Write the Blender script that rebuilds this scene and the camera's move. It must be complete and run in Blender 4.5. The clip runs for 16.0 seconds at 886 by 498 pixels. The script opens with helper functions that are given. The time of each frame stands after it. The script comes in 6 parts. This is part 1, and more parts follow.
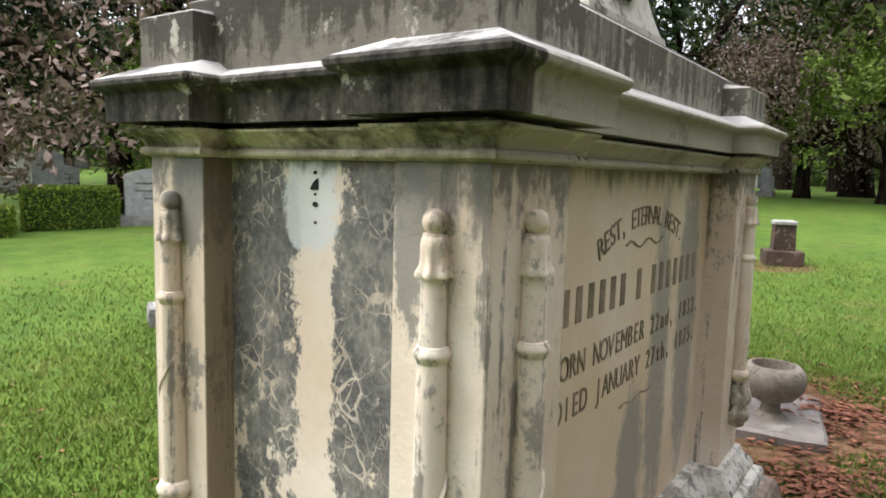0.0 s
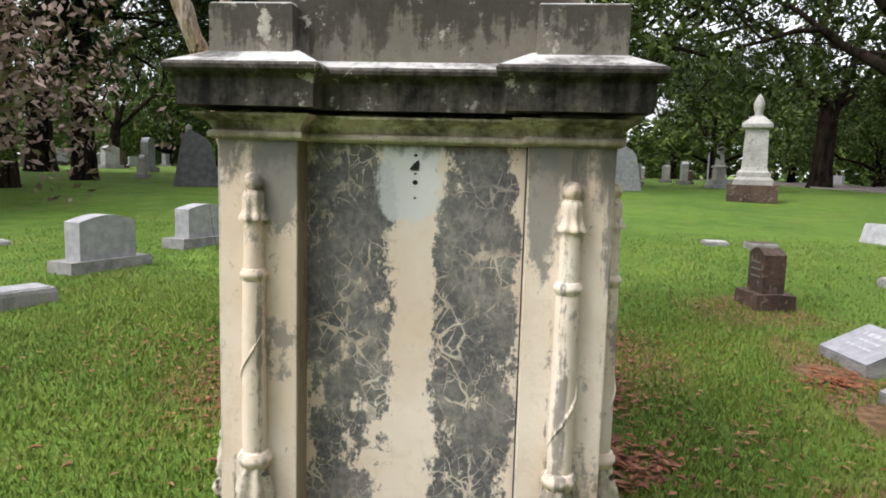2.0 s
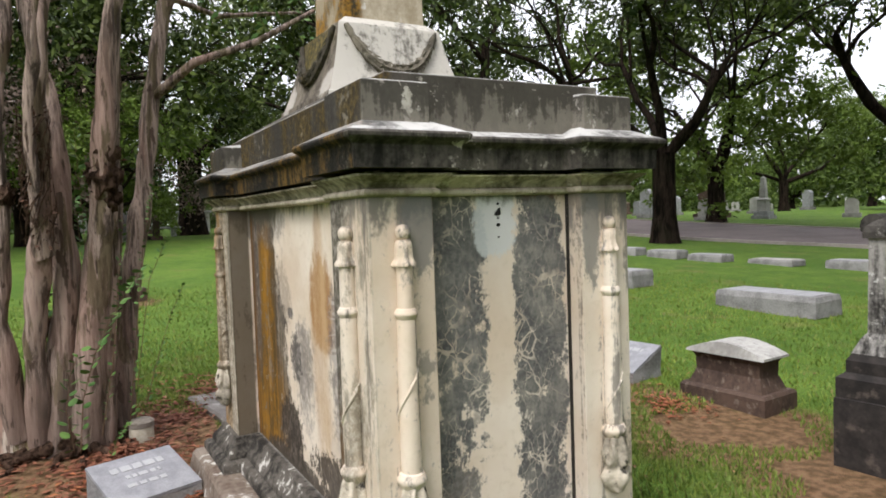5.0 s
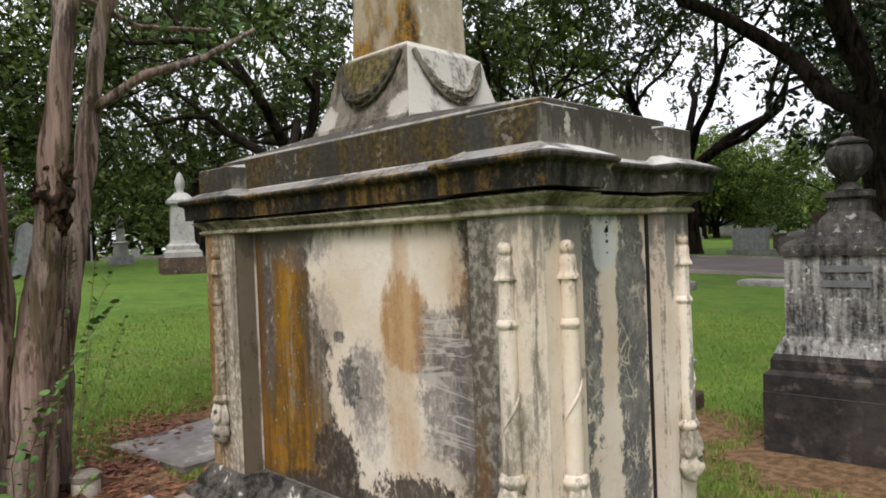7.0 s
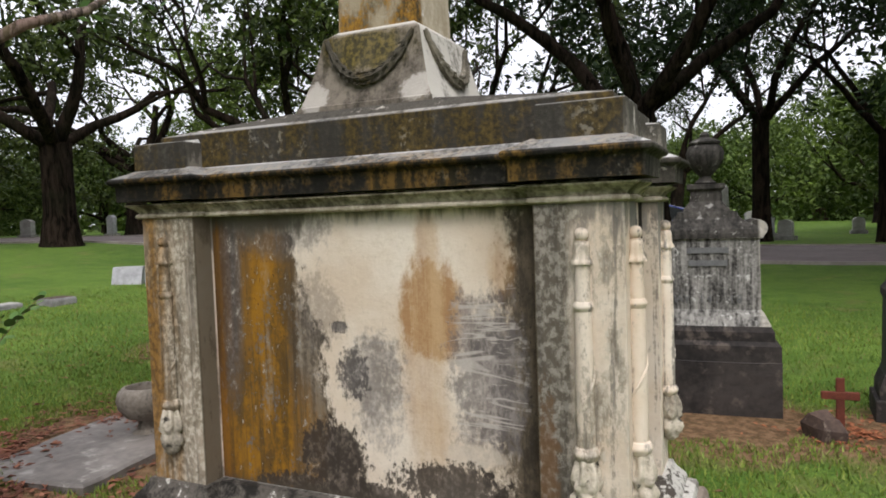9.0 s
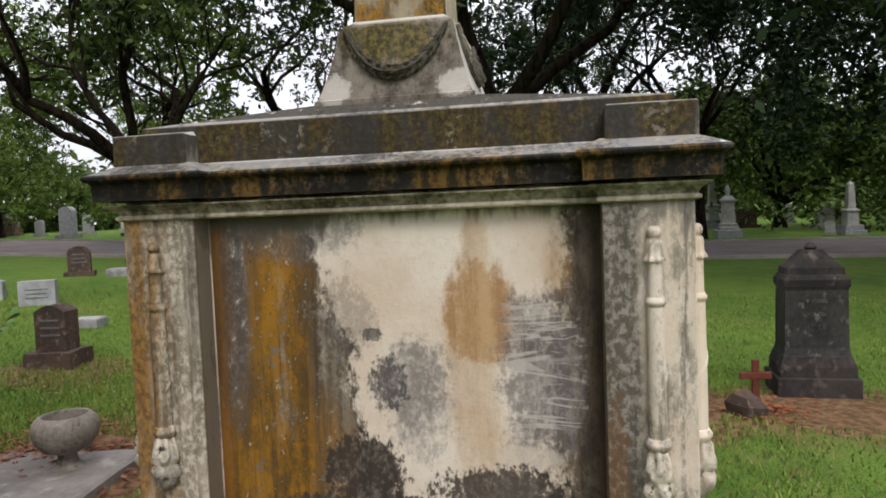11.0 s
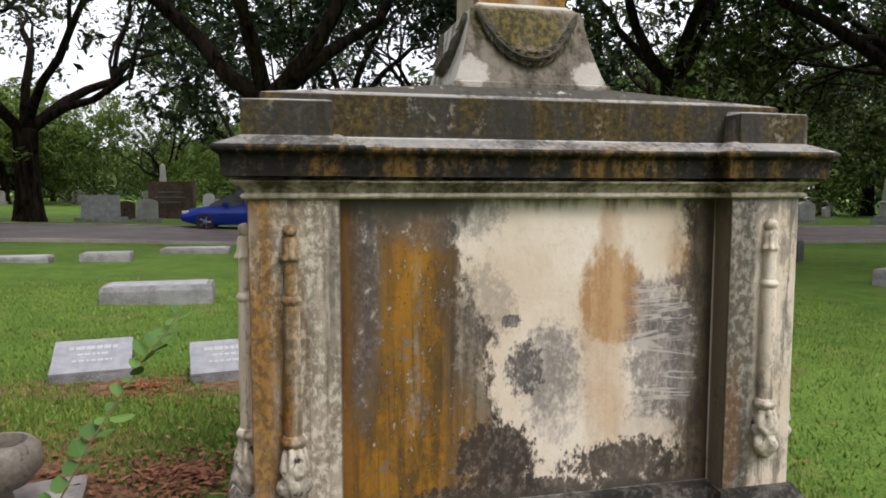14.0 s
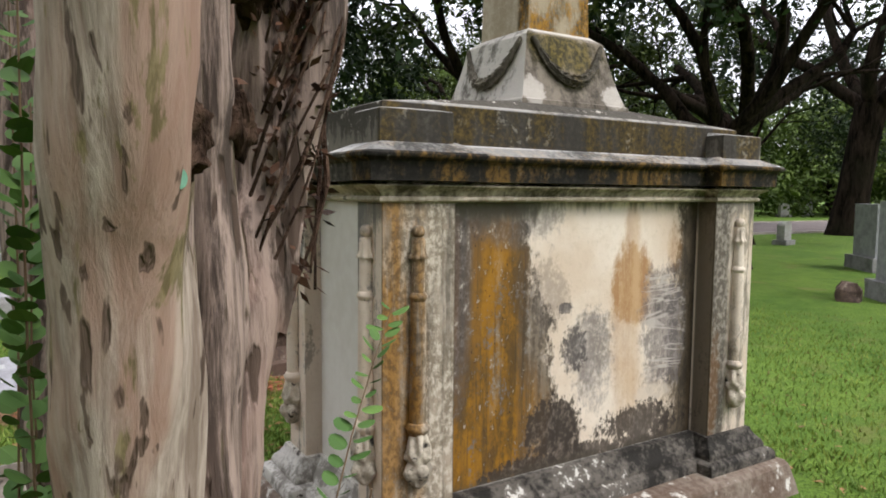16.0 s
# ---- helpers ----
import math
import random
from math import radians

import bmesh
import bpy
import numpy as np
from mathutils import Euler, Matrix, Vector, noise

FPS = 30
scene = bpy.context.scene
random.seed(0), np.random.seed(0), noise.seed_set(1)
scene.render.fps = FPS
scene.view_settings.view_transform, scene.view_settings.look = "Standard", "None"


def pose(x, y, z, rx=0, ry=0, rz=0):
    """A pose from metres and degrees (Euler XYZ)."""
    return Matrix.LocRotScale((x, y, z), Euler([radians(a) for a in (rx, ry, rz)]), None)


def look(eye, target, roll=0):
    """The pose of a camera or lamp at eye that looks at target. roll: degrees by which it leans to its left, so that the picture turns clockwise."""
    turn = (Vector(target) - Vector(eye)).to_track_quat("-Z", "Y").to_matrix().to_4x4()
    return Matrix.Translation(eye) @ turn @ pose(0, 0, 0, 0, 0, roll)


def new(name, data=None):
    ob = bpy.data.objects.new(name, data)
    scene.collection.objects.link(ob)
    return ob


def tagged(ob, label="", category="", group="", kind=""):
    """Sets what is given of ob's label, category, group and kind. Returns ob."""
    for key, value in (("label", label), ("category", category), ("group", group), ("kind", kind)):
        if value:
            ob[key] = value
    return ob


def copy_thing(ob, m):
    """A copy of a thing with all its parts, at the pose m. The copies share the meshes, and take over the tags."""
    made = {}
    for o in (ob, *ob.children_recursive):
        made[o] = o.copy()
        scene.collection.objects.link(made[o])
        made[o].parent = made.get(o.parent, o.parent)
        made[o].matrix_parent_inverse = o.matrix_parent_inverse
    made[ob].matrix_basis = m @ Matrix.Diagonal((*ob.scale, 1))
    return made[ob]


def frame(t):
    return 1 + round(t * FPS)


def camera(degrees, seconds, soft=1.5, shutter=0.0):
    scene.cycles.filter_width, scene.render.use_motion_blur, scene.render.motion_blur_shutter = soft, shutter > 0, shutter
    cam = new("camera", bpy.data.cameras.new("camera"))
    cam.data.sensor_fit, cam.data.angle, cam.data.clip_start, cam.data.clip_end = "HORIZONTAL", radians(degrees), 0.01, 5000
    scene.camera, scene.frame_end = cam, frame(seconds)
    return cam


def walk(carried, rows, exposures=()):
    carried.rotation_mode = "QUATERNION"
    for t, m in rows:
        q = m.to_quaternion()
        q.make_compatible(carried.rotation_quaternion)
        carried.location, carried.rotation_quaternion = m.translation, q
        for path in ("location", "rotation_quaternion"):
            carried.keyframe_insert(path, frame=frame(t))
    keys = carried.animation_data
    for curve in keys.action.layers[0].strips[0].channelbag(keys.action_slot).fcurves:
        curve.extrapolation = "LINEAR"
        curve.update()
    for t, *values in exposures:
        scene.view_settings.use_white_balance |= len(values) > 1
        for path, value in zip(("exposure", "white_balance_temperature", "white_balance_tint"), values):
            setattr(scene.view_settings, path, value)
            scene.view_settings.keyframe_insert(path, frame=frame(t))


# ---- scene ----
cam = camera(66.2, 16.0, 1.8)
METRES, EYE, TILT, LEAN, TURN = 8.427, 1.5, 0.0, 0.0, 35.2
ROWS = [
    (0.0, 0.0, 0.0, 0.0, 0.18, -6.64, -1.54),
    (0.5, -0.0321, -0.0047, -0.0008, -6.49, -6.21, -1.71),
    (1.0, -0.0625, -0.0045, -0.0022, -14.49, -5.79, -1.56),
    (1.5, -0.0965, -0.0149, -0.0038, -21.96, -7.41, -1.09),
    (2.0, -0.1281, -0.0106, -0.0048, -29.26, -6.88, -1.61),
    (2.5, -0.1603, -0.0055, -0.0042, -34.54, -6.06, -1.02),
    (3.0, -0.1922, -0.0019, -0.0044, -40.42, -6.91, -0.84),
    (3.5, -0.2137, 0.0161, -0.0034, -46.88, -5.09, -0.13),
    (4.0, -0.2397, 0.0341, -0.0045, -53.65, -4.61, 0.9),
    (6.5, -0.3184, 0.1706, -0.0054, -76.79, 0.01, 2.44),
    (7.0, -0.3295, 0.1989, -0.0058, -80.95, -0.88, 2.26),
    (7.5, -0.3392, 0.2283, -0.0051, -85.97, -1.84, 2.41),
    (8.0, -0.333, 0.2576, -0.0055, -90.91, -2.13, 2.31),
    (8.5, -0.3289, 0.2857, -0.0052, -94.24, -3.56, 2.04),
    (9.0, -0.3271, 0.3152, -0.0011, -100.3, -2.9, 1.93),
    (11.5, -0.2764, 0.4278, 0.0014, -116.74, -4.21, 1.48),
    (12.0, -0.2625, 0.4567, 0.0022, -120.41, -5.03, 0.47),
    (12.5, -0.2474, 0.4846, 0.0036, -126.7, -4.73, 0.27),
    (13.0, -0.2202, 0.5054, 0.0036, -130.51, -3.48, 0.23),
    (13.5, -0.1974, 0.5286, 0.0024, -132.84, -4.7, 0.23),
    (14.0, -0.1764, 0.5565, 0.0052, -138.22, -4.89, 0.01),
    (14.5, -0.1499, 0.5769, 0.0039, -143.38, -4.9, 0.04),
    (15.0, -0.13, 0.5998, 0.0056, -150.38, -5.38, -0.46),
    (15.5, -0.106, 0.6374, 0.0086, -156.51, -5.21, -0.8),
    (16.0, -0.0743, 0.658, 0.0062, -156.97, -4.77, -0.46),
]
walk(cam, [(t, pose(0, 0, EYE, TILT, LEAN, TURN) @ pose(METRES * x, METRES * y, METRES * z, 90 + pitch, roll, yaw)) for t, x, y, z, yaw, pitch, roll in ROWS],
     [(0.0, 0.58), (1.5, 0.36), (4.0, 0.16), (7.0, -0.16), (9.0, -0.24), (11.5, -0.30), (12.5, -0.27), (13.5, -0.12), (15.0, -0.04), (16.0, 0.10)])

# ---- world and light: an overcast day ----
SUN_EL, SUN_ROT = radians(52), radians(239)
world = bpy.data.worlds.new("overcast_sky")
scene.world = world
world.use_nodes = True
wn, wl = world.node_tree.nodes, world.node_tree.links
wn.clear()
w_sky = wn.new("ShaderNodeTexSky")
w_sky.sky_type = "NISHITA"
w_sky.sun_disc = False
w_sky.sun_elevation, w_sky.sun_rotation = SUN_EL, SUN_ROT
w_scale = wn.new("ShaderNodeMix")
w_scale.data_type, w_scale.blend_type = "RGBA", "MULTIPLY"
w_scale.inputs[0].default_value = 1.0
w_scale.inputs[7].default_value = (0.10, 0.10, 0.10, 1)
w_cloud = wn.new("ShaderNodeTexNoise")
w_cloud.inputs["Scale"].default_value = 2.2
w_cloud.inputs["Detail"].default_value = 5
w_ramp = wn.new("ShaderNodeMapRange")
w_ramp.inputs[1].default_value, w_ramp.inputs[2].default_value = 0.3, 0.75
w_ramp.inputs[3].default_value, w_ramp.inputs[4].default_value = 1.7, 2.3
w_white = wn.new("ShaderNodeCombineColor")
w_mix = wn.new("ShaderNodeMix")
w_mix.data_type = "RGBA"
w_mix.inputs[0].default_value = 0.85
w_bg, w_out = wn.new("ShaderNodeBackground"), wn.new("ShaderNodeOutputWorld")
wl.new(w_sky.outputs[0], w_scale.inputs[6])
wl.new(w_cloud.outputs[0], w_ramp.inputs[0])
w_co, w_sep, w_up, w_mul = wn.new("ShaderNodeTexCoord"), wn.new("ShaderNodeSeparateXYZ"), wn.new("ShaderNodeMapRange"), wn.new("ShaderNodeMath")
w_mul.operation = "MULTIPLY"
w_up.inputs[3].default_value, w_up.inputs[4].default_value = 0.62, 1.5
wl.new(w_co.outputs["Generated"], w_sep.inputs[0])
wl.new(w_sep.outputs[2], w_up.inputs[0])
wl.new(w_ramp.outputs[0], w_mul.inputs[0])
wl.new(w_up.outputs[0], w_mul.inputs[1])
w_blue = wn.new("ShaderNodeMath")
w_blue.operation = "MULTIPLY"
w_blue.inputs[1].default_value = 1.08
wl.new(w_mul.outputs[0], w_blue.inputs[0])
for k in range(3):
    wl.new((w_blue if k == 2 else w_mul).outputs[0], w_white.inputs[k])
wl.new(w_scale.outputs[2], w_mix.inputs[6])
wl.new(w_white.outputs[0], w_mix.inputs[7])
wl.new(w_mix.outputs[2], w_bg.inputs[0])
wl.new(w_bg.outputs[0], w_out.inputs[0])
w_bg.inputs[1].default_value = 1.0
sun = new("sun", bpy.data.lights.new("sun", "SUN"))
sun.data.energy, sun.data.angle, sun.data.color = 2.6, radians(22), (1.0, 0.965, 0.95)
sun.matrix_world = look((-10, -4, 15), (0, 2, 0))


# ---- material helpers ----
class Shader:
    """A node material built up step by step."""

    def __init__(self, name):
        self.m = bpy.data.materials.new(name)
        self.m.use_nodes = True
        self.t = self.m.node_tree
        self.bsdf = self.t.nodes["Principled BSDF"]
        self.co = self.t.nodes.new("ShaderNodeTexCoord").outputs["Object"]

    def put(self, sock, v):
        if isinstance(v, bpy.types.NodeSocket):
            self.t.links.new(v, sock)
        elif isinstance(v, tuple) and len(v) == 3 and sock.type == "RGBA":
            sock.default_value = (*v, 1)
        else:
            sock.default_value = v

    def vec(self, scale=(1, 1, 1), loc=(0, 0, 0), tilt=0):
        n = self.t.nodes.new("ShaderNodeMapping")
        self.t.links.new(self.co, n.inputs[0])
        if tilt:
            r = self.t.nodes.new("ShaderNodeMapping")
            r.inputs["Rotation"].default_value = (0, radians(tilt), 0)
            self.t.links.new(self.co, r.inputs[0])
            self.t.links.new(r.outputs[0], n.inputs[0])
        n.inputs["Scale"].default_value = scale
        n.inputs["Location"].default_value = loc
        return n.outputs[0]

    def noise(self, scale, detail=4.0, stretch=(1, 1, 1), loc=(0, 0, 0), rough=0.6, distort=0.0, tilt=0):
        n = self.t.nodes.new("ShaderNodeTexNoise")
        self.t.links.new(self.vec(stretch, loc, tilt), n.inputs["Vector"])
        n.inputs["Scale"].default_value, n.inputs["Detail"].default_value = scale, detail
        n.inputs["Roughness"].default_value, n.inputs["Distortion"].default_value = rough, distort
        return n.outputs[0]

    def veins(self, scale, stretch=(1, 1, 1), loc=(0, 0, 0), bend=0.08, freq=7.0, tilt=0):
        """Distance to a net of wandering cracks."""
        n = self.t.nodes.new("ShaderNodeTexNoise")
        n.inputs["Scale"].default_value, n.inputs["Detail"].default_value = freq, 5
        self.t.links.new(self.vec((1, 1, 1), loc), n.inputs["Vector"])
        off, add, vor = (self.t.nodes.new(k) for k in ("ShaderNodeVectorMath", "ShaderNodeVectorMath", "ShaderNodeTexVoronoi"))
        off.operation = "MULTIPLY_ADD"
        off.inputs[1].default_value, off.inputs[2].default_value = (bend * 4,) * 3, (-bend * 2,) * 3
        self.t.links.new(n.outputs["Color"], off.inputs[0])
        self.t.links.new(self.vec(stretch, loc, tilt), add.inputs[0])
        self.t.links.new(off.outputs[0], add.inputs[1])
        vor.feature = "DISTANCE_TO_EDGE"
        vor.inputs["Scale"].default_value = scale
        self.t.links.new(add.outputs[0], vor.inputs["Vector"])
        return vor.outputs["Distance"]

    def step(self, v, lo, hi, a=0.0, b=1.0):
        n = self.t.nodes.new("ShaderNodeMapRange")
        n.interpolation_type = "SMOOTHSTEP"
        self.put(n.inputs[0], v)
        for k, x in zip((1, 2, 3, 4), (lo, hi, a, b)):
            n.inputs[k].default_value = x
        return n.outputs[0]

    def calc(self, op, a, b=0.0, c=0.0):
        n = self.t.nodes.new("ShaderNodeMath")
        n.operation = op
        for k, x in enumerate((a, b, c)):
            self.put(n.inputs[k], x)
        return n.outputs[0]

    def mix(self, f, a, b, kind="MIX"):
        n = self.t.nodes.new("ShaderNodeMix")
        n.data_type, n.blend_type = "RGBA", kind
        self.put(n.inputs[0], f)
        self.put(n.inputs[6], a)
        self.put(n.inputs[7], b)
        return n.outputs[2]

    def axis(self, k):
        n = self.t.nodes.new("ShaderNodeSeparateXYZ")
        self.t.links.new(self.co, n.inputs[0])
        return n.outputs[k]

    def island(self, per_object=False):
        if per_object:
            return self.t.nodes.new("ShaderNodeObjectInfo").outputs["Random"]
        return self.t.nodes.new("ShaderNodeNewGeometry").outputs["Random Per Island"]

    def patch(self, k, u, v, ru, rv, rag, edge=0.25, power=2.0):
        """A ragged stain round (u, z=v) on the face whose sideways axis is k."""
        a = self.calc("POWER", self.calc("ABSOLUTE", self.calc("DIVIDE", self.calc("SUBTRACT", self.axis(k), u), ru)), power)
        b = self.calc("POWER", self.calc("ABSOLUTE", self.calc("DIVIDE", self.calc("SUBTRACT", self.axis(2), v), rv)), power)
        d = self.calc("ADD", self.calc("ADD", a, b), rag)
        return self.step(d, 1.0 - edge, 1.0 + edge, 1.0, 0.0)

    def done(self, color, rough=0.8, height=None, bump=0.3, dist=0.01, spec=0.3, metal=0.0):
        self.put(self.bsdf.inputs["Base Color"], color)
        self.put(self.bsdf.inputs["Roughness"], rough)
        self.bsdf.inputs["Metallic"].default_value = metal
        self.bsdf.inputs["Specular IOR Level"].default_value = spec
        if height is not None:
            n = self.t.nodes.new("ShaderNodeBump")
            n.inputs["Strength"].default_value, n.inputs["Distance"].default_value = bump, dist
            self.put(n.inputs["Height"], height)
            self.t.links.new(n.outputs[0], self.bsdf.inputs["Normal"])
        return self.m


def simple(name, a, b, scale=8.0, rough=0.8, bump=0.3, dist=0.004, stretch=(1, 1, 1), spec=0.3, c=None):
    """Two tones at two scales with a fine relief; c: a third tone in sparse spots."""
    s = Shader(name)
    big, fine = s.noise(scale * 0.25, 3, stretch), s.noise(scale * 3, 6, stretch)
    col = s.mix(s.step(s.calc("ADD", s.calc("MULTIPLY", big, 0.6), s.calc("MULTIPLY", fine, 0.4)), 0.35, 0.65), a, b)
    if c:
        col = s.mix(s.step(s.noise(scale * 1.3, 5, stretch, (7, 3, 1)), 0.56, 0.68), col, c)
    return s.done(col, rough, fine, bump, dist, spec)


# ---- materials ----
CREAM, PALE = (0.62, 0.505, 0.385), (0.73, 0.645, 0.54)


def cream_base(s):
    big, fine = s.noise(2.2, 4), s.noise(38, 6)
    col = s.mix(s.step(big, 0.35, 0.7), CREAM, PALE)
    col = s.mix(s.calc("MULTIPLY", s.step(fine, 0.5, 0.75), 0.25), col, (0.45, 0.37, 0.25))
    return col, fine


def flank_marble():
    """The narrow faces: cream with two broad grey streaks, shot through with pale scratches."""
    s = Shader("marble_grey_streaks")
    col, fine = cream_base(s)
    r1 = s.calc("SUBTRACT", s.noise(7, 8, (1, 1, 0.6), (0, 0, 0), 0.72), 0.5)
    r2 = s.calc("SUBTRACT", s.noise(34, 6, (1, 1, 0.8), (5, 0, 2), 0.7), 0.5)
    rag = s.calc("ADD", s.calc("MULTIPLY", r1, 4.2), s.calc("MULTIPLY", r2, 2.4))
    wide = s.calc("MULTIPLY", s.step(s.noise(9, 4, (1, 1, 1), (2, 2, 7)), 0.42, 0.70), 0.045)
    v1 = s.calc("SUBTRACT", s.veins(13, (1, 1, 0.55), (0, 0, 0), 0.018, 8, 28), wide)
    v2 = s.calc("SUBTRACT", s.veins(27, (1, 1, 0.6), (4, 1, 2), 0.010, 14, -24), s.calc("MULTIPLY", wide, 0.9))
    speck = s.step(s.noise(55, 4, (1, 1, 0.6), (3, 1, 2), 0.7), 0.61, 0.66)
    scratch = s.calc("MAXIMUM", s.calc("MAXIMUM", s.step(v1, 0.0, 0.020, 1.0, 0.0), s.step(v2, 0.0, 0.026, 0.85, 0.0)), speck)
    few = s.step(s.noise(7, 4, (1, 1, 0.8), (9, 4, 4)), 0.42, 0.60, 0.08, 0.9)
    grey = s.patch(0, -0.185, 1.12, 0.130, 0.46, s.calc("MULTIPLY", rag, 1.7), 0.25, 3.4)
    grey = s.calc("MAXIMUM", grey, s.patch(0, 0.165, 0.95, 0.105, 0.70, s.calc("MULTIPLY", rag, 1.6), 0.25, 3.4))
    grey = s.calc("MAXIMUM", grey, s.calc("MULTIPLY", s.patch(0, -0.21, 1.34, 0.12, 0.24, rag, 0.35), 0.6))
    grey = s.calc("MAXIMUM", grey, s.calc("MULTIPLY", s.patch(0, -0.2, 0.56, 0.12, 0.10, rag, 0.12), 0.9))
    grey = s.calc("MULTIPLY", grey, s.calc("SUBTRACT", 1.0, s.calc("MULTIPLY", s.calc("MULTIPLY", scratch, few), 0.8)))
    tone = s.mix(s.step(s.noise(4, 4), 0.4, 0.62), s.mix(s.step(s.noise(60, 4), 0.4, 0.65), (0.085, 0.083, 0.082), (0.155, 0.15, 0.143)), s.mix(s.step(r2, -0.12, 0.10), (0.125, 0.122, 0.115), (0.25, 0.235, 0.205)))
    col = s.mix(grey, col, tone)
    white = s.patch(0, -0.01, 1.44, 0.085, 0.13, s.calc("MULTIPLY", rag, 0.6), 0.2)
    col = s.mix(s.calc("MULTIPLY", white, 0.85), col, (0.60, 0.61, 0.60))
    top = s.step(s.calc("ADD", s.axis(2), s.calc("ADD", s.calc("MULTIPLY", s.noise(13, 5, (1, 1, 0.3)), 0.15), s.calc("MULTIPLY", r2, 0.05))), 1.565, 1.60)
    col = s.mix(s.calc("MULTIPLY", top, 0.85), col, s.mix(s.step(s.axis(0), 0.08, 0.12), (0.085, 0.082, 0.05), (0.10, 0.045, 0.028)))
    dark_spots = s.calc("MULTIPLY", s.step(r2, 0.13, 0.2), s.step(s.axis(2), 1.25, 1.5))
    col = s.mix(s.calc("MULTIPLY", dark_spots, 0.7), col, (0.08, 0.07, 0.06))
    return s.done(col, 0.62, fine, 0.25, 0.004, 0.3)


def long_marble():
    """The long weathered face: ochre lichen runs, a bare cream middle, grey and brown growth."""
    s = Shader("marble_lichen_runs")
    col, fine = cream_base(s)
    r1 = s.calc("SUBTRACT", s.noise(6, 8, (1, 1, 0.6), (2, 0, 0), 0.72), 0.5)
    r2 = s.calc("SUBTRACT", s.noise(38, 6, (1, 1, 0.75), (4, 1, 3), 0.7), 0.5)
    rag = s.calc("ADD", s.calc("MULTIPLY", r1, 5.0), s.calc("MULTIPLY", r2, 3.0))
    crumb = s.calc("ADD", s.calc("MULTIPLY", r1, 4.5), s.calc("MULTIPLY", r2, 4.5))
    soft = s.calc("MULTIPLY", s.calc("SUBTRACT", s.noise(5, 6, (1, 1, 0.22), (5, 0, 0)), 0.5), 3.4)
    run, run2 = s.noise(16, 6, (1, 1, 0.05), (1, 2, 0)), s.noise(6, 4, (1, 1, 0.05), (1, 7, 0))
    u, z = s.axis(1), s.axis(2)
    r3 = s.calc("SUBTRACT", s.noise(15, 7, (1, 1, 0.45), (7, 3, 1), 0.75), 0.5)
    wander = s.calc("ADD", s.calc("MULTIPLY", r1, 0.42), s.calc("ADD", s.calc("MULTIPLY", r3, 0.30), s.calc("MULTIPLY", r2, 0.22)))
    # growth over the whole slab: brown and ashen runs, speckled
    grown = s.mix(s.step(s.calc("ADD", run, s.calc("MULTIPLY", r2, 0.5)), 0.36, 0.64), (0.070, 0.054, 0.038), (0.215, 0.172, 0.125))
    grown = s.mix(s.step(u, -0.50, -0.62, 0.0, 0.8), grown, s.mix(s.step(s.calc("ADD", r3, s.calc("MULTIPLY", run2, 0.4)), 0.08, 0.34), (0.036, 0.028, 0.019), (0.150, 0.115, 0.075)))
    grown = s.mix(s.step(u, 0.30, 0.45, 0.0, 0.7), grown, s.mix(s.step(run2, 0.4, 0.6), (0.050, 0.030, 0.014), (0.17, 0.088, 0.024)))
    # the bare cream middle: its two ragged borders
    left = s.calc("SUBTRACT", s.calc("SUBTRACT", 0.315, s.step(z, 1.28, 1.0, 0.0, 0.11)), s.step(z, 0.72, 0.42, 0.0, 0.19))
    right = s.calc("ADD", -0.60, s.step(z, 1.25, 1.05, 0.0, 0.06))
    bare = s.calc("MULTIPLY", s.step(s.calc("ADD", s.calc("SUBTRACT", left, u), wander), -0.035, 0.035), s.step(s.calc("ADD", s.calc("SUBTRACT", u, right), wander), -0.05, 0.06))
    bare = s.calc("MAXIMUM", bare, s.calc("MULTIPLY", s.patch(1, 0.0, 1.5, 0.62, 0.06, rag, 0.4), 0.8))
    col = s.mix(s.calc("MULTIPLY", bare, 0.96), grown, col)
    # ochre runs in the half towards +y
    ochre = s.patch(1, 0.475, 0.86, 0.150, 0.72, soft, 0.8, 2.4)
    ochre = s.calc("MAXIMUM", ochre, s.patch(1, 0.735, 0.85, 0.05, 0.85, soft, 0.6))
    ochre = s.calc("MAXIMUM", ochre, s.patch(1, 0.53, 0.55, 0.32, 0.36, soft, 0.6, 2.4))
    ochre = s.calc("MULTIPLY", ochre, s.step(s.calc("ADD", run, s.calc("MULTIPLY", run2, 0.6)), 0.56, 0.84, 0.5, 1.0))
    tint = s.mix(s.step(s.calc("ADD", s.noise(9, 6, (1, 1, 0.3)), s.calc("MULTIPLY", r2, 0.5)), 0.36, 0.66), (0.285, 0.135, 0.009), (0.090, 0.050, 0.012))
    col = s.mix(ochre, col, tint)
    streak = s.calc("MULTIPLY", s.step(s.noise(26, 5, (1, 1, 0.035), (3, 9, 0), 0.65), 0.52, 0.62), s.step(s.calc("ADD", u, s.calc("MULTIPLY", r1, 0.25)), 0.26, 0.34))
    col = s.mix(s.calc("MULTIPLY", streak, 0.55), col, (0.050, 0.036, 0.020))
    # ashen blue streak, and pale flecks between the runs
    ash = s.calc("MAXIMUM", s.patch(1, 0.665, 1.20, 0.060, 0.46, soft, 0.7), s.calc("MULTIPLY", s.patch(1, 0.40, 1.45, 0.24, 0.10, rag, 0.7), 0.8))
    col = s.mix(s.calc("MULTIPLY", ash, 0.75), col, s.mix(s.step(r2, -0.06, 0.12), (0.070, 0.066, 0.064), (0.165, 0.152, 0.140)))
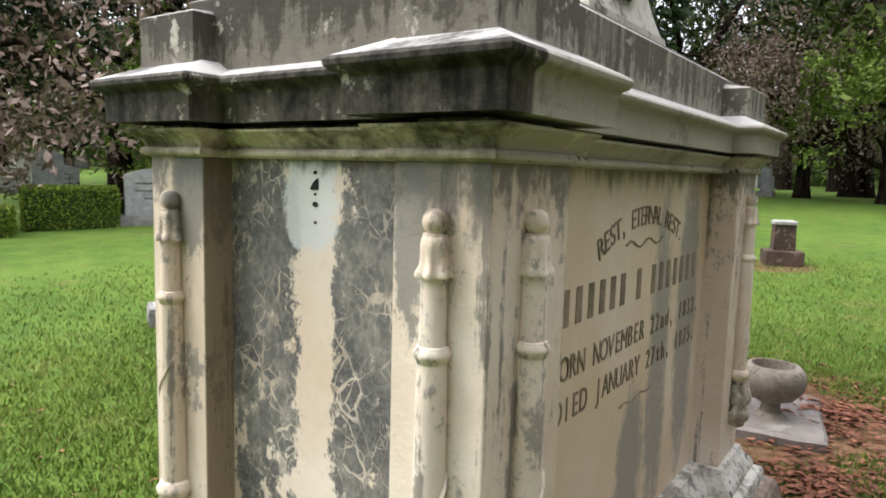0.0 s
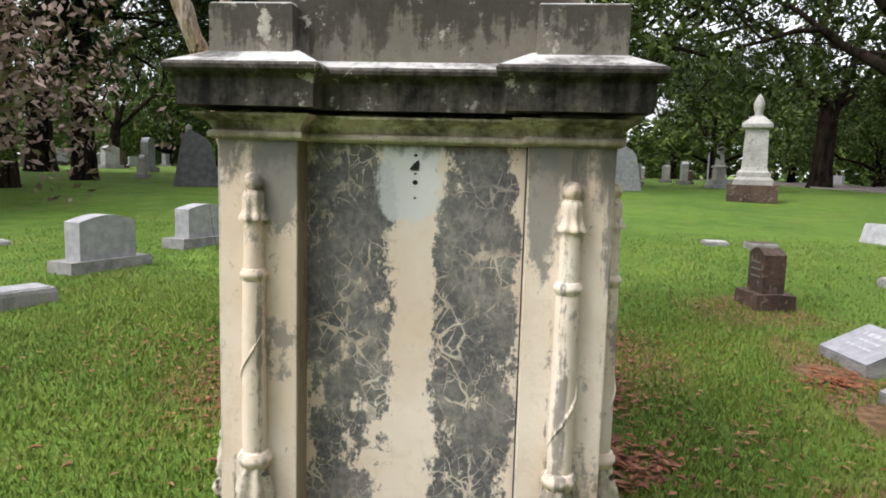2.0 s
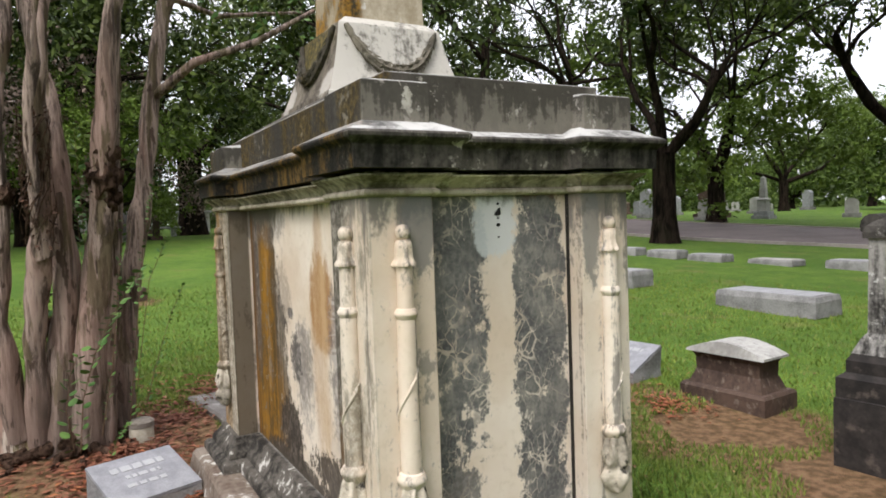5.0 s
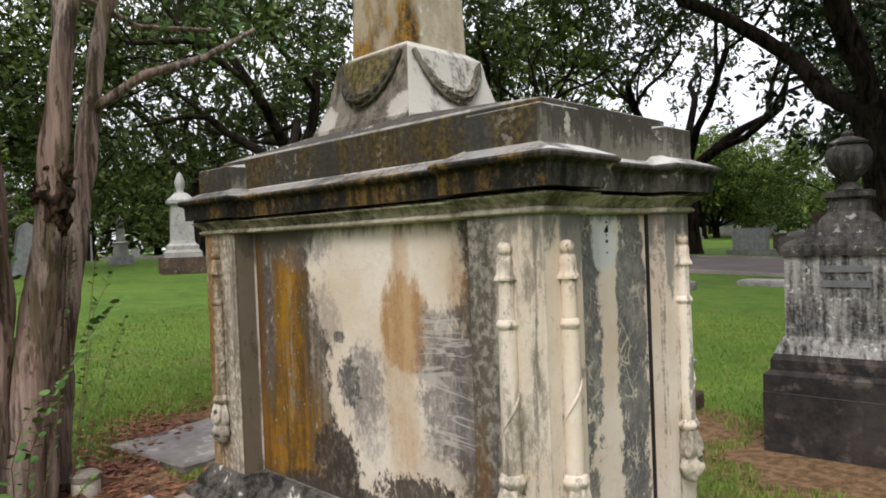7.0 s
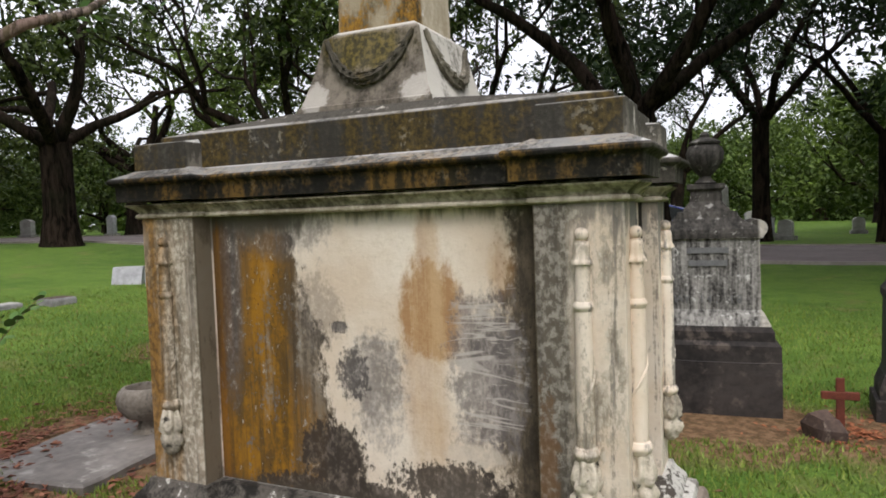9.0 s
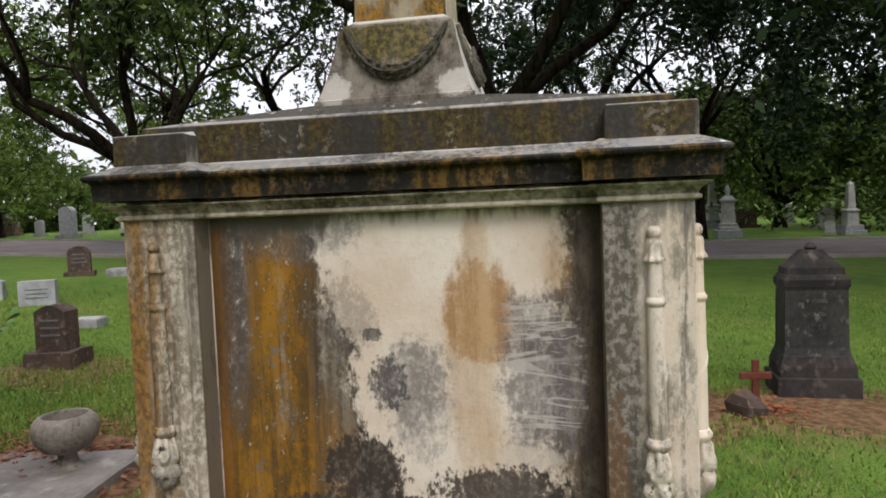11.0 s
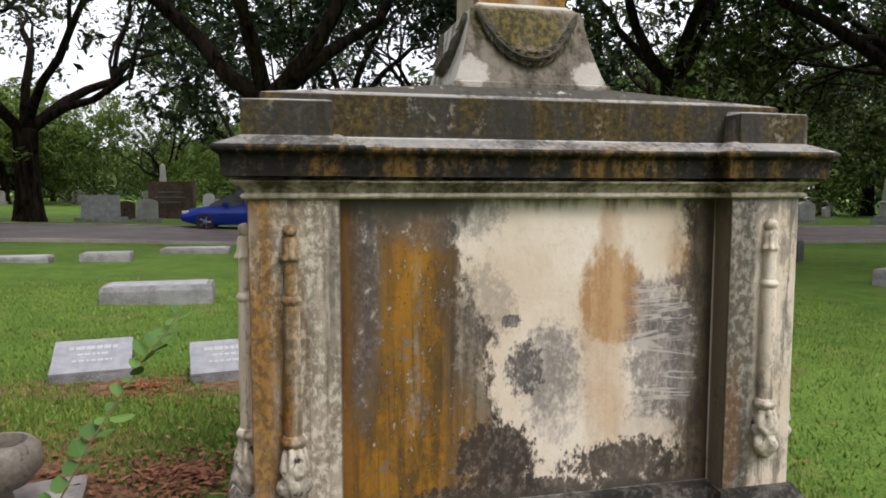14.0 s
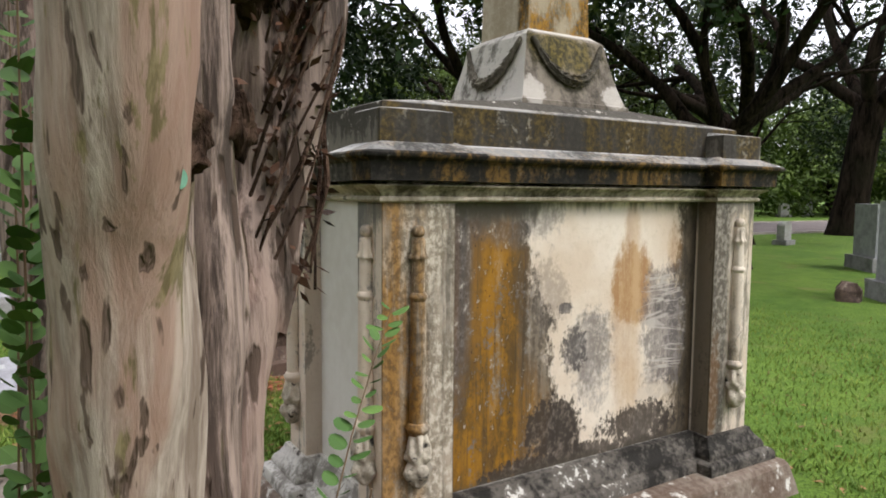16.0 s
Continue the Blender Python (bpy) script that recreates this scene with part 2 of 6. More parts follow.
    pale = s.calc("MULTIPLY", s.step(s.calc("ADD", run2, s.calc("MULTIPLY", r2, 0.5)), 0.50, 0.66), s.calc("MAXIMUM", s.patch(1, 0.50, 0.98, 0.05, 0.30, rag, 0.7), s.patch(1, 0.34, 1.02, 0.05, 0.22, rag, 0.7)))
    col = s.mix(s.calc("MULTIPLY", pale, 0.6), col, (0.36, 0.325, 0.27))
    fleck = s.calc("MULTIPLY", s.step(r2, 0.11, 0.16), s.step(u, 0.1, 0.25))
    col = s.mix(s.calc("MULTIPLY", fleck, 0.6), col, (0.50, 0.46, 0.39))
    pit = s.calc("MULTIPLY", s.step(s.noise(70, 3, (1, 1, 0.7), (2, 6, 6), 0.6), 0.64, 0.69), s.step(s.calc("ADD", bare, 0.0), 0.4, 0.8, 0.75, 0.12))
    col = s.mix(pit, col, (0.026, 0.020, 0.014))
    mott = s.calc("MULTIPLY", s.step(s.calc("ADD", r3, s.calc("MULTIPLY", r2, 0.9)), 0.09, 0.20), s.calc("MULTIPLY", s.step(z, 1.30, 1.05, 0.0, 1.0), s.step(u, 0.0, 0.14, 0.12, 0.9)))
    col = s.mix(mott, col, (0.15, 0.132, 0.118))
    # tan run
    wob = s.calc("ADD", s.calc("MULTIPLY", soft, 1.1), s.calc("MULTIPLY", rag, 0.5))
    tan = s.patch(1, -0.325, 1.12, 0.135, 0.19, wob, 0.6)
    tan = s.calc("MAXIMUM", tan, s.calc("MULTIPLY", s.patch(1, -0.31, 1.36, 0.045, 0.13, wob, 0.8), 0.55))
    tan = s.calc("MAXIMUM", tan, s.calc("MULTIPLY", s.patch(1, -0.27, 0.80, 0.095, 0.34, wob, 0.9), 0.55))
    tan = s.calc("MAXIMUM", tan, s.calc("MULTIPLY", s.patch(1, -0.60, 1.30, 0.05, 0.12, wob, 0.9), 0.55))
    col = s.mix(s.calc("MULTIPLY", tan, 0.85), col, s.mix(s.step(s.calc("ADD", run, s.calc("MULTIPLY", r2, 0.4)), 0.38, 0.62), (0.29, 0.13, 0.025), (0.43, 0.265, 0.115)))
    # grey-violet veils with pale wipes
    veil = s.calc("MAXIMUM", s.patch(1, -0.54, 0.88, 0.145, 0.33, rag, 0.6), s.calc("MULTIPLY", s.patch(1, -0.07, 0.78, 0.12, 0.20, crumb, 0.8), 0.7))
    col = s.mix(s.calc("MULTIPLY", veil, 0.8), col, s.mix(s.step(s.calc("ADD", r3, r2), -0.12, 0.16), (0.135, 0.118, 0.112), (0.27, 0.24, 0.225)))
    wipe = s.step(s.calc("ABSOLUTE", s.calc("SUBTRACT", s.noise(3.2, 3, (0.4, 0.55, 2.4), (2, 8, 1), 0.55, 1.0), 0.5)), 0.006, 0.03, 1.0, 0.0)
    wipe = s.calc("MAXIMUM", wipe, s.calc("MULTIPLY", s.step(s.noise(30, 4, (0.4, 0.3, 1.6), (5, 1, 3), 0.6), 0.60, 0.66), 0.8))
    col = s.mix(s.calc("MULTIPLY", s.calc("MULTIPLY", wipe, veil), 0.65), col, (0.50, 0.45, 0.40))
    # sooty blots
    blot = s.patch(1, 0.045, 0.85, 0.075, 0.10, crumb, 0.5)
    blot = s.calc("MAXIMUM", blot, s.calc("MULTIPLY", s.patch(1, -0.04, 0.83, 0.11, 0.14, crumb, 0.9), 0.5))
    blot = s.calc("MAXIMUM", blot, s.patch(1, 0.11, 1.045, 0.040, 0.025, crumb, 0.4))
    blot = s.calc("MAXIMUM", blot, s.calc("MULTIPLY", s.patch(1, 0.20, 1.12, 0.10, 0.16, crumb, 0.7), 0.45))
    col = s.mix(s.calc("MULTIPLY", blot, 0.9), col, s.mix(s.step(r2, -0.05, 0.12), (0.060, 0.053, 0.050), (0.17, 0.15, 0.14)))
    pale = s.patch(1, -0.50, 0.575, 0.13, 0.045, rag, 0.5)
    col = s.mix(s.calc("MULTIPLY", pale, 0.7), col, (0.56, 0.48, 0.39))
    # ragged dark patches low down, and a darker band along the bottom edge
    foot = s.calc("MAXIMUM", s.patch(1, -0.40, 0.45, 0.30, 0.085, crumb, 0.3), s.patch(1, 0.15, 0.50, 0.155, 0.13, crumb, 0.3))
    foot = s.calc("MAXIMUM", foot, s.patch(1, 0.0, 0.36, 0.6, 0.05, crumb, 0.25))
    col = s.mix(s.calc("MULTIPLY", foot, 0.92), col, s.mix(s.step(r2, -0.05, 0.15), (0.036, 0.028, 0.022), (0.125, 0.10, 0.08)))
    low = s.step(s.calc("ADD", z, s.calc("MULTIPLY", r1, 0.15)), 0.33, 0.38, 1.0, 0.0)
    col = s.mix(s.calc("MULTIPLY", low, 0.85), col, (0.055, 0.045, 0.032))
    # dark margins and drips from the top
    end = s.calc("ADD", s.calc("ABSOLUTE", s.calc("ADD", s.axis(1), 0.01)), s.calc("MULTIPLY", soft, 0.03))
    col = s.mix(s.calc("MULTIPLY", s.step(end, 0.66, 0.755), 0.75), col, s.mix(s.step(s.axis(1), -0.1, 0.1), s.mix(s.step(run2, 0.45, 0.6), (0.030, 0.024, 0.018), (0.10, 0.055, 0.022)), s.mix(s.step(run2, 0.4, 0.6), (0.07, 0.035, 0.012), (0.22, 0.085, 0.012))))
    drip = s.step(s.calc("ADD", s.axis(2), s.calc("ADD", s.calc("MULTIPLY", s.noise(20, 4, (1, 1, 0.12)), 0.22), s.calc("MULTIPLY", s.step(s.axis(1), 0.1, 0.4), 0.06))), 1.58, 1.64)
    col = s.mix(s.calc("MULTIPLY", drip, 0.8), col, (0.085, 0.075, 0.055))
    return s.done(col, 0.72, s.calc("ADD", fine, s.calc("MULTIPLY", r2, 0.6)), 0.4, 0.004, 0.25)


def lettered_marble():
    """The lettered face: warm cream with a few grey drips."""
    s = Shader("marble_warm_cream")
    col, fine = cream_base(s)
    col = s.mix(s.step(s.noise(3, 4, (1, 1, 0.6), (1, 5, 5)), 0.35, 0.65, 0.25, 0.65), col, (0.56, 0.42, 0.26))
    rag = s.calc("MULTIPLY", s.calc("SUBTRACT", s.noise(7, 6, (1, 1, 0.35), (4, 0, 0)), 0.5), 2.4)
    crumb = s.calc("ADD", rag, s.calc("MULTIPLY", s.calc("SUBTRACT", s.noise(34, 6, (1, 1, 0.5), (2, 5, 1), 0.7), 0.5), 3.0))
    grey = s.calc("MAXIMUM", s.patch(1, 0.25, 0.85, 0.10, 0.6, crumb, 0.6), s.patch(1, 0.55, 1.0, 0.12, 0.55, crumb, 0.6))
    grey = s.calc("MAXIMUM", grey, s.patch(1, 0.02, 0.55, 0.12, 0.25, crumb, 0.6))
    col = s.mix(s.calc("MULTIPLY", grey, 0.75), col, (0.2, 0.195, 0.19))
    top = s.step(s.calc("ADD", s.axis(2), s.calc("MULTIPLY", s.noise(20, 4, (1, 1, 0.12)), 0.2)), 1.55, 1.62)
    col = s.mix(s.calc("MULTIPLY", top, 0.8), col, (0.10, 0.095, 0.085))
    return s.done(col, 0.6, fine, 0.25, 0.004, 0.35)


def pier_marble():
    """Corner piers and colonnettes: cream, with dark drips, and lichen on the long weathered side."""
    s = Shader("marble_pier")
    col, fine = cream_base(s)
    r1 = s.calc("SUBTRACT", s.noise(8, 8, (1, 1, 0.35), (0, 3, 0), 0.72), 0.5)
    r2 = s.calc("SUBTRACT", s.noise(40, 6, (1, 1, 0.8), (5, 0, 2), 0.7), 0.5)
    run = s.noise(20, 5, (1, 1, 0.06))
    blotch = s.calc("ADD", r1, s.calc("MULTIPLY", r2, 0.6))
    col = s.mix(s.calc("MULTIPLY", s.step(blotch, 0.07, 0.17), 0.7), col, (0.17, 0.16, 0.145))
    col = s.mix(s.calc("MULTIPLY", s.step(s.calc("SUBTRACT", run, s.calc("MULTIPLY", r2, 0.3)), 0.57, 0.65), 0.72), col, (0.095, 0.09, 0.082))
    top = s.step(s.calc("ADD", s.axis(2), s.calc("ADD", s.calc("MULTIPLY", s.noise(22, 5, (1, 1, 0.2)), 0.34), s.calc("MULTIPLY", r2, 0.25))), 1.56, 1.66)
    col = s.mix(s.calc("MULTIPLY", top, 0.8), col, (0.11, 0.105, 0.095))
    wob = s.calc("ADD", s.calc("MULTIPLY", r1, 4.0), s.calc("MULTIPLY", r2, 3.0))
    veil = s.calc("MAXIMUM", s.patch(0, 0.325, 1.38, 0.042, 0.18, wob, 0.3), s.patch(0, -0.33, 1.42, 0.06, 0.14, wob, 0.3))
    col = s.mix(s.calc("MULTIPLY", veil, 0.8), col, (0.17, 0.165, 0.155))
    west = s.step(s.axis(0), -0.491, -0.484, 1.0, 0.0)
    far = s.step(s.axis(1), -0.2, 0.2)
    grown = s.mix(s.step(r2, -0.08, 0.12), (0.21, 0.175, 0.125), (0.52, 0.46, 0.37))
    grown = s.mix(s.calc("MULTIPLY", s.step(run, 0.44, 0.60), 0.65), grown, (0.065, 0.053, 0.038))
    lich = s.calc("MULTIPLY", s.step(s.calc("ADD", s.axis(1), s.calc("MULTIPLY", r1, 0.16)), 0.86, 0.95), s.step(s.noise(8, 5, (1, 1, 0.08), (0, 5, 0)), 0.36, 0.5))
    grown = s.mix(s.calc("MULTIPLY", lich, 0.85), grown, s.mix(s.step(r2, -0.1, 0.1), (0.12, 0.060, 0.012), (0.27, 0.130, 0.014)))
    near = s.step(s.calc("ADD", s.axis(1), s.calc("MULTIPLY", r1, 0.15)), -0.92, -0.86)
    grown = s.mix(s.calc("MULTIPLY", s.calc("MULTIPLY", near, s.calc("SUBTRACT", 1.0, far)), 0.75), grown, s.mix(s.step(r2, -0.05, 0.12), (0.065, 0.056, 0.045), (0.19, 0.175, 0.15)))
    rust = s.patch(1, -0.79, 0.6, 0.035, 0.3, s.calc("ADD", s.calc("MULTIPLY", r1, 5.0), s.calc("MULTIPLY", r2, 4.0)), 0.6)
    grown = s.mix(s.calc("MULTIPLY", rust, 0.5), grown, (0.15, 0.065, 0.014))
    amount = s.mix(far, s.calc("MAXIMUM", near, s.step(blotch, -0.03, 0.08, 0.15, 0.85)), s.step(blotch, -0.2, 0.0, 0.6, 1.0))
    col = s.mix(s.calc("MULTIPLY", west, amount), col, grown)
    # shade of the piers' inner returns, put into the colour as dark brown
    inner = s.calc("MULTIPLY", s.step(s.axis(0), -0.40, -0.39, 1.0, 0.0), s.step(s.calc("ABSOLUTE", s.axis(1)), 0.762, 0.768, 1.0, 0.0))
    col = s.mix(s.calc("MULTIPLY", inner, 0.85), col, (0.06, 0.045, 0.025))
    # same painted shade for returns on the narrow ends, weaker towards +x
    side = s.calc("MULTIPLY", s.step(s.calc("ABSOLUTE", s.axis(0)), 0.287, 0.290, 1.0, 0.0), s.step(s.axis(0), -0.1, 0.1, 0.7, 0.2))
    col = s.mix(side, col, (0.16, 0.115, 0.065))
    return s.done(col, 0.66, s.calc("ADD", fine, r2), 0.4, 0.005, 0.25)


def cornice_stone(name, lo, hi, spot, run_amount=0.7, ochre=0.0, west_at=-0.36, washed=None, south=-1.075, skirt=None, streaky=0.2, tint=(0.115, 0.075, 0.014)):
    """Blackened stone with runs and pale lichen; washed: heights between which rain has bleached it."""
    s = Shader(name)
    run, fine = s.noise(24, 6, (1, 1, 0.10)), s.calc("SUBTRACT", s.noise(42, 7, (1, 1, 1), (0, 0, 0), 0.7), 0.5)
    big = s.noise(3.5, 6, (1, 1, 0.6), (2, 2, 2), 0.65)
    col = s.mix(s.step(s.calc("ADD", s.calc("ADD", s.calc("MULTIPLY", run, run_amount), s.calc("MULTIPLY", big, 1 - run_amount)), s.calc("MULTIPLY", fine, 0.35)), 0.36, 0.66), lo, hi)
    west = s.calc("MULTIPLY", s.step(s.axis(0), west_at, west_at - 0.03), s.step(s.axis(1), south, south + 0.01))
    if ochre:
        m = s.calc("MULTIPLY", s.step(s.calc("ADD", s.noise(6, 6, (1, 1, 0.4), (0, 9, 0)), s.calc("MULTIPLY", fine, 0.3)), 0.42, 0.58), west)
        col = s.mix(s.calc("MULTIPLY", west, s.step(fine, -0.12, 0.15, 0.95, 0.75)), col, lo)
        col = s.mix(s.calc("MULTIPLY", m, ochre), col, s.mix(s.step(s.calc("ADD", s.calc("MULTIPLY", s.calc("SUBTRACT", run, 0.5), streaky), fine), -0.12, 0.16), (0.028, 0.021, 0.009), tint))
    east = s.calc("MULTIPLY", s.step(s.axis(0), 0.35, 0.38), s.step(s.axis(1), -1.065, -1.05))
    col = s.mix(s.calc("MULTIPLY", east, s.step(s.calc("ADD", big, s.calc("MULTIPLY", fine, 0.6)), 0.38, 0.5, 0.55, 0.85)), col, (0.42, 0.39, 0.33))
    if skirt:
        m = s.step(s.calc("ADD", s.axis(2), s.calc("ADD", s.calc("MULTIPLY", s.calc("SUBTRACT", run, 0.5), 0.30), s.calc("ADD", s.calc("MULTIPLY", s.calc("SUBTRACT", big, 0.5), 0.22), s.calc("MULTIPLY", fine, 0.14)))), skirt + 0.02, skirt + 0.07, 1.0, 0.0)
        m = s.calc("MULTIPLY", m, s.calc("SUBTRACT", 1.0, west))
        col = s.mix(s.calc("MULTIPLY", m, 0.5), col, (0.27, 0.245, 0.20))
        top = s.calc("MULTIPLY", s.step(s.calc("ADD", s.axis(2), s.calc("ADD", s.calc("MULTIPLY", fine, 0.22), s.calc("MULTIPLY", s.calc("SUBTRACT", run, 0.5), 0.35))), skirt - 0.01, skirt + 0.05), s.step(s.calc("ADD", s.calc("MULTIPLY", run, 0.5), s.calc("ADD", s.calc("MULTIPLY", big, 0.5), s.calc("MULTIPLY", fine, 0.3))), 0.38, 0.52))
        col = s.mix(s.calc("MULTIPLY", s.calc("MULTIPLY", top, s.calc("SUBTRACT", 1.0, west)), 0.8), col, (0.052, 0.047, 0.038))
    few = s.step(west, 0.0, 1.0, 1.0, 0.25)
    col = s.mix(s.calc("MULTIPLY", few, s.calc("MULTIPLY", s.step(s.calc("ADD", s.noise(15, 6, (1, 1, 1), (6, 1, 0), 0.7), s.calc("MULTIPLY", fine, 0.4)), 0.58, 0.64), s.step(big, 0.45, 0.58))), col, spot)
    if washed:
        m = s.calc("MULTIPLY", s.step(s.axis(2), washed[0], washed[0] + 0.004), s.step(s.axis(2), washed[1], washed[1] - 0.004))
        m = s.calc("MULTIPLY", m, s.step(s.calc("ADD", big, s.calc("MULTIPLY", fine, 0.6)), 0.34, 0.56, 0.25, 0.95))
        m = s.calc("MULTIPLY", m, s.step(west, 0.0, 1.0, 1.0, 0.45))
        col = s.mix(m, col, (0.50, 0.49, 0.46))
    return s.done(col, 0.85, s.calc("ADD", fine, s.calc("MULTIPLY", run, 0.5)), 0.6, 0.006, 0.2)


M_FLANK, M_LONG, M_LETTER, M_PIER = flank_marble(), long_marble(), lettered_marble(), pier_marble()
M_CORONA = cornice_stone("stone_blackened", (0.010, 0.009, 0.007), (0.115, 0.102, 0.084), (0.40, 0.37, 0.31), 0.45, 0.85, -0.40, (1.6915, 1.745), -1.138, streaky=1.3, tint=(0.150, 0.085, 0.020))
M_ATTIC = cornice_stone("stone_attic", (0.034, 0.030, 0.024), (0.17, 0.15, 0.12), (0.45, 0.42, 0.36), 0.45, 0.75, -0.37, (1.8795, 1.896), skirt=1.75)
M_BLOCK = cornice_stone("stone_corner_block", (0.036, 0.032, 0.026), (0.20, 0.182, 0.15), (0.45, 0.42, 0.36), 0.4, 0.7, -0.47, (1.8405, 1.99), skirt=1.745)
M_BED = cornice_stone("stone_mossy_bed", (0.068, 0.059, 0.036), (0.56, 0.49, 0.37), (0.62, 0.57, 0.46), 0.2)


def base_stone():
    """Base moulding: sooty on the long weathered side, limewashed pale on the others."""
    s = Shader("stone_base")
    fine = s.calc("SUBTRACT", s.noise(30, 7, (1, 1, 1), (0, 0, 0), 0.7), 0.5)
    big = s.noise(5, 6, (1, 1, 1), (1, 2, 2), 0.65)
    m = s.calc("ADD", big, s.calc("MULTIPLY", fine, 0.6))
    dark = s.mix(s.step(m, 0.40, 0.6), (0.020, 0.018, 0.015), (0.11, 0.098, 0.082))
    dark = s.mix(s.step(m, 0.62, 0.68), dark, (0.52, 0.50, 0.45))
    pale = s.mix(s.step(m, 0.38, 0.55), (0.20, 0.185, 0.16), (0.52, 0.50, 0.45))
    pale = s.mix(s.step(m, 0.60, 0.66), pale, (0.07, 0.06, 0.05))
    return s.done(s.mix(s.step(s.axis(0), -0.40, -0.36), dark, pale), 0.85, s.calc("ADD", fine, big), 0.6, 0.008, 0.2)


M_BASE = base_stone()
M_BEAD = cornice_stone("stone_bead", (0.22, 0.19, 0.13), (0.62, 0.55, 0.43), (0.05, 0.045, 0.035), 0.2)
M_PLINTH = simple("stone_plinth_rough", (0.10, 0.065, 0.045), (0.24, 0.20, 0.16), 9, 0.9, 0.8, 0.012, c=(0.58, 0.56, 0.50))


# ---- building helpers ----
def part(name, bm, material, parent=None, label=""):
    """Links a bmesh as one mesh object under a thing or a part."""
    me = bpy.data.meshes.new(name)
    bmesh.ops.recalc_face_normals(bm, faces=bm.faces)
    bm.to_mesh(me)
    bm.free()
    me.materials.append(material)
    ob = new(name, me)
    if parent:
        ob.parent = parent
    if label:
        ob["label"] = label
    return ob


def thing(name, x, y, z=0.0, turn=0.0, label="", category="", group="", kind="", size=1.0):
    ob = new(name)
    ob.matrix_basis = pose(x, y, z, 0, 0, turn) @ Matrix.Scale(size, 4)
    ob.empty_display_size = 0.1
    return tagged(ob, label, category, group, kind)


def box(bm, x0, x1, y0, y1, z0, z1, bevel=0.0, seg=2):
    v = [bm.verts.new((x, y, z)) for z in (z0, z1) for x, y in ((x0, y0), (x1, y0), (x1, y1), (x0, y1))]
    f = [bm.faces.new([v[k] for k in q]) for q in ((3, 2, 1, 0), (4, 5, 6, 7), (0, 1, 5, 4), (1, 2, 6, 5), (2, 3, 7, 6), (3, 0, 4, 7))]
    if bevel:
        bmesh.ops.bevel(bm, geom=list({e for q in f for e in q.edges}), offset=bevel, segments=seg, affect="EDGES", profile=0.5)
    return bm


def loft(bm, rings, closed=True, caps=True):
    """Joins rings of equal count by quads."""
    rows = [[bm.verts.new(p) for p in r] for r in rings]
    n = len(rows[0])
    for a, b in zip(rows, rows[1:]):
        for k in range(n if closed else n - 1):
            q = (a[k], a[(k + 1) % n], b[(k + 1) % n], b[k])
            bm.faces.new(q)
    if caps:
        bm.faces.new(rows[0][::-1])
        bm.faces.new(rows[-1])
    return bm


def circle(r, z, n=16, cx=0.0, cy=0.0, sx=1.0, sy=1.0):
    return [(cx + sx * r * math.cos(2 * math.pi * k / n), cy + sy * r * math.sin(2 * math.pi * k / n), z) for k in range(n)]


def lathe(bm, profile, n=20, cx=0.0, cy=0.0):
    return loft(bm, [circle(max(r, 0.0004), z, n, cx, cy) for r, z in profile])


def rect(hx, hy, z, cx=0.0, cy=0.0):
    return [(cx + hx, cy - hy, z), (cx + hx, cy + hy, z), (cx - hx, cy + hy, z), (cx - hx, cy - hy, z)]


def tube(bm, pts, radii, n=8, caps=True):
    """A round bar along pts."""
    rings, up = [], Vector((0.3, 0.2, 1)).normalized()
    pts = [Vector(p) for p in pts]
    for k, p in enumerate(pts):
        d = (pts[min(k + 1, len(pts) - 1)] - pts[max(k - 1, 0)]).normalized()
        a = d.cross(up)
        a = (a if a.length > 1e-3 else d.cross(Vector((1, 0, 0)))).normalized()
        b = d.cross(a)
        r = radii[k] if isinstance(radii, (list, tuple)) else radii
        rings.append([p + r * (math.cos(2 * math.pi * j / n) * a + math.sin(2 * math.pi * j / n) * b) for j in range(n)])
    return loft(bm, rings, caps=caps)


def smooth(ob, angle=40):
    for p in ob.data.polygons:
        p.use_smooth = True
    ob.data.set_sharp_from_angle(angle=radians(angle))
    return ob


def ground_z(x, y):
    """The lawn rises gently towards +y."""
    t = min(max((y - 2.0) / 22.0, 0.0), 1.0)
    return 0.88 * t


# ---- the tomb ----
CX, CY = -1.083, 2.034
tomb = thing("pedestal_tomb", CX, CY, 0, 0, "weathered cream marble pedestal tomb with blackened cornice and obelisk", "tomb")
PX, PY, IX, IY = 0.4945, 1.065, 0.285, 0.76     # corner piers: outer faces and inner edges
REC = 0.075                                      # how far the stretches between piers stand back


def broken(z, d, rec=REC):
    """The plan's outline, breaking forward at the corner piers, d outside their faces."""
    px, py, ix, iy = PX + d, PY + d * 1.15, IX - d * 0.9, IY - d * 0.9
    mx, my = px - rec, py - rec
    q = [(mx, iy), (px, iy), (px, py), (ix, py), (ix, my)]
    out = q + [(-x, y) for x, y in q[::-1]] + [(-x, -y) for x, y in q] + [(x, -y) for x, y in q[::-1]]
    return [(x, y, z) for x, y in out]


def moulding(name, material, profile, label="", rec=REC):
    return smooth(part(name, loft(bmesh.new(), [broken(z, d, rec) for z, d in profile]), material, tomb, label), 35)


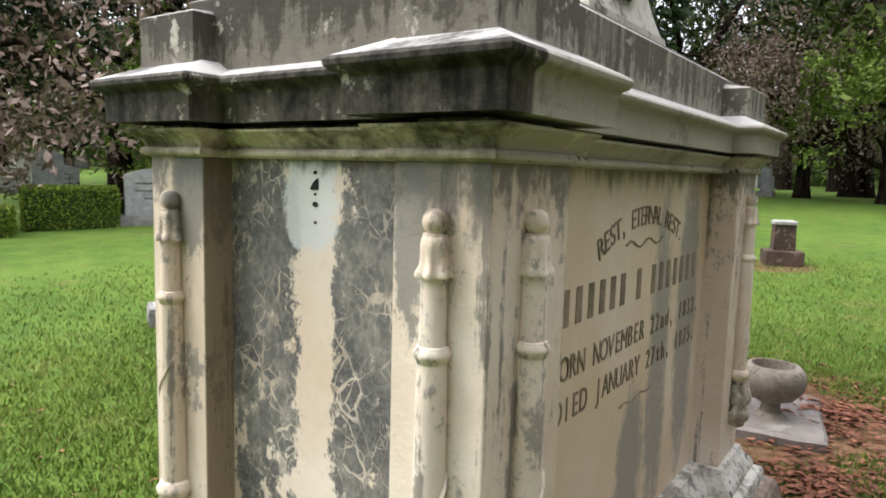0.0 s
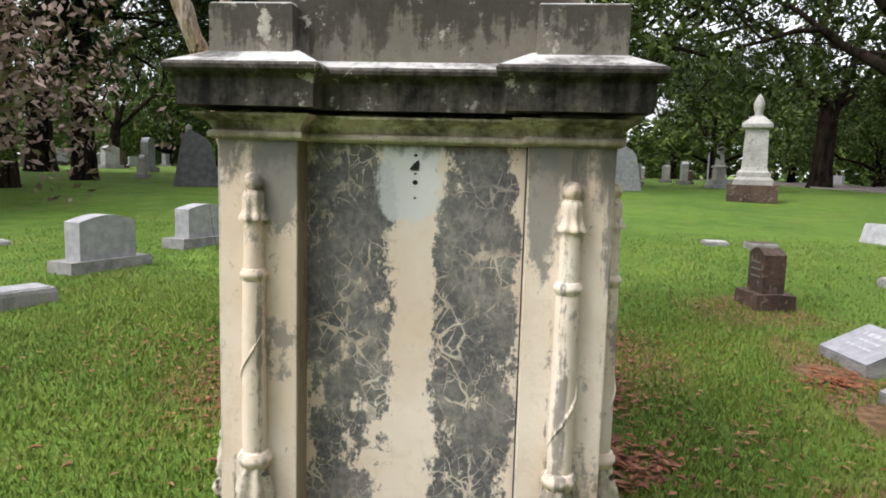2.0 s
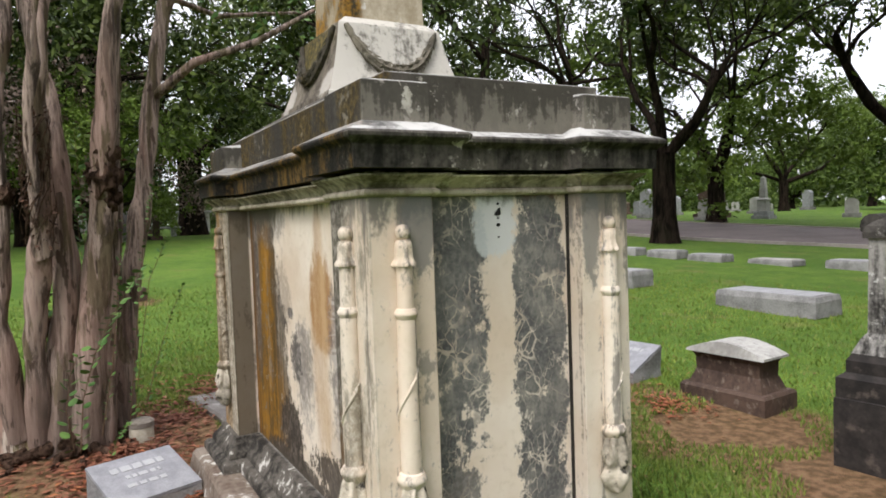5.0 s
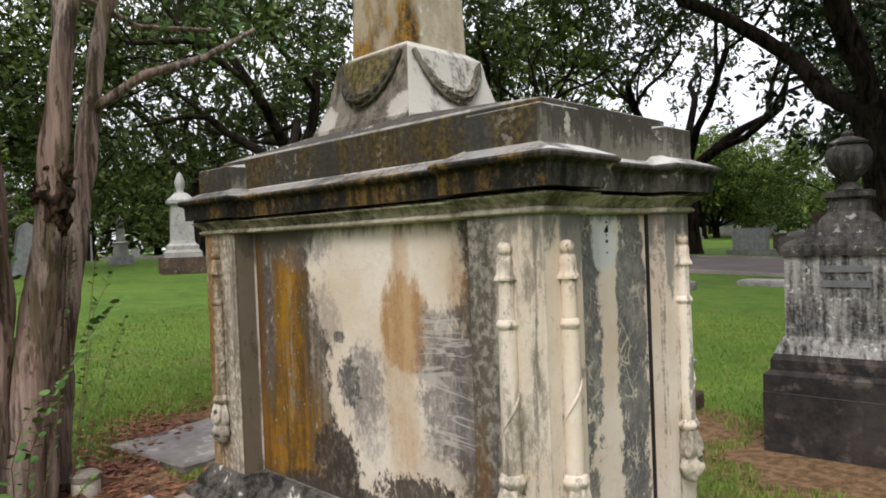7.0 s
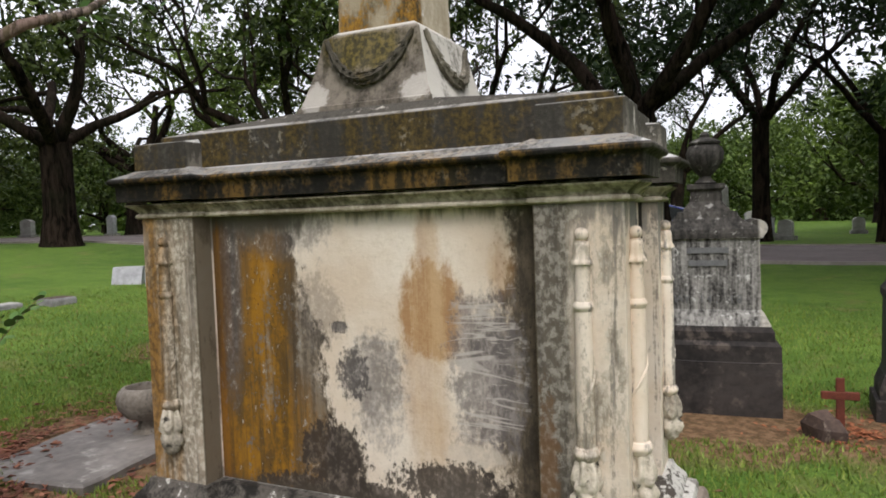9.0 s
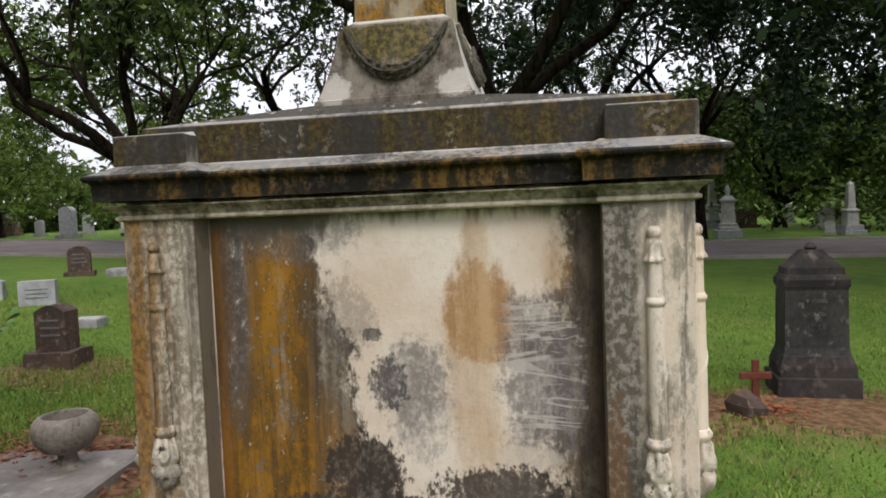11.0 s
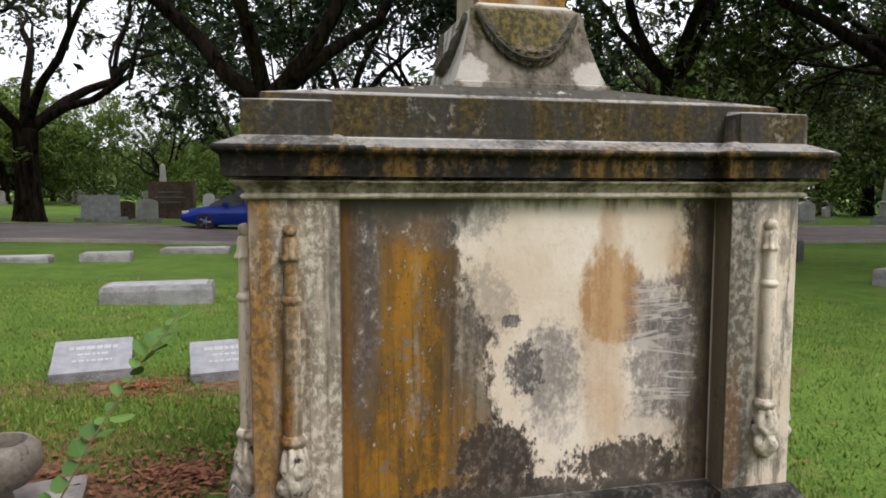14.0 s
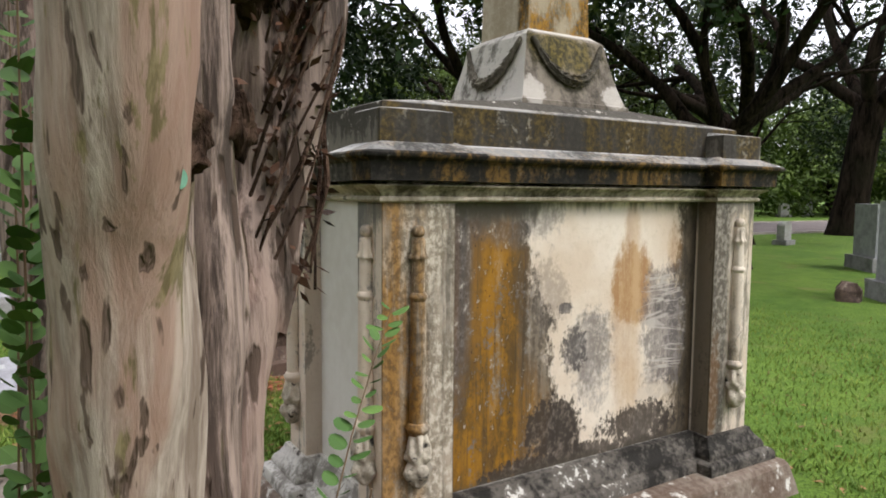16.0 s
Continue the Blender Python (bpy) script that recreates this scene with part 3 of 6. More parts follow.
bm = bmesh.new()
loft(bm, [rect(0.70, 1.27, -0.05), rect(0.69, 1.26, 0.0), rect(0.655, 1.225, 0.15), rect(0.64, 1.21, 0.172), rect(0.60, 1.17, 0.176)])
bmesh.ops.subdivide_edges(bm, edges=bm.edges[:], cuts=9, use_grid_fill=True)
for v in bm.verts:
    v.co += 0.007 * noise.noise_vector(v.co * 7.0)
part("plinth", bm, M_PLINTH, tomb, "rough brown stone plinth with white lime stains")
moulding("base_moulding", M_BASE, [(0.165, 0.105), (0.205, 0.105), (0.222, 0.098), (0.232, 0.08), (0.236, 0.066), (0.25, 0.066), (0.27, 0.058), (0.295, 0.036), (0.318, 0.022), (0.335, 0.018), (0.338, 0.0)], "dark stone base moulding", 0.085)
part("die_core", box(bmesh.new(), -0.37, 0.37, -0.97, 0.97, 0.30, 1.53), M_LETTER, tomb)
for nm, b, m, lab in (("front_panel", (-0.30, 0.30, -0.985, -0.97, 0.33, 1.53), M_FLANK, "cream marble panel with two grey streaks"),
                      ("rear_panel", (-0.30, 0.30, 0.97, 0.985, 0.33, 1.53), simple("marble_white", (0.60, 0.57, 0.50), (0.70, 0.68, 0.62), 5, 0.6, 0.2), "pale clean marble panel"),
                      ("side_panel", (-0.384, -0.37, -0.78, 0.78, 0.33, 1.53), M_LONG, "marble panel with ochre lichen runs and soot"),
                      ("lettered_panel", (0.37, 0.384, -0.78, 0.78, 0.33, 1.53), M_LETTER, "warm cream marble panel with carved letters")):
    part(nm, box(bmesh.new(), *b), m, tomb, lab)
for sx in (-1, 1):
    for sy in (-1, 1):
        x0, x1 = sorted((sx * IX, sx * PX))
        y0, y1 = sorted((sy * IY, sy * PY))
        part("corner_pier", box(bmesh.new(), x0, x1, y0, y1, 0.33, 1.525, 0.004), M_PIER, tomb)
part("open_joint", box(bmesh.new(), 0.2815, 0.2855, -1.0, -0.98, 0.34, 1.515), simple("joint_dark", (0.012, 0.010, 0.008), (0.03, 0.025, 0.02), 20), tomb)
moulding("bed_moulding", M_BED, [(1.530, 0.0), (1.537, 0.007), (1.545, 0.010), (1.556, 0.018), (1.566, 0.034), (1.572, 0.044), (1.578, 0.046), (1.579, 0.03), (1.580, -0.03), (1.596, -0.03)], "mossy green cornice bed moulding")
moulding("bead", M_BEAD, [(1.514, -0.005), (1.516, 0.010), (1.521, 0.0165), (1.527, 0.018), (1.533, 0.0155), (1.5375, 0.009), (1.539, 0.0)], "pale cream bead under the cornice")
moulding("corona", M_CORONA, [(1.592, 0.02), (1.5925, 0.066), (1.655, 0.068), (1.664, 0.074), (1.668, 0.083), (1.676, 0.090), (1.685, 0.091), (1.692, 0.086), (1.694, 0.082), (1.724, 0.02), (1.734, 0.0)], "soot-blackened cornice with rain-washed sloping top", 0.09)
bm = bmesh.new()
loft(bm, [rect(0.405, 1.02, 1.70), rect(0.405, 1.02, 1.878), rect(0.40, 1.015, 1.883), rect(0.31, 0.33, 1.942), rect(0.30, 0.31, 1.943)])
part("attic", bm, M_ATTIC, tomb, "dark lichen-covered attic course with sloping top")
for sx in (-1, 1):
    for sy in (-1, 1):
        cx, cy = sx * 0.40, sy * 0.93
        bm = loft(bmesh.new(), [rect(0.105, 0.15, 1.715, cx, cy), rect(0.105, 0.15, 1.84, cx, cy), rect(0.10, 0.145, 1.845, cx, cy), rect(0.02, 0.03, 1.868, cx - sx * 0.07, cy - sy * 0.1)])
        part("corner_block", bm, M_BLOCK, tomb)


M_CARVED = simple("marble_sooty_carving", (0.20, 0.175, 0.135), (0.60, 0.53, 0.42), 16, 0.75, 0.8, 0.008, c=(0.030, 0.026, 0.021))


def scallop(r, z, n, lobes, amp, cx, cy, phase=0.0):
    out = []
    for k in range(n):
        a = 2 * math.pi * k / n
        q = r * (1 + amp * math.cos(lobes * a + phase))
        out.append((cx + q * math.cos(a), cy + q * math.sin(a), z))
    return out


def colonnette(cx, cy, out, seed):
    """An engaged colonnette with a drooping-leaf capital, two rings and a leafy bracket."""
    rnd = random.Random(seed)
    shaft = smooth(part("colonnette", lathe(bmesh.new(), [(0.031, 0.66), (0.0315, 0.80), (0.030, 1.0), (0.028, 1.17), (0.025, 1.20), (0.0235, 1.33), (0.022, 1.39)], 18, cx, cy), M_PIER, tomb))
    smooth(part("finial", lathe(bmesh.new(), [(0.013, 1.386), (0.0135, 1.391), (0.0185, 1.395), (0.0225, 1.402), (0.0238, 1.411), (0.0222, 1.420), (0.0175, 1.428), (0.010, 1.4325), (0.001, 1.434)], 20, cx, cy), M_PIER, shaft))
    bm = loft(bmesh.new(), [scallop(r, z, 56, 7, a, cx, cy, seed) for r, z, a in ((0.013, 1.391, 0.0), (0.0205, 1.388, 0.02), (0.0245, 1.381, 0.04), (0.0262, 1.370, 0.05), (0.0258, 1.356, 0.06), (0.0258, 1.343, 0.08), (0.0275, 1.333, 0.10), (0.0315, 1.325, 0.13), (0.0335, 1.319, 0.14), (0.0325, 1.314, 0.14), (0.029, 1.314, 0.08), (0.0225, 1.318, 0.0))])
    smooth(part("leaf_capital", bm, M_PIER, shaft), 60)
    for z, r in ((1.176, 0.0345), (0.690, 0.045)):
        s = r / 0.037
        smooth(part("ring", lathe(bmesh.new(), [(0.024 * s, z - 0.022 * s), (0.030 * s, z - 0.018 * s), (0.0325 * s, z - 0.010 * s), (0.037 * s, z - 0.004 * s), (0.037 * s, z + 0.005 * s), (0.032 * s, z + 0.011 * s), (0.031 * s, z + 0.015 * s), (0.025 * s, z + 0.019 * s)], 20, cx, cy), M_PIER, shaft))
    bm = bmesh.new()
    pts = []
    for k in range(15):
        a, z = seed + k * 0.42, 0.74 + k * 0.021
        pts.append((cx + 0.0305 * math.cos(a), cy + 0.0305 * math.sin(a), z))
    smooth(part("ribbon", tube(bm, pts, [0.002 + 0.004 * math.sin(math.pi * k / 14) for k in range(15)], 6), M_PIER, shaft))
    bm = bmesh.new()
    prof = [(0.030, 0.675, 0.0, 8), (0.033, 0.66, 0.16, 6), (0.038, 0.63, 0.26, 6), (0.044, 0.605, 0.22, 6), (0.047, 0.59, 0.18, 5), (0.044, 0.575, 0.2, 5), (0.037, 0.562, 0.1, 5),
            (0.045, 0.55, 0.2, 4), (0.050, 0.53, 0.24, 4), (0.045, 0.51, 0.2, 4), (0.036, 0.497, 0.15, 4), (0.030, 0.482, 0.2, 3), (0.014, 0.466, 0.1, 3)]
    loft(bm, [scallop(r, z, 40, n, a, cx + out[0] * 0.006, cy + out[1] * 0.006, seed + n) for r, z, a, n in prof])
    for v in bm.verts:
        v.co += 0.005 * noise.noise_vector(v.co * 45)
    smooth(part("leaf_bracket", bm, M_CARVED, shaft, "carved leaf bracket with sooty crevices"), 70)
    return shaft


k = 0
for sx in (-1, 1):
    for sy in (-1, 1):
        colonnette(sx * 0.394, sy * (PY + 0.016), (0, sy), k * 1.3)
        colonnette(sx * (PX + 0.016), sy * 0.929, (sx, 0), k * 1.3 + 0.7)
        k += 1

# pedestal of the obelisk, with swags


def pedestal_stone():
    """The flared pedestal: dark and mossy towards the weathered side, limewashed on the others."""
    s = Shader("stone_pedestal")
    fine = s.calc("SUBTRACT", s.noise(42, 7, (1, 1, 1), (0, 0, 0), 0.7), 0.5)
    big, run = s.noise(6, 6, (1, 1, 0.6), (2, 2, 2), 0.65), s.noise(18, 5, (1, 1, 0.12), (1, 4, 0))
    rag = s.calc("ADD", s.calc("MULTIPLY", s.calc("SUBTRACT", big, 0.5), 4.0), s.calc("MULTIPLY", fine, 3.0))
    m = s.calc("ADD", s.calc("ADD", s.calc("MULTIPLY", big, 0.6), s.calc("MULTIPLY", run, 0.4)), s.calc("MULTIPLY", fine, 0.4))
    dark = s.mix(s.step(m, 0.36, 0.64), (0.042, 0.035, 0.027), (0.20, 0.17, 0.135))
    moss = s.patch(1, 0.0, 2.19, 0.22, 0.11, rag, 0.6)
    dark = s.mix(s.calc("MULTIPLY", moss, 0.75), dark, s.mix(s.step(fine, -0.08, 0.12), (0.040, 0.035, 0.012), (0.155, 0.115, 0.018)))
    for v in (0.25, -0.25):
        dark = s.mix(s.calc("MULTIPLY", s.patch(1, v, 1.995, 0.075, 0.06, rag, 0.4), 0.7), dark, (0.52, 0.48, 0.43))
    pale = s.mix(s.step(m, 0.34, 0.5), (0.13, 0.12, 0.10), (0.52, 0.49, 0.43))
    west = s.calc("MULTIPLY", s.step(s.axis(0), -0.19, -0.22), s.step(s.calc("SUBTRACT", s.calc("ABSOLUTE", s.axis(1)), s.calc("ABSOLUTE", s.axis(0))), -0.002, 0.002, 1.0, 0.0))
    return s.done(s.mix(west, pale, dark), 0.85, fine, 0.6, 0.006, 0.2)


M_PED = pedestal_stone()
M_SWAG = cornice_stone("stone_swag", (0.050, 0.044, 0.032), (0.21, 0.185, 0.14), (0.45, 0.42, 0.36), 0.2, 0.6, -0.20)
BELL = [(1.935, 0.320), (1.955, 0.318), (1.96, 0.308), (2.00, 0.293), (2.06, 0.274), (2.12, 0.258), (2.18, 0.244), (2.235, 0.234), (2.25, 0.230), (2.285, 0.185)]


def bell(z):
    for (z0, w0), (z1, w1) in zip(BELL, BELL[1:]):
        if z <= z1:
            return w0 + (w1 - w0) * (z - z0) / (z1 - z0)
    return BELL[-1][1]


pedestal = part("obelisk_pedestal", loft(bmesh.new(), [rect(w, w, z) for z, w in BELL]), M_PED, tomb, "flared stone pedestal with carved swags")
for turn in (0, 90, 180, 270):
    rot = Matrix.Rotation(radians(turn), 4, "Z")
    bm = bmesh.new()
    pts, rad = [], []
    for j in range(33):
        u = -1 + j / 16
        z = 2.238 - 0.185 * (1 - abs(u) ** 2.3)
        pts.append((u * 0.205, -bell(z) - 0.008, z))
        rad.append((0.010 + 0.017 * (1 - u * u)) * (1 + 0.22 * math.sin(j * 2.1)))
    tube(bm, pts, rad, 8)
    for v in bm.verts:
        v.co += 0.004 * noise.noise_vector(v.co * 60)
    for j in range(2, 31):
        p, d = Vector(pts[j]), (Vector(pts[j + 1]) - Vector(pts[j - 1])).normalized()
        d = d if j < 16 else -d
        for side in (-1, 0, 1):
            n = d.cross(Vector((0, 1, 0))) * side
            a = p + Vector((0, -rad[j] * (1.0 - 0.35 * abs(side)), 0)) + n * rad[j] * 0.6
            tip, w = a + d * 0.028 + n * 0.012 + Vector((0, -0.007, 0)), d.cross(Vector((0, 1, 0))) * 0.007
            v = [bm.verts.new(q) for q in (a - d * 0.008, a + d * 0.01 + w, tip, a + d * 0.01 - w, a + d * 0.008 + Vector((0, -0.006, 0)))]
            for q in ((0, 1, 4), (1, 2, 4), (2, 3, 4), (3, 0, 4), (0, 3, 2, 1)):
                bm.faces.new([v[i] for i in q])
    bm.transform(rot)
    swag = smooth(part("swag", bm, M_SWAG, pedestal, "carved leaf swag"), 50)
    bm = bmesh.new()
    for j in range(7):
        a = math.pi * (0.05 + 0.15 * j) + math.pi
        c, s = math.cos(a), math.sin(a)
        zc = 2.062
        tip = Vector((0.052 * c, -bell(zc) - 0.034, zc + 0.03 * s))
        base = Vector((0, -bell(zc) - 0.034, zc))
        side = Vector((-s, 0, c)) * 0.011
        mid = (tip + base) / 2 + Vector((0, -0.012, 0))
        v = [bm.verts.new(p) for p in (base, mid + side, tip, mid - side, mid + Vector((0, 0.02, 0)))]
        for q in ((0, 1, 4), (1, 2, 4), (2, 3, 4), (3, 0, 4), (0, 3, 2, 1)):
            bm.faces.new([v[i] for i in q])
    bm.transform(rot)
    part("rosette", bm, M_SWAG, swag)
    bm = bmesh.new()
    rows = []
    for j in range(13):
        u = -1 + j / 6
        zb = 2.238 - 0.16 * (1 - abs(u) ** 2.3)
        rows.append([(u * 0.19, -bell(z) - 0.006 * (1 - 0.6 * abs(u)), z) for z in (2.24, 2.24 * 0.5 + zb * 0.5, zb)])
    loft(bm, rows, closed=False, caps=False)
    bm.transform(rot)
    part("shield", bm, M_PED, pedestal)
M_SHAFT = cornice_stone("stone_obelisk", (0.34, 0.28, 0.19), (0.56, 0.49, 0.38), (0.6, 0.58, 0.53), 0.3, 0.95, -0.09, streaky=0.5, tint=(0.30, 0.150, 0.014))
part("obelisk", loft(bmesh.new(), [rect(w, w, z) for z, w in ((2.27, 0.182), (2.285, 0.182), (4.6, 0.128), (4.85, 0.002))]), M_SHAFT, tomb, "cream obelisk stained with ochre lichen")

# carved writing on the lettered side: shade in the cuts painted as brown
M_CUT_SHADE = simple("carved_letter_shadow", (0.13, 0.105, 0.075), (0.27, 0.215, 0.145), 30, 0.9)


def writing(text, size, y, z, material, parent, x=0.386, turn=0.0, squeeze=1.0):
    """One line of raised writing on the face that looks to +x, centred at y."""
    cu = bpy.data.curves.new("line", "FONT")
    cu.body, cu.size, cu.extrude, cu.align_x, cu.align_y = text, size, 0.001, "CENTER", "CENTER"
    tmp = bpy.data.objects.new("line", cu)
    me = bpy.data.meshes.new_from_object(tmp)
    bpy.data.objects.remove(tmp)
    me.transform(Matrix(((0, 0, 1, x), (squeeze, 0, 0, y), (0, 1, 0, z), (0, 0, 0, 1))) @ Matrix.Rotation(radians(turn), 4, "Z"))
    me.materials.append(material)
    ob = new("inscription", me)
    ob.parent = parent
    return ob


msg = "REST, ETERNAL REST."
for j, ch in enumerate(msg):
    if ch != " ":
        u = (j - (len(msg) - 1) / 2) / ((len(msg) - 1) / 2)
        writing(ch, 0.085, 0.05 + 0.36 * u, 1.375 - 0.075 * u * u, M_CUT_SHADE, tomb, turn=-22 * u)
for text, z in (("BORN NOVEMBER 22nd, 1832.", 1.01), ("DIED JANUARY 27th, 1875.", 0.90)):
    for j, ch in enumerate(text):
        if ch != " ":
            writing(ch, 0.092, 0.06 + 0.0515 * (j - (len(text) - 1) / 2), z, M_CUT_SHADE, tomb, squeeze=0.80)
y = -0.53
for wd in (6, 1, 7):
    for j in range(wd):
        part("name_bar", box(bmesh.new(), 0.3835, 0.3858, y, y + 0.036, 1.12, 1.215), M_CUT_SHADE, tomb)
        y += 0.077
    y += 0.06
bm = bmesh.new()
tube(bm, [(0.385, -0.12 + 0.03 * j, 1.295 + 0.012 * math.sin(j * 1.2)) for j in range(12)], 0.003, 6)
part("flourish", bm, M_CUT_SHADE, tomb)
bm = bmesh.new()
tube(bm, [(0.385, -0.1 + 0.02 * j, 0.80 + 0.006 * math.sin(j * 0.9)) for j in range(15)], 0.003, 6)
part("flourish", bm, M_CUT_SHADE, tomb)
# drilled holes where a fitting once hung
M_HOLE = simple("hole_dark", (0.01, 0.01, 0.01), (0.02, 0.018, 0.015), 20)
bm = loft(bmesh.new(), [[(x, yy, z) for x, z in ((-0.015, 1.450), (-0.004, 1.449), (0.009, 1.4505), (0.0095, 1.462), (0.009, 1.475), (0.003, 1.4725), (-0.006, 1.465), (-0.012, 1.457))] for yy in (-0.9875, -0.98)])
part("drill_hole", bm, M_HOLE, tomb, "broken-edged dark bolt hole")
for z, r in ((1.418, 0.006), (1.44, 0.003), (1.487, 0.004), (1.378, 0.003)):
    bm = loft(bmesh.new(), [[(r * 1.2 * math.cos(a), yy, z + r * math.sin(a)) for a in [2 * math.pi * i / 12 for i in range(12)]] for yy in (-0.9875, -0.98)])
    part("drill_hole", bm, M_HOLE, tomb, "dark drilled bolt hole")


# ---- ground, road, litter, grass ----
def lawn_material():
    s = Shader("mown_lawn")
    big, mid, fine = s.noise(0.35, 4), s.noise(2.6, 5), s.noise(55, 5)
    col = s.mix(s.step(s.calc("ADD", s.calc("MULTIPLY", big, 0.5), s.calc("MULTIPLY", mid, 0.5)), 0.38, 0.62), (0.082, 0.155, 0.022), (0.145, 0.230, 0.036))
    col = s.mix(s.step(fine, 0.40, 0.68, 0.0, 0.8), col, (0.026, 0.056, 0.009))
    col = s.mix(s.calc("MULTIPLY", s.step(s.noise(1.3, 5, (1, 1, 1), (4, 4, 0)), 0.56, 0.70), 0.55), col, (0.17, 0.15, 0.055))
    rag = s.calc("MULTIPLY", s.calc("SUBTRACT", s.noise(2.4, 6), 0.5), 2.2)

    def spot(x, y, rx, ry):
        a = s.calc("POWER", s.calc("DIVIDE", s.calc("SUBTRACT", s.axis(0), x), rx), 2.0)
        b = s.calc("POWER", s.calc("DIVIDE", s.calc("SUBTRACT", s.axis(1), y), ry), 2.0)
        return s.step(s.calc("ADD", s.calc("ADD", a, b), rag), 0.6, 1.4, 1.0, 0.0)

    dirt = None
    for q in ((-2.1, 3.75, 0.95, 1.15), (-0.7, 4.4, 1.15, 1.0), (1.45, 3.7, 0.30, 1.6), (1.35, 2.0, 0.75, 0.75), (1.5, 6.0, 0.6, 0.6), (1.2, 0.9, 0.85, 0.85), (1.15, -0.35, 0.7, 0.9), (-1.08, 2.03, 0.82, 1.42), (-1.6, 10.1, 0.5, 0.5)):
        d = spot(*q)
        dirt = d if dirt is None else s.calc("MAXIMUM", dirt, d)
    soil = s.mix(s.step(s.noise(14, 6), 0.35, 0.65), (0.10, 0.05, 0.028), (0.24, 0.135, 0.08))
    col = s.mix(s.calc("MULTIPLY", dirt, 0.9), col, soil)
    return s.done(col, 0.9, s.calc("ADD", fine, s.calc("MULTIPLY", mid, 0.6)), 0.9, 0.03, 0.15)


M_LAWN = lawn_material()


def ground_at(x, y):
    near = math.exp(-((x - 0) ** 2 + (y - 3) ** 2) / 900)
    return ground_z(x, y) + 0.02 * near * noise.noise(Vector((x * 0.8, y * 0.8, 0)))


lawn = bmesh.new()
bmesh.ops.create_grid(lawn, x_segments=220, y_segments=220, size=1)
for v in lawn.verts:
    x, y = (math.copysign(abs(c) * 26 + abs(c) ** 5 * 900, c) for c in (v.co.x, v.co.y))
    v.co = (x, y, ground_at(x, y))
lawn_ob = tagged(part("ground", lawn, M_LAWN), "mown green lawn with worn patches of red soil", "lawn", kind="structure")
for p in lawn_ob.data.polygons:
    p.use_smooth = True

M_ROAD = simple("asphalt_worn", (0.115, 0.095, 0.09), (0.18, 0.15, 0.14), 3, 0.9, 0.5, 0.01)
EDGE = [(9, -60), (11.5, -30), (13.2, -12), (14.2, -4), (15.1, 3), (15.0, 8), (13.9, 13), (13.9, 20), (14.5, 28), (16, 45), (20, 90)]
rows = []
for j in range(90):
    y = -60 + 150 * j / 89
    for (xa, ya), (xb, yb) in zip(EDGE, EDGE[1:]):
        if ya <= y <= yb:
            x = xa + (xb - xa) * (y - ya) / (yb - ya)
    rows.append([(x, y, ground_at(x, y) + 0.015), (x + 0.15, y, ground_at(x, y) + 0.04), (x + 7.3, y, ground_at(x + 7.3, y) + 0.04), (x + 7.5, y, ground_at(x + 7.5, y) + 0.012)])
road = loft(bmesh.new(), rows, closed=False, caps=False)
tagged(part("road", road, M_ROAD), "worn grey-mauve asphalt cemetery lane", "road", kind="structure")
for side, off in (("kerb_near", -0.06), ("kerb_far", 7.42)):
    ring = [[(r[0][0] + off + a, r[0][1], r[0][2] + b) for a, b in ((0, -0.1), (0, 0.07), (0.12, 0.07), (0.12, -0.1))] for r in rows]
    tagged(part(side, loft(bmesh.new(), ring), simple("concrete_" + side, (0.24, 0.21, 0.19), (0.36, 0.32, 0.29), 4, 0.9)), "low worn concrete kerb beside the lane", "kerb", kind="structure")


def clear_of_things(x, y):
    """True where grass can grow: outside plinths and bare soil."""
    rag = 0.16 * noise.noise(Vector((x * 4, y * 4, 3)))
    if abs(x - CX) < 0.80 + rag and abs(y - CY) < 1.38 + rag:
        return False
    for a, b, r in ((-2.15, 3.8, 0.75), (-0.75, 4.35, 0.8), (1.45, 3.4, 0.3), (1.45, 4.2, 0.3), (1.4, 2.1, 0.5), (1.3, 0.9, 0.7), (1.2, -0.35, 0.55)):
        if (x - a) ** 2 + (y - b) ** 2 < r * r * (0.75 + 0.5 * noise.noise(Vector((x * 3, y * 3, 1)))):
            return False
    return True


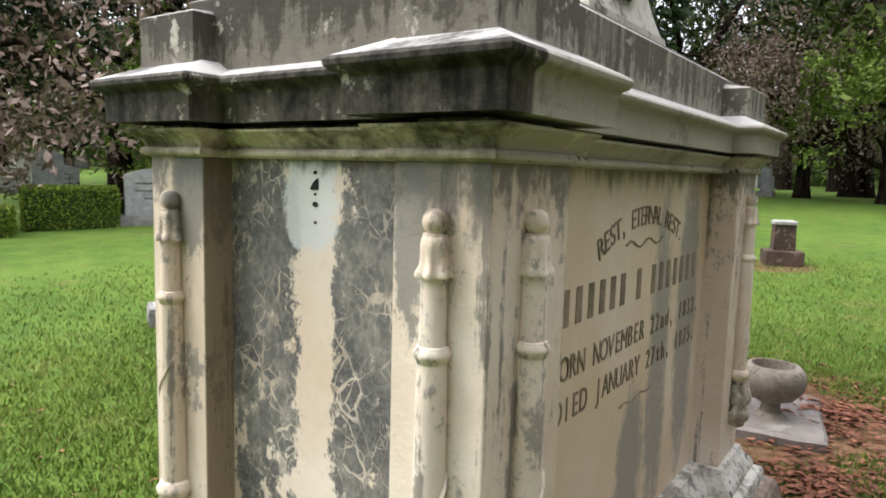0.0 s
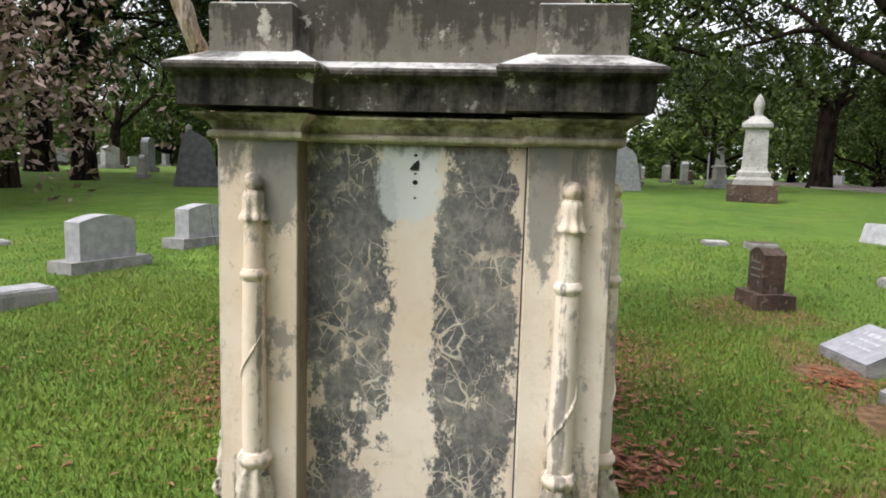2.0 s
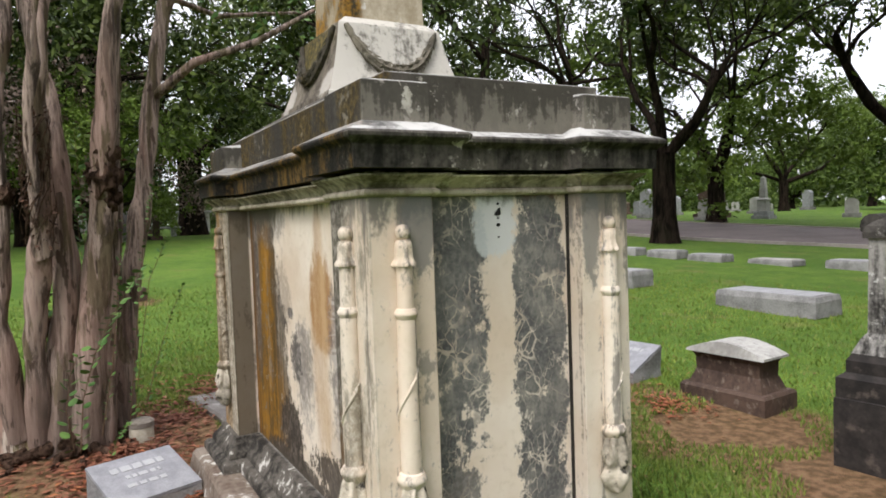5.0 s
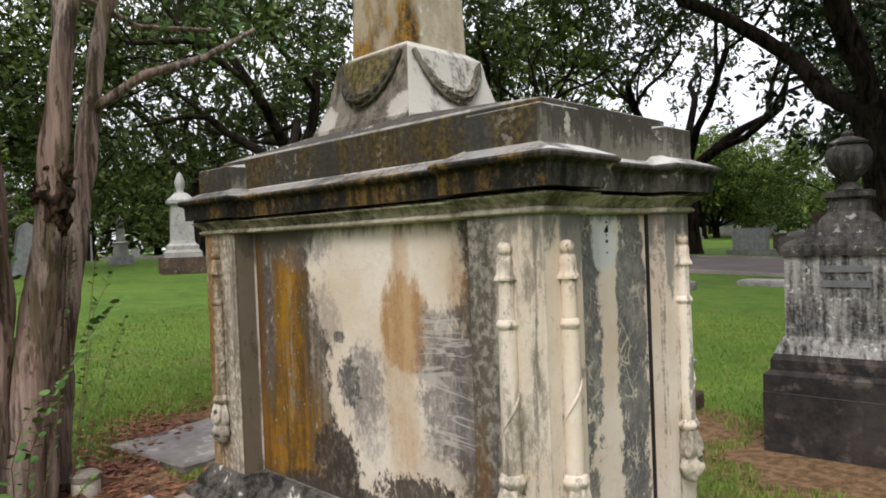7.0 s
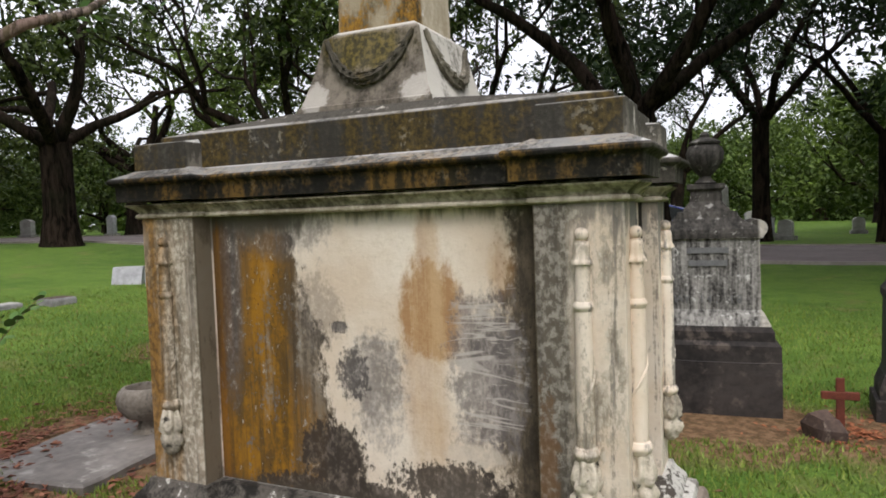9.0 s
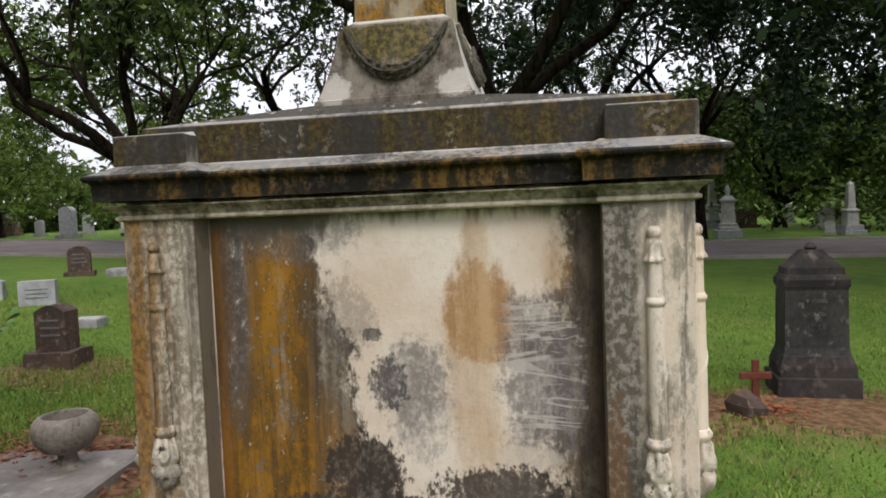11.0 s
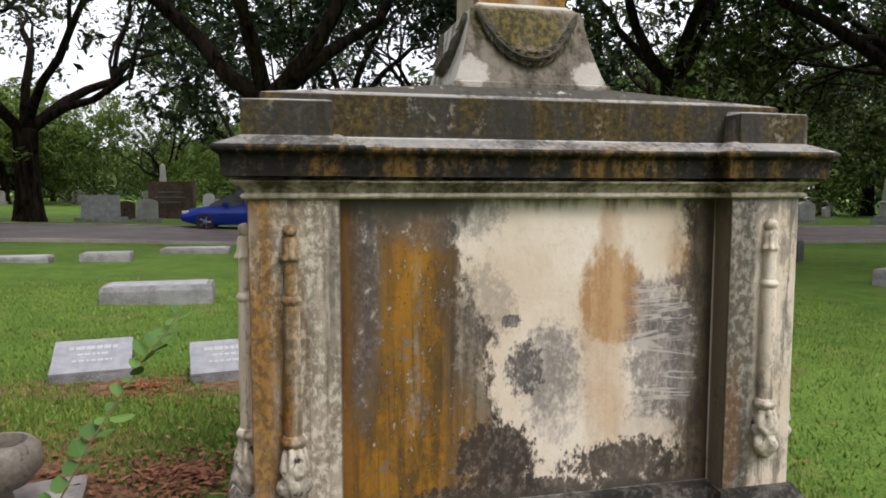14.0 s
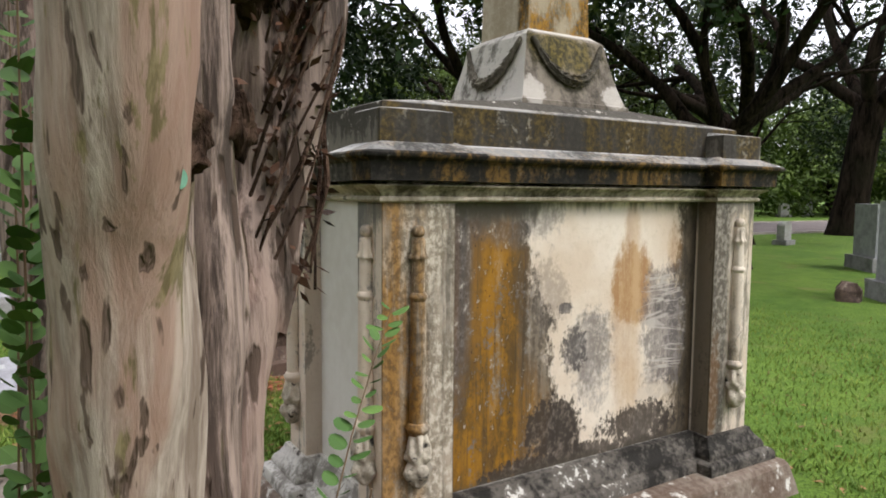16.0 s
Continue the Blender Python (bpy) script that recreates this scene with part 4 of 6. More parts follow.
def grass_stuff(name, count, area, tall, wide, material, seed):
    rng = np.random.default_rng(seed)
    x0, x1, y0, y1 = area
    xs, ys = rng.uniform(x0, x1, count), rng.uniform(y0, y1, count)
    keep = np.array([clear_of_things(a, b) for a, b in zip(xs, ys)])
    fade = np.minimum.reduce([xs - x0, x1 - xs, ys - y0, y1 - ys]) / 2.0
    keep &= rng.random(count) < np.clip(fade, 0, 1)
    xs, ys = xs[keep], ys[keep]
    n = len(xs)
    zs = np.array([ground_at(a, b) for a, b in zip(xs, ys)])
    h = rng.uniform(0.55, 1.15, n) * tall
    a, l, la = rng.uniform(0, 2 * np.pi, n), rng.uniform(0.1, 0.9, n), rng.uniform(0, 2 * np.pi, n)
    w = rng.uniform(0.7, 1.3, n) * wide
    v = np.empty((n, 3, 3))
    v[:, 0] = np.stack([xs + w * np.cos(a), ys + w * np.sin(a), zs - 0.004], 1)
    v[:, 1] = np.stack([xs - w * np.cos(a), ys - w * np.sin(a), zs - 0.004], 1)
    v[:, 2] = np.stack([xs + h * l * np.cos(la), ys + h * l * np.sin(la), zs + h], 1)
    me = bpy.data.meshes.new(name)
    me.from_pydata(v.reshape(-1, 3).tolist(), [], np.arange(3 * n).reshape(-1, 3).tolist())
    me.materials.append(material)
    return tagged(new(name, me), "short green lawn grass blades", "grass", kind="stuff")


def blade_material():
    s = Shader("grass_blade")
    r = s.island()
    col = s.mix(r, (0.085, 0.145, 0.020), (0.245, 0.300, 0.055))
    col = s.mix(s.step(r, 0.88, 0.95), col, (0.21, 0.175, 0.07))
    col = s.mix(s.calc("MULTIPLY", s.step(s.noise(0.5, 4), 0.42, 0.62), 0.4), col, (0.05, 0.11, 0.015))
    return s.done(col, 0.6, spec=0.25)


M_BLADE = blade_material()
grass_stuff("grass_near", 190000, (-6.0, 2.6, -0.2, 7.0), 0.040, 0.0052, M_BLADE, 3)
grass_stuff("grass_beyond", 150000, (-9.0, 8.0, -5.0, 12.0), 0.040, 0.0075, M_BLADE, 4)


def litter(name, count, spots, seed, colours, size):
    rng = np.random.default_rng(seed)
    verts, faces = [], []
    for _ in range(count):
        cx, cy, r = spots[rng.integers(len(spots))]
        a, d = rng.uniform(0, 6.283), r * abs(rng.normal(0, 0.55))
        x, y = cx + d * math.cos(a), cy + d * math.sin(a)
        if abs(x - CX) < 0.67 and abs(y - CY) < 1.24:
            continue
        s, t, up = size * rng.uniform(0.5, 1.2), rng.uniform(0, 6.283), rng.uniform(0.0, 0.5)
        c, q = math.cos(t), math.sin(t)
        z = ground_at(x, y) + rng.uniform(0.006, 0.03)
        b = len(verts)
        for u, w, k in ((-1, 0, 0.1), (-0.2, 0.42, up), (1, 0, 0.15), (-0.2, -0.42, up)):
            verts.append((x + s * (u * c - w * q), y + s * (u * q + w * c), z + s * k))
        faces += [(b, b + 1, b + 2), (b, b + 2, b + 3)]
    me = bpy.data.meshes.new(name)
    me.from_pydata(verts, [], faces)
    s = Shader("dead_leaf_" + name)
    r = s.island()
    me.materials.append(s.done(s.mix(r, *colours), 0.75))
    return tagged(new(name, me), "fallen dry brown oak leaves on the soil", "fallen leaves", kind="stuff")


litter("leaf_litter", 5200, [(-2.1, 3.7, 0.9), (-2.0, 3.3, 0.9), (-1.7, 4.2, 0.9), (-0.6, 4.3, 0.9), (-0.3, 4.6, 0.7), (-0.3, 3.5, 0.45), (-0.25, 2.6, 0.4), (-2.6, 4.4, 0.8), (-1.2, 4.9, 0.8)], 5, ((0.085, 0.024, 0.012), (0.26, 0.105, 0.058)), 0.034)
litter("wood_chips", 1300, [(-1.95, 3.0, 0.45), (-2.15, 3.2, 0.5), (1.4, 2.6, 0.35), (1.4, 4.0, 0.4), (1.15, 0.0, 0.5)], 6, ((0.16, 0.045, 0.02), (0.33, 0.12, 0.05)), 0.03)
litter("scattered_leaves", 900, [(-2, 1, 3.2), (0.5, 3, 2.2), (-3.5, 4, 2.5), (1, 6, 3)], 8, ((0.12, 0.06, 0.03), (0.28, 0.16, 0.07)), 0.028)


# ---- gravestones and other things on the lawn ----
M_GRANITE = simple("granite_grey", (0.23, 0.23, 0.235), (0.37, 0.37, 0.375), 30, 0.55, 0.2)
M_ROUGH = simple("granite_rock_faced", (0.16, 0.155, 0.15), (0.32, 0.31, 0.30), 18, 0.9, 1.0, 0.015)
M_WHITE = simple("marble_weathered", (0.27, 0.26, 0.24), (0.46, 0.45, 0.415), 8, 0.7, 0.3, c=(0.22, 0.215, 0.20))
M_BROWN = simple("granite_brown_stained", (0.040, 0.026, 0.020), (0.105, 0.068, 0.050), 9, 0.8, 0.4, c=(0.17, 0.135, 0.105))
M_DARK = simple("granite_dark", (0.05, 0.05, 0.052), (0.11, 0.11, 0.11), 20, 0.5, 0.2)
M_SOOT = simple("granite_soot_black", (0.016, 0.015, 0.014), (0.050, 0.047, 0.043), 8, 0.7, 0.3, c=(0.10, 0.095, 0.085))
M_LETTER2 = simple("letter_dark_grey", (0.10, 0.10, 0.10), (0.16, 0.16, 0.155), 30, 0.9)
M_PALELETTER = simple("letter_pale", (0.34, 0.34, 0.345), (0.40, 0.40, 0.405), 20, 0.8)
M_FACE = simple("granite_face", (0.20, 0.20, 0.212), (0.30, 0.30, 0.315), 40, 0.6, 0.15)
M_CONC = simple("concrete_wet", (0.10, 0.088, 0.078), (0.22, 0.195, 0.175), 5, 0.5, 0.4, c=(0.30, 0.28, 0.25))


def lump(bm, amount, freq, cuts=4):
    bmesh.ops.subdivide_edges(bm, edges=bm.edges[:], cuts=cuts, use_grid_fill=True)
    for v in bm.verts:
        v.co += amount * noise.noise_vector(v.co * freq)
    return bm


def bars(parent, cx, z0, w, rows, gap, y, tall=0.022, seed=1, material=None):
    """Unreadable writing as plain bars on a face that looks to -y."""
    rnd = random.Random(seed)
    for r in range(rows):
        half, z = w * rnd.uniform(0.22, 0.36), z0 - r * gap
        part("writing_bar", box(bmesh.new(), cx - half, cx + half, y - 0.003, y + 0.004, z - tall / 2, z + tall / 2), material or M_LETTER2, parent)


def bevel_marker(x, y, turn, w, d, hf, hb, label, seed):
    """A low slant-faced granite grave marker with a rock-faced body and a smooth sloping face."""
    t = thing("slant_marker", x, y, ground_z(x, y) - 0.02, turn, label, "grave marker", "slant grave markers")
    bm = bmesh.new()
    loft(bm, [[(-w / 2, -d / 2, 0), (w / 2, -d / 2, 0), (w / 2, d / 2, 0), (-w / 2, d / 2, 0)], [(-w / 2, -d / 2, hf), (w / 2, -d / 2, hf), (w / 2, d / 2, hb), (-w / 2, d / 2, hb)]])
    part("body", lump(bm, 0.012, 11, 6), M_ROUGH, t)
    s = (hb - hf) / d
    bm = bmesh.new()
    q = [(-w / 2, -d / 2), (w / 2, -d / 2), (w / 2, d / 2), (-w / 2, d / 2)]
    loft(bm, [[(a, b, hf + (b + d / 2) * s + k) for a, b in q] for k in (0.004, 0.02)])
    face = part("face", bm, M_FACE, t, "smooth grey granite face with worn writing")
    rnd = random.Random(seed)
    for r, wr in enumerate((0.62, 0.4, 0.5)):
        v0 = d / 2 - d * (0.27 + 0.2 * r)
        u = -w * wr / 2
        while u < w * wr / 2 - 0.01:
            l = rnd.uniform(0.03, 0.07) if r == 0 else rnd.uniform(0.02, 0.05)
            e, th = min(u + l, w * wr / 2), (0.022 if r == 0 else 0.013)
            bm = loft(bmesh.new(), [[(a, b, hf + (b + d / 2) * s + k) for a, b in ((u, v0 - th), (e, v0 - th), (e, v0 + th), (u, v0 + th))] for k in (0.018, 0.0225)])
            part("writing_bar", bm, M_PALELETTER, face)
            u = e + 0.012
    return t


bevel_marker(1.80, 4.47, -82, 0.56, 0.38, 0.08, 0.25, "grey granite slant marker set in red soil", 1)
bevel_marker(1.74, 3.46, -82, 0.56, 0.38, 0.08, 0.25, "grey granite slant marker with rock-faced sides", 2)
bevel_marker(-2.025, 2.98, 18, 0.44, 0.36, 0.08, 0.19, "weathered grey slant marker among fallen leaves", 3)


def flat_marker(x, y, turn, w, d, h, m, label="low flat pale stone grave marker on the grass"):
    t = thing("flat_marker", x, y, ground_z(x, y) - 0.015, turn, label, "grave marker", "flat grave markers")
    bm = bmesh.new()
    loft(bm, [rect(w / 2, d / 2, 0), rect(w / 2, d / 2, h * 0.75), rect(w / 2 * 0.97, d / 2 * 0.94, h), rect(w / 2 * 0.9, d / 2 * 0.85, h + 0.004)])
    part("body", lump(bm, 0.008, 9, 3), M_ROUGH, t)
    part("top_plate", box(bmesh.new(), -w * 0.44, w * 0.44, -d * 0.4, d * 0.4, h - 0.004, h + 0.012, 0.004), m, t)
    return t


for x, y, w, d, h, m, tn in ((-5.41, 3.75, 0.85, 0.35, 0.16, M_GRANITE, 62), (-5.31, 4.85, 0.75, 0.35, 0.16, M_GRANITE, 62), (-7.98, 5.9, 0.9, 0.3, 0.10, M_BROWN, 60), (-7.6, 6.9, 0.8, 0.35, 0.07, M_GRANITE, 60), (-7.96, 7.6, 0.8, 0.35, 0.09, M_WHITE, 60),
                             (3.6, 7.45, 0.36, 0.3, 0.12, M_WHITE, -80), (5.6, 7.45, 0.95, 0.5, 0.26, M_GRANITE, -85), (5.5, 4.6, 1.35, 0.55, 0.25, M_GRANITE, -88), (9.3, 11.0, 0.75, 0.4, 0.18, M_GRANITE, -85), (9.5, 10.0, 0.8, 0.4, 0.18, M_GRANITE, -85),
                             (9.7, 9.0, 0.85, 0.4, 0.15, M_GRANITE, -88), (10.1, 7.75, 0.95, 0.45, 0.12, M_WHITE, -88), (10.5, 6.4, 0.9, 0.45, 0.18, M_GRANITE, -88), (5.2, -6.9, 0.95, 0.5, 0.28, M_GRANITE, -70), (12.6, 5.0, 1.5, 0.5, 0.14, M_WHITE, -90), (12.4, 2.2, 1.4, 0.5, 0.14, M_WHITE, -90), (-4.6, 11.5, 0.5, 0.4, 0.08, M_BROWN, 40), (3.0, 10.2, 0.4, 0.35, 0.12, M_BROWN, 0), (2.4, 10.5, 0.35, 0.3, 0.08, M_WHITE, 0)):
    flat_marker(x, y, tn, w, d, h, m)


def headstone(x, y, turn, w, h, d, m, base=(0.0, 0.0, 0.0), top="serp", label="", group="headstones", seed=0, face=True):
    """An upright headstone on a rough base; top: serp (bowed), slant (sloping face), flat, lean (broken shape)."""
    t = thing("headstone", x, y, ground_z(x, y) - 0.02, turn, label, "headstone", group)
    bw, bd, bh = base
    if bh:
        part("base", lump(box(bmesh.new(), -bw / 2, bw / 2, -bd / 2, bd / 2, 0, bh), 0.012, 8, 4), M_BROWN if m == M_BROWN else M_ROUGH, t, "rock-faced granite base")
    n = 15
    outline = [(-w / 2, bh), (w / 2, bh)]
    for j in range(n):
        u = 1 - 2 * j / (n - 1)
        rise = {"serp": h * (0.86 + 0.14 * math.cos(u * math.pi / 2)), "arch": h - w * 0.35 * (1 - math.sqrt(max(0, 1 - u * u * 0.98))), "flat": h, "slant": h, "lean": h * (0.92 - 0.18 * abs(u + 0.3))}[top]
        outline.append((u * w / 2 * (0.62 + 0.38 * (1 - abs(u)) if top == "lean" else 1.0), bh + rise))
    bm = bmesh.new()
    loft(bm, [[(a, yy + (0.45 * d if top == "slant" and b > bh + 0.1 and yy < 0 else 0), b) for a, b in outline] for yy in (-d / 2, d / 2)])
    bmesh.ops.bevel(bm, geom=[e for e in bm.edges if e.calc_face_angle(0) > 0.9], offset=min(0.012, d * 0.1), segments=2, affect="EDGES")
    part("stone", bm, m, t)
    if face and top not in ("slant", "lean"):
        bars(t, 0, bh + h * 0.68, w, 3, h * 0.16, -d / 2 - 0.002, tall=h * 0.04, seed=seed)
    return t


headstone(-21.0, 10.0, 60, 0.95, 0.85, 0.3, M_GRANITE, (1.2, 0.5, 0.2), "serp", "pale grey bowed headstone behind a clipped hedge", seed=1)
headstone(-12.85, 8.05, 64, 1.3, 0.95, 0.3, M_GRANITE, (1.65, 0.5, 0.2), "serp", "wide pale granite headstone on a low base", seed=2)
headstone(-5.55, 6.68, 69, 0.72, 0.50, 0.26, M_GRANITE, (1.05, 0.42, 0.14), "serp", "pale granite headstone with bowed top on rough base", seed=3, face=False)
headstone(-5.25, 8.6, 70, 0.72, 0.46, 0.26, M_GRANITE, (1.05, 0.42, 0.14), "serp", "pale granite headstone with bowed top on rough base", seed=4, face=False)
headstone(-10.3, 19.0, 25, 1.35, 1.85, 0.45, M_DARK, (0, 0, 0), "lean", "tall dark grey slate headstone", seed=5)
headstone(-6.9, 16.4, 10, 0.5, 0.65, 0.3, M_WHITE, (0.65, 0.4, 0.15), "flat", "small white block headstone", seed=6)
headstone(2.86, 23.1, 0, 1.25, 1.75, 0.35, M_GRANITE, (0, 0, 0), "lean", "tall irregular grey granite boulder headstone", seed=7)
headstone(5.4, 11.5, -60, 0.55, 0.34, 0.3, M_GRANITE, (0, 0, 0), "slant", "small white slant headstone", "three small stones", seed=8)
headstone(5.45, 10.75, -60, 0.45, 0.36, 0.24, M_GRANITE, (0, 0, 0), "serp", "small white bowed headstone", "three small stones", seed=9)
headstone(5.1, 9.5, -60, 0.5, 0.40, 0.24, M_GRANITE, (0, 0, 0), "flat", "small pink and white square headstone", "three small stones", seed=10)
headstone(9.1, 12.0, -60, 0.45, 0.55, 0.18, M_BROWN, (0.6, 0.35, 0.12), "arch", "small brown scroll-topped headstone", seed=11)
headstone(1.70, 6.27, -82, 0.30, 0.44, 0.22, M_BROWN, (0.46, 0.38, 0.17), "serp", "brown granite headstone on a stepped brown base in red soil", seed=12)
headstone(9.1, -7.0, -55, 0.45, 0.5, 0.15, M_DARK, (0, 0, 0), "arch", "small dark round-topped headstone", "pair of dark stones", seed=13)
headstone(8.75, -7.9, -55, 0.45, 0.5, 0.15, M_DARK, (0, 0, 0), "arch", "small dark round-topped headstone", "pair of dark stones", seed=14)
headstone(1.25, -6.8, -40, 0.55, 1.2, 0.3, M_GRANITE, (0.8, 0.5, 0.3), "flat", "tall grey square headstone on a block base", seed=15)
headstone(3.6, -11.0, -40, 1.0, 1.1, 0.4, M_GRANITE, (1.3, 0.6, 0.3), "flat", "grey block monument on a stepped base", seed=16)


def post_stone(x, y):
    t = thing("post_stone", x, y, ground_z(x, y) - 0.02, 20, "small brown stone post with white top on square base", "grave marker")
    part("base", box(bmesh.new(), -0.24, 0.24, -0.22, 0.22, 0, 0.22, 0.015), M_BROWN, t)
    p = part("post", loft(bmesh.new(), [rect(0.14, 0.13, 0.2), rect(0.13, 0.12, 0.58)]), M_BROWN, t)
    part("cap", loft(bmesh.new(), [rect(0.145, 0.135, 0.575), rect(0.145, 0.135, 0.61), rect(0.12, 0.11, 0.63)]), M_WHITE, p)


post_stone(-1.55, 10.3)


def rock(x, y, r, h, m, label):
    t = thing("rough_stone", x, y, ground_z(x, y) - 0.03, 30, label, "stone")
    part("body", lump(loft(bmesh.new(), [rect(r, r * 0.8, 0), rect(r * 0.95, r * 0.75, h * 0.7), rect(r * 0.6, r * 0.5, h)]), 0.05, 5, 4), m, t)


rock(1.55, -6.1, 0.16, 0.30, M_BROWN, "rough brown broken stone stump on the lawn")


# curb-topped pillow stone with a white curved lid
def sarcophagus(x, y, turn):
    t = thing("pillow_tombstone", x, y, ground_z(x, y) - 0.02, turn, "low brown tombstone with curved white lid on stepped base", "tombstone")
    t.matrix_basis = t.matrix_basis @ Matrix.Diagonal((0.74, 0.74, 1.02, 1.0))
    part("base", loft(bmesh.new(), [rect(0.46, 0.27, 0), rect(0.46, 0.27, 0.12), rect(0.44, 0.25, 0.14)]), M_BROWN, t)
    part("body", loft(bmesh.new(), [rect(0.40, 0.21, 0.13), rect(0.38, 0.19, 0.17), rect(0.34, 0.155, 0.24), rect(0.345, 0.16, 0.33), rect(0.38, 0.19, 0.37)]), M_BROWN, t)
    rows = []
    for j in range(13):
        u = -1 + j / 6
        z = 0.375 + 0.075 * math.cos(u * math.pi / 2)
        rows.append([(u * 0.42, -0.22, 0.37), (u * 0.42, 0.22, 0.37), (u * 0.42, 0.20, z + 0.012), (u * 0.42, -0.20, z + 0.012)])
    smooth(part("lid", loft(bmesh.new(), rows), M_WHITE, t, "curved white lichen-spotted marble lid"))


sarcophagus(1.92, 2.45, -86)

# the tall urn monument
M_URN = cornice_stone("marble_black_streaked", (0.022, 0.020, 0.018), (0.33, 0.315, 0.285), (0.52, 0.51, 0.47), 0.6)
M_URNTOP = cornice_stone("marble_urn_black", (0.013, 0.012, 0.010), (0.070, 0.063, 0.054), (0.24, 0.23, 0.21), 0.5)
M_URNBASE = simple("granite_sooty_base", (0.012, 0.010, 0.009), (0.046, 0.038, 0.033), 6, 0.85, 0.5, c=(0.085, 0.068, 0.056))


def urn_monument(x, y, turn):
    t = thing("urn_monument", x, y, 0, turn, "tall blackened marble monument with urn on dark stepped base", "monument", size=0.94)
    part("plinth", lump(box(bmesh.new(), -0.50, 0.50, -0.42, 0.42, -0.05, 0.40), 0.01, 6, 4), M_URNBASE, t, "dark sooty stone plinth")
    part("step", loft(bmesh.new(), [rect(0.50, 0.39, 0.39), rect(0.50, 0.39, 0.52), rect(0.46, 0.35, 0.55), rect(0.46, 0.35, 0.62), rect(0.43, 0.32, 0.67)]), M_URNBASE, t)
    part("die", loft(bmesh.new(), [rect(0.44, 0.33, 0.66), rect(0.40, 0.29, 0.75), rect(0.375, 0.27, 0.78), rect(0.37, 0.265, 1.32), rect(0.385, 0.28, 1.34)]), M_URN, t, "white marble die with black rain streaks")
    part("pediment", loft(bmesh.new(), [rect(0.395, 0.285, 1.33), rect(0.395, 0.285, 1.365), rect(0.385, 0.275, 1.40), rect(0.34, 0.25, 1.43), rect(0.285, 0.225, 1.455), rect(0.24, 0.20, 1.49), rect(0.21, 0.185, 1.54)]), M_URNTOP, t)
    for sx in (-1, 1):
        bm = bmesh.new()
        loft(bm, [[(sx * 0.36 + 0.07 * math.cos(a), yy, 1.40 + 0.07 * math.sin(a)) for a in [2 * math.pi * i / 14 for i in range(14)]] for yy in (-0.24, 0.24)])
        part("scroll", bm, M_URNTOP, t)
    smooth(part("neck", loft(bmesh.new(), [rect(0.19, 0.17, 1.50), rect(0.17, 0.15, 1.56), rect(0.12, 0.11, 1.62), rect(0.115, 0.105, 1.70), rect(0.14, 0.13, 1.72), rect(0.14, 0.13, 1.76)]), M_URNTOP, t), 30)
    u = smooth(part("urn", lathe(bmesh.new(), [(0.07, 1.755), (0.085, 1.77), (0.05, 1.80), (0.045, 1.82), (0.07, 1.85), (0.115, 1.90), (0.14, 1.96), (0.145, 2.01), (0.13, 2.05), (0.10, 2.08)], 24), M_URNTOP, t))
    smooth(part("lid", lathe(bmesh.new(), [(0.12, 2.08), (0.125, 2.095), (0.08, 2.12), (0.035, 2.135), (0.04, 2.155), (0.02, 2.175), (0.002, 2.18)], 20), M_URNTOP, u))
    bars(t, 0, 1.24, 0.6, 2, 0.10, -0.272, tall=0.045, seed=4)
    for j, ch in enumerate("MAY 14, 18"):
        if ch != " ":
            letter = writing(ch, 0.085, 0.054 * (j - 4.5), 0.86, M_LETTER2, t, x=0.0)
            letter.data.transform(Matrix(((0, 1, 0, -0.02), (1, 0, 0, -0.28), (0, 0, 1, 0), (0, 0, 0, 1))))
    return t


urn_monument(1.76, 0.95, -84)

# dark gabled stone with a red cross beside it
def dark_monument(x, y, turn):
    t = thing("dark_monument", x, y, 0, turn, "blackened gothic headstone with stepped top and base", "headstone")
    t.matrix_basis = t.matrix_basis @ Matrix.Diagonal((0.70, 0.64, 1.0, 1.0))
    part("plinth", box(bmesh.new(), -0.42, 0.42, -0.33, 0.33, -0.03, 0.14, 0.012), M_URNBASE, t)
    part("step", loft(bmesh.new(), [rect(0.38, 0.29, 0.13), rect(0.38, 0.29, 0.22), rect(0.34, 0.26, 0.30)]), M_URNBASE, t)
    part("die", loft(bmesh.new(), [rect(0.34, 0.25, 0.29), rect(0.32, 0.23, 0.36), rect(0.31, 0.23, 0.80), rect(0.33, 0.25, 0.84)]), M_SOOT, t)
    part("top", loft(bmesh.new(), [rect(0.33, 0.25, 0.83), rect(0.33, 0.25, 0.88), rect(0.29, 0.21, 0.92), rect(0.28, 0.20, 0.97), rect(0.19, 0.14, 1.03), rect(0.13, 0.10, 1.08), rect(0.11, 0.09, 1.10)]), M_URNBASE, t)
    smooth(part("finial", lathe(bmesh.new(), [(0.05, 1.09), (0.07, 1.12), (0.04, 1.15), (0.002, 1.16)], 12), M_URNBASE, t))
    bars(t, 0, 0.72, 0.36, 3, 0.10, -0.233, tall=0.025, seed=9, material=M_URNTOP)


dark_monument(1.72, -0.42, -92)
M_RED = simple("rust_red_iron", (0.070, 0.018, 0.010), (0.14, 0.034, 0.018), 30, 0.7)
cross = thing("iron_cross", 1.18, 0.12, 0, -84, "small rust-red iron grave cross in the soil", "cross")
part("upright", box(bmesh.new(), -0.025, 0.025, -0.012, 0.012, -0.05, 0.36, 0.004), M_RED, cross)
part("crossbar", box(bmesh.new(), -0.11, 0.11, -0.015, 0.015, 0.22, 0.27, 0.004), M_RED, cross)
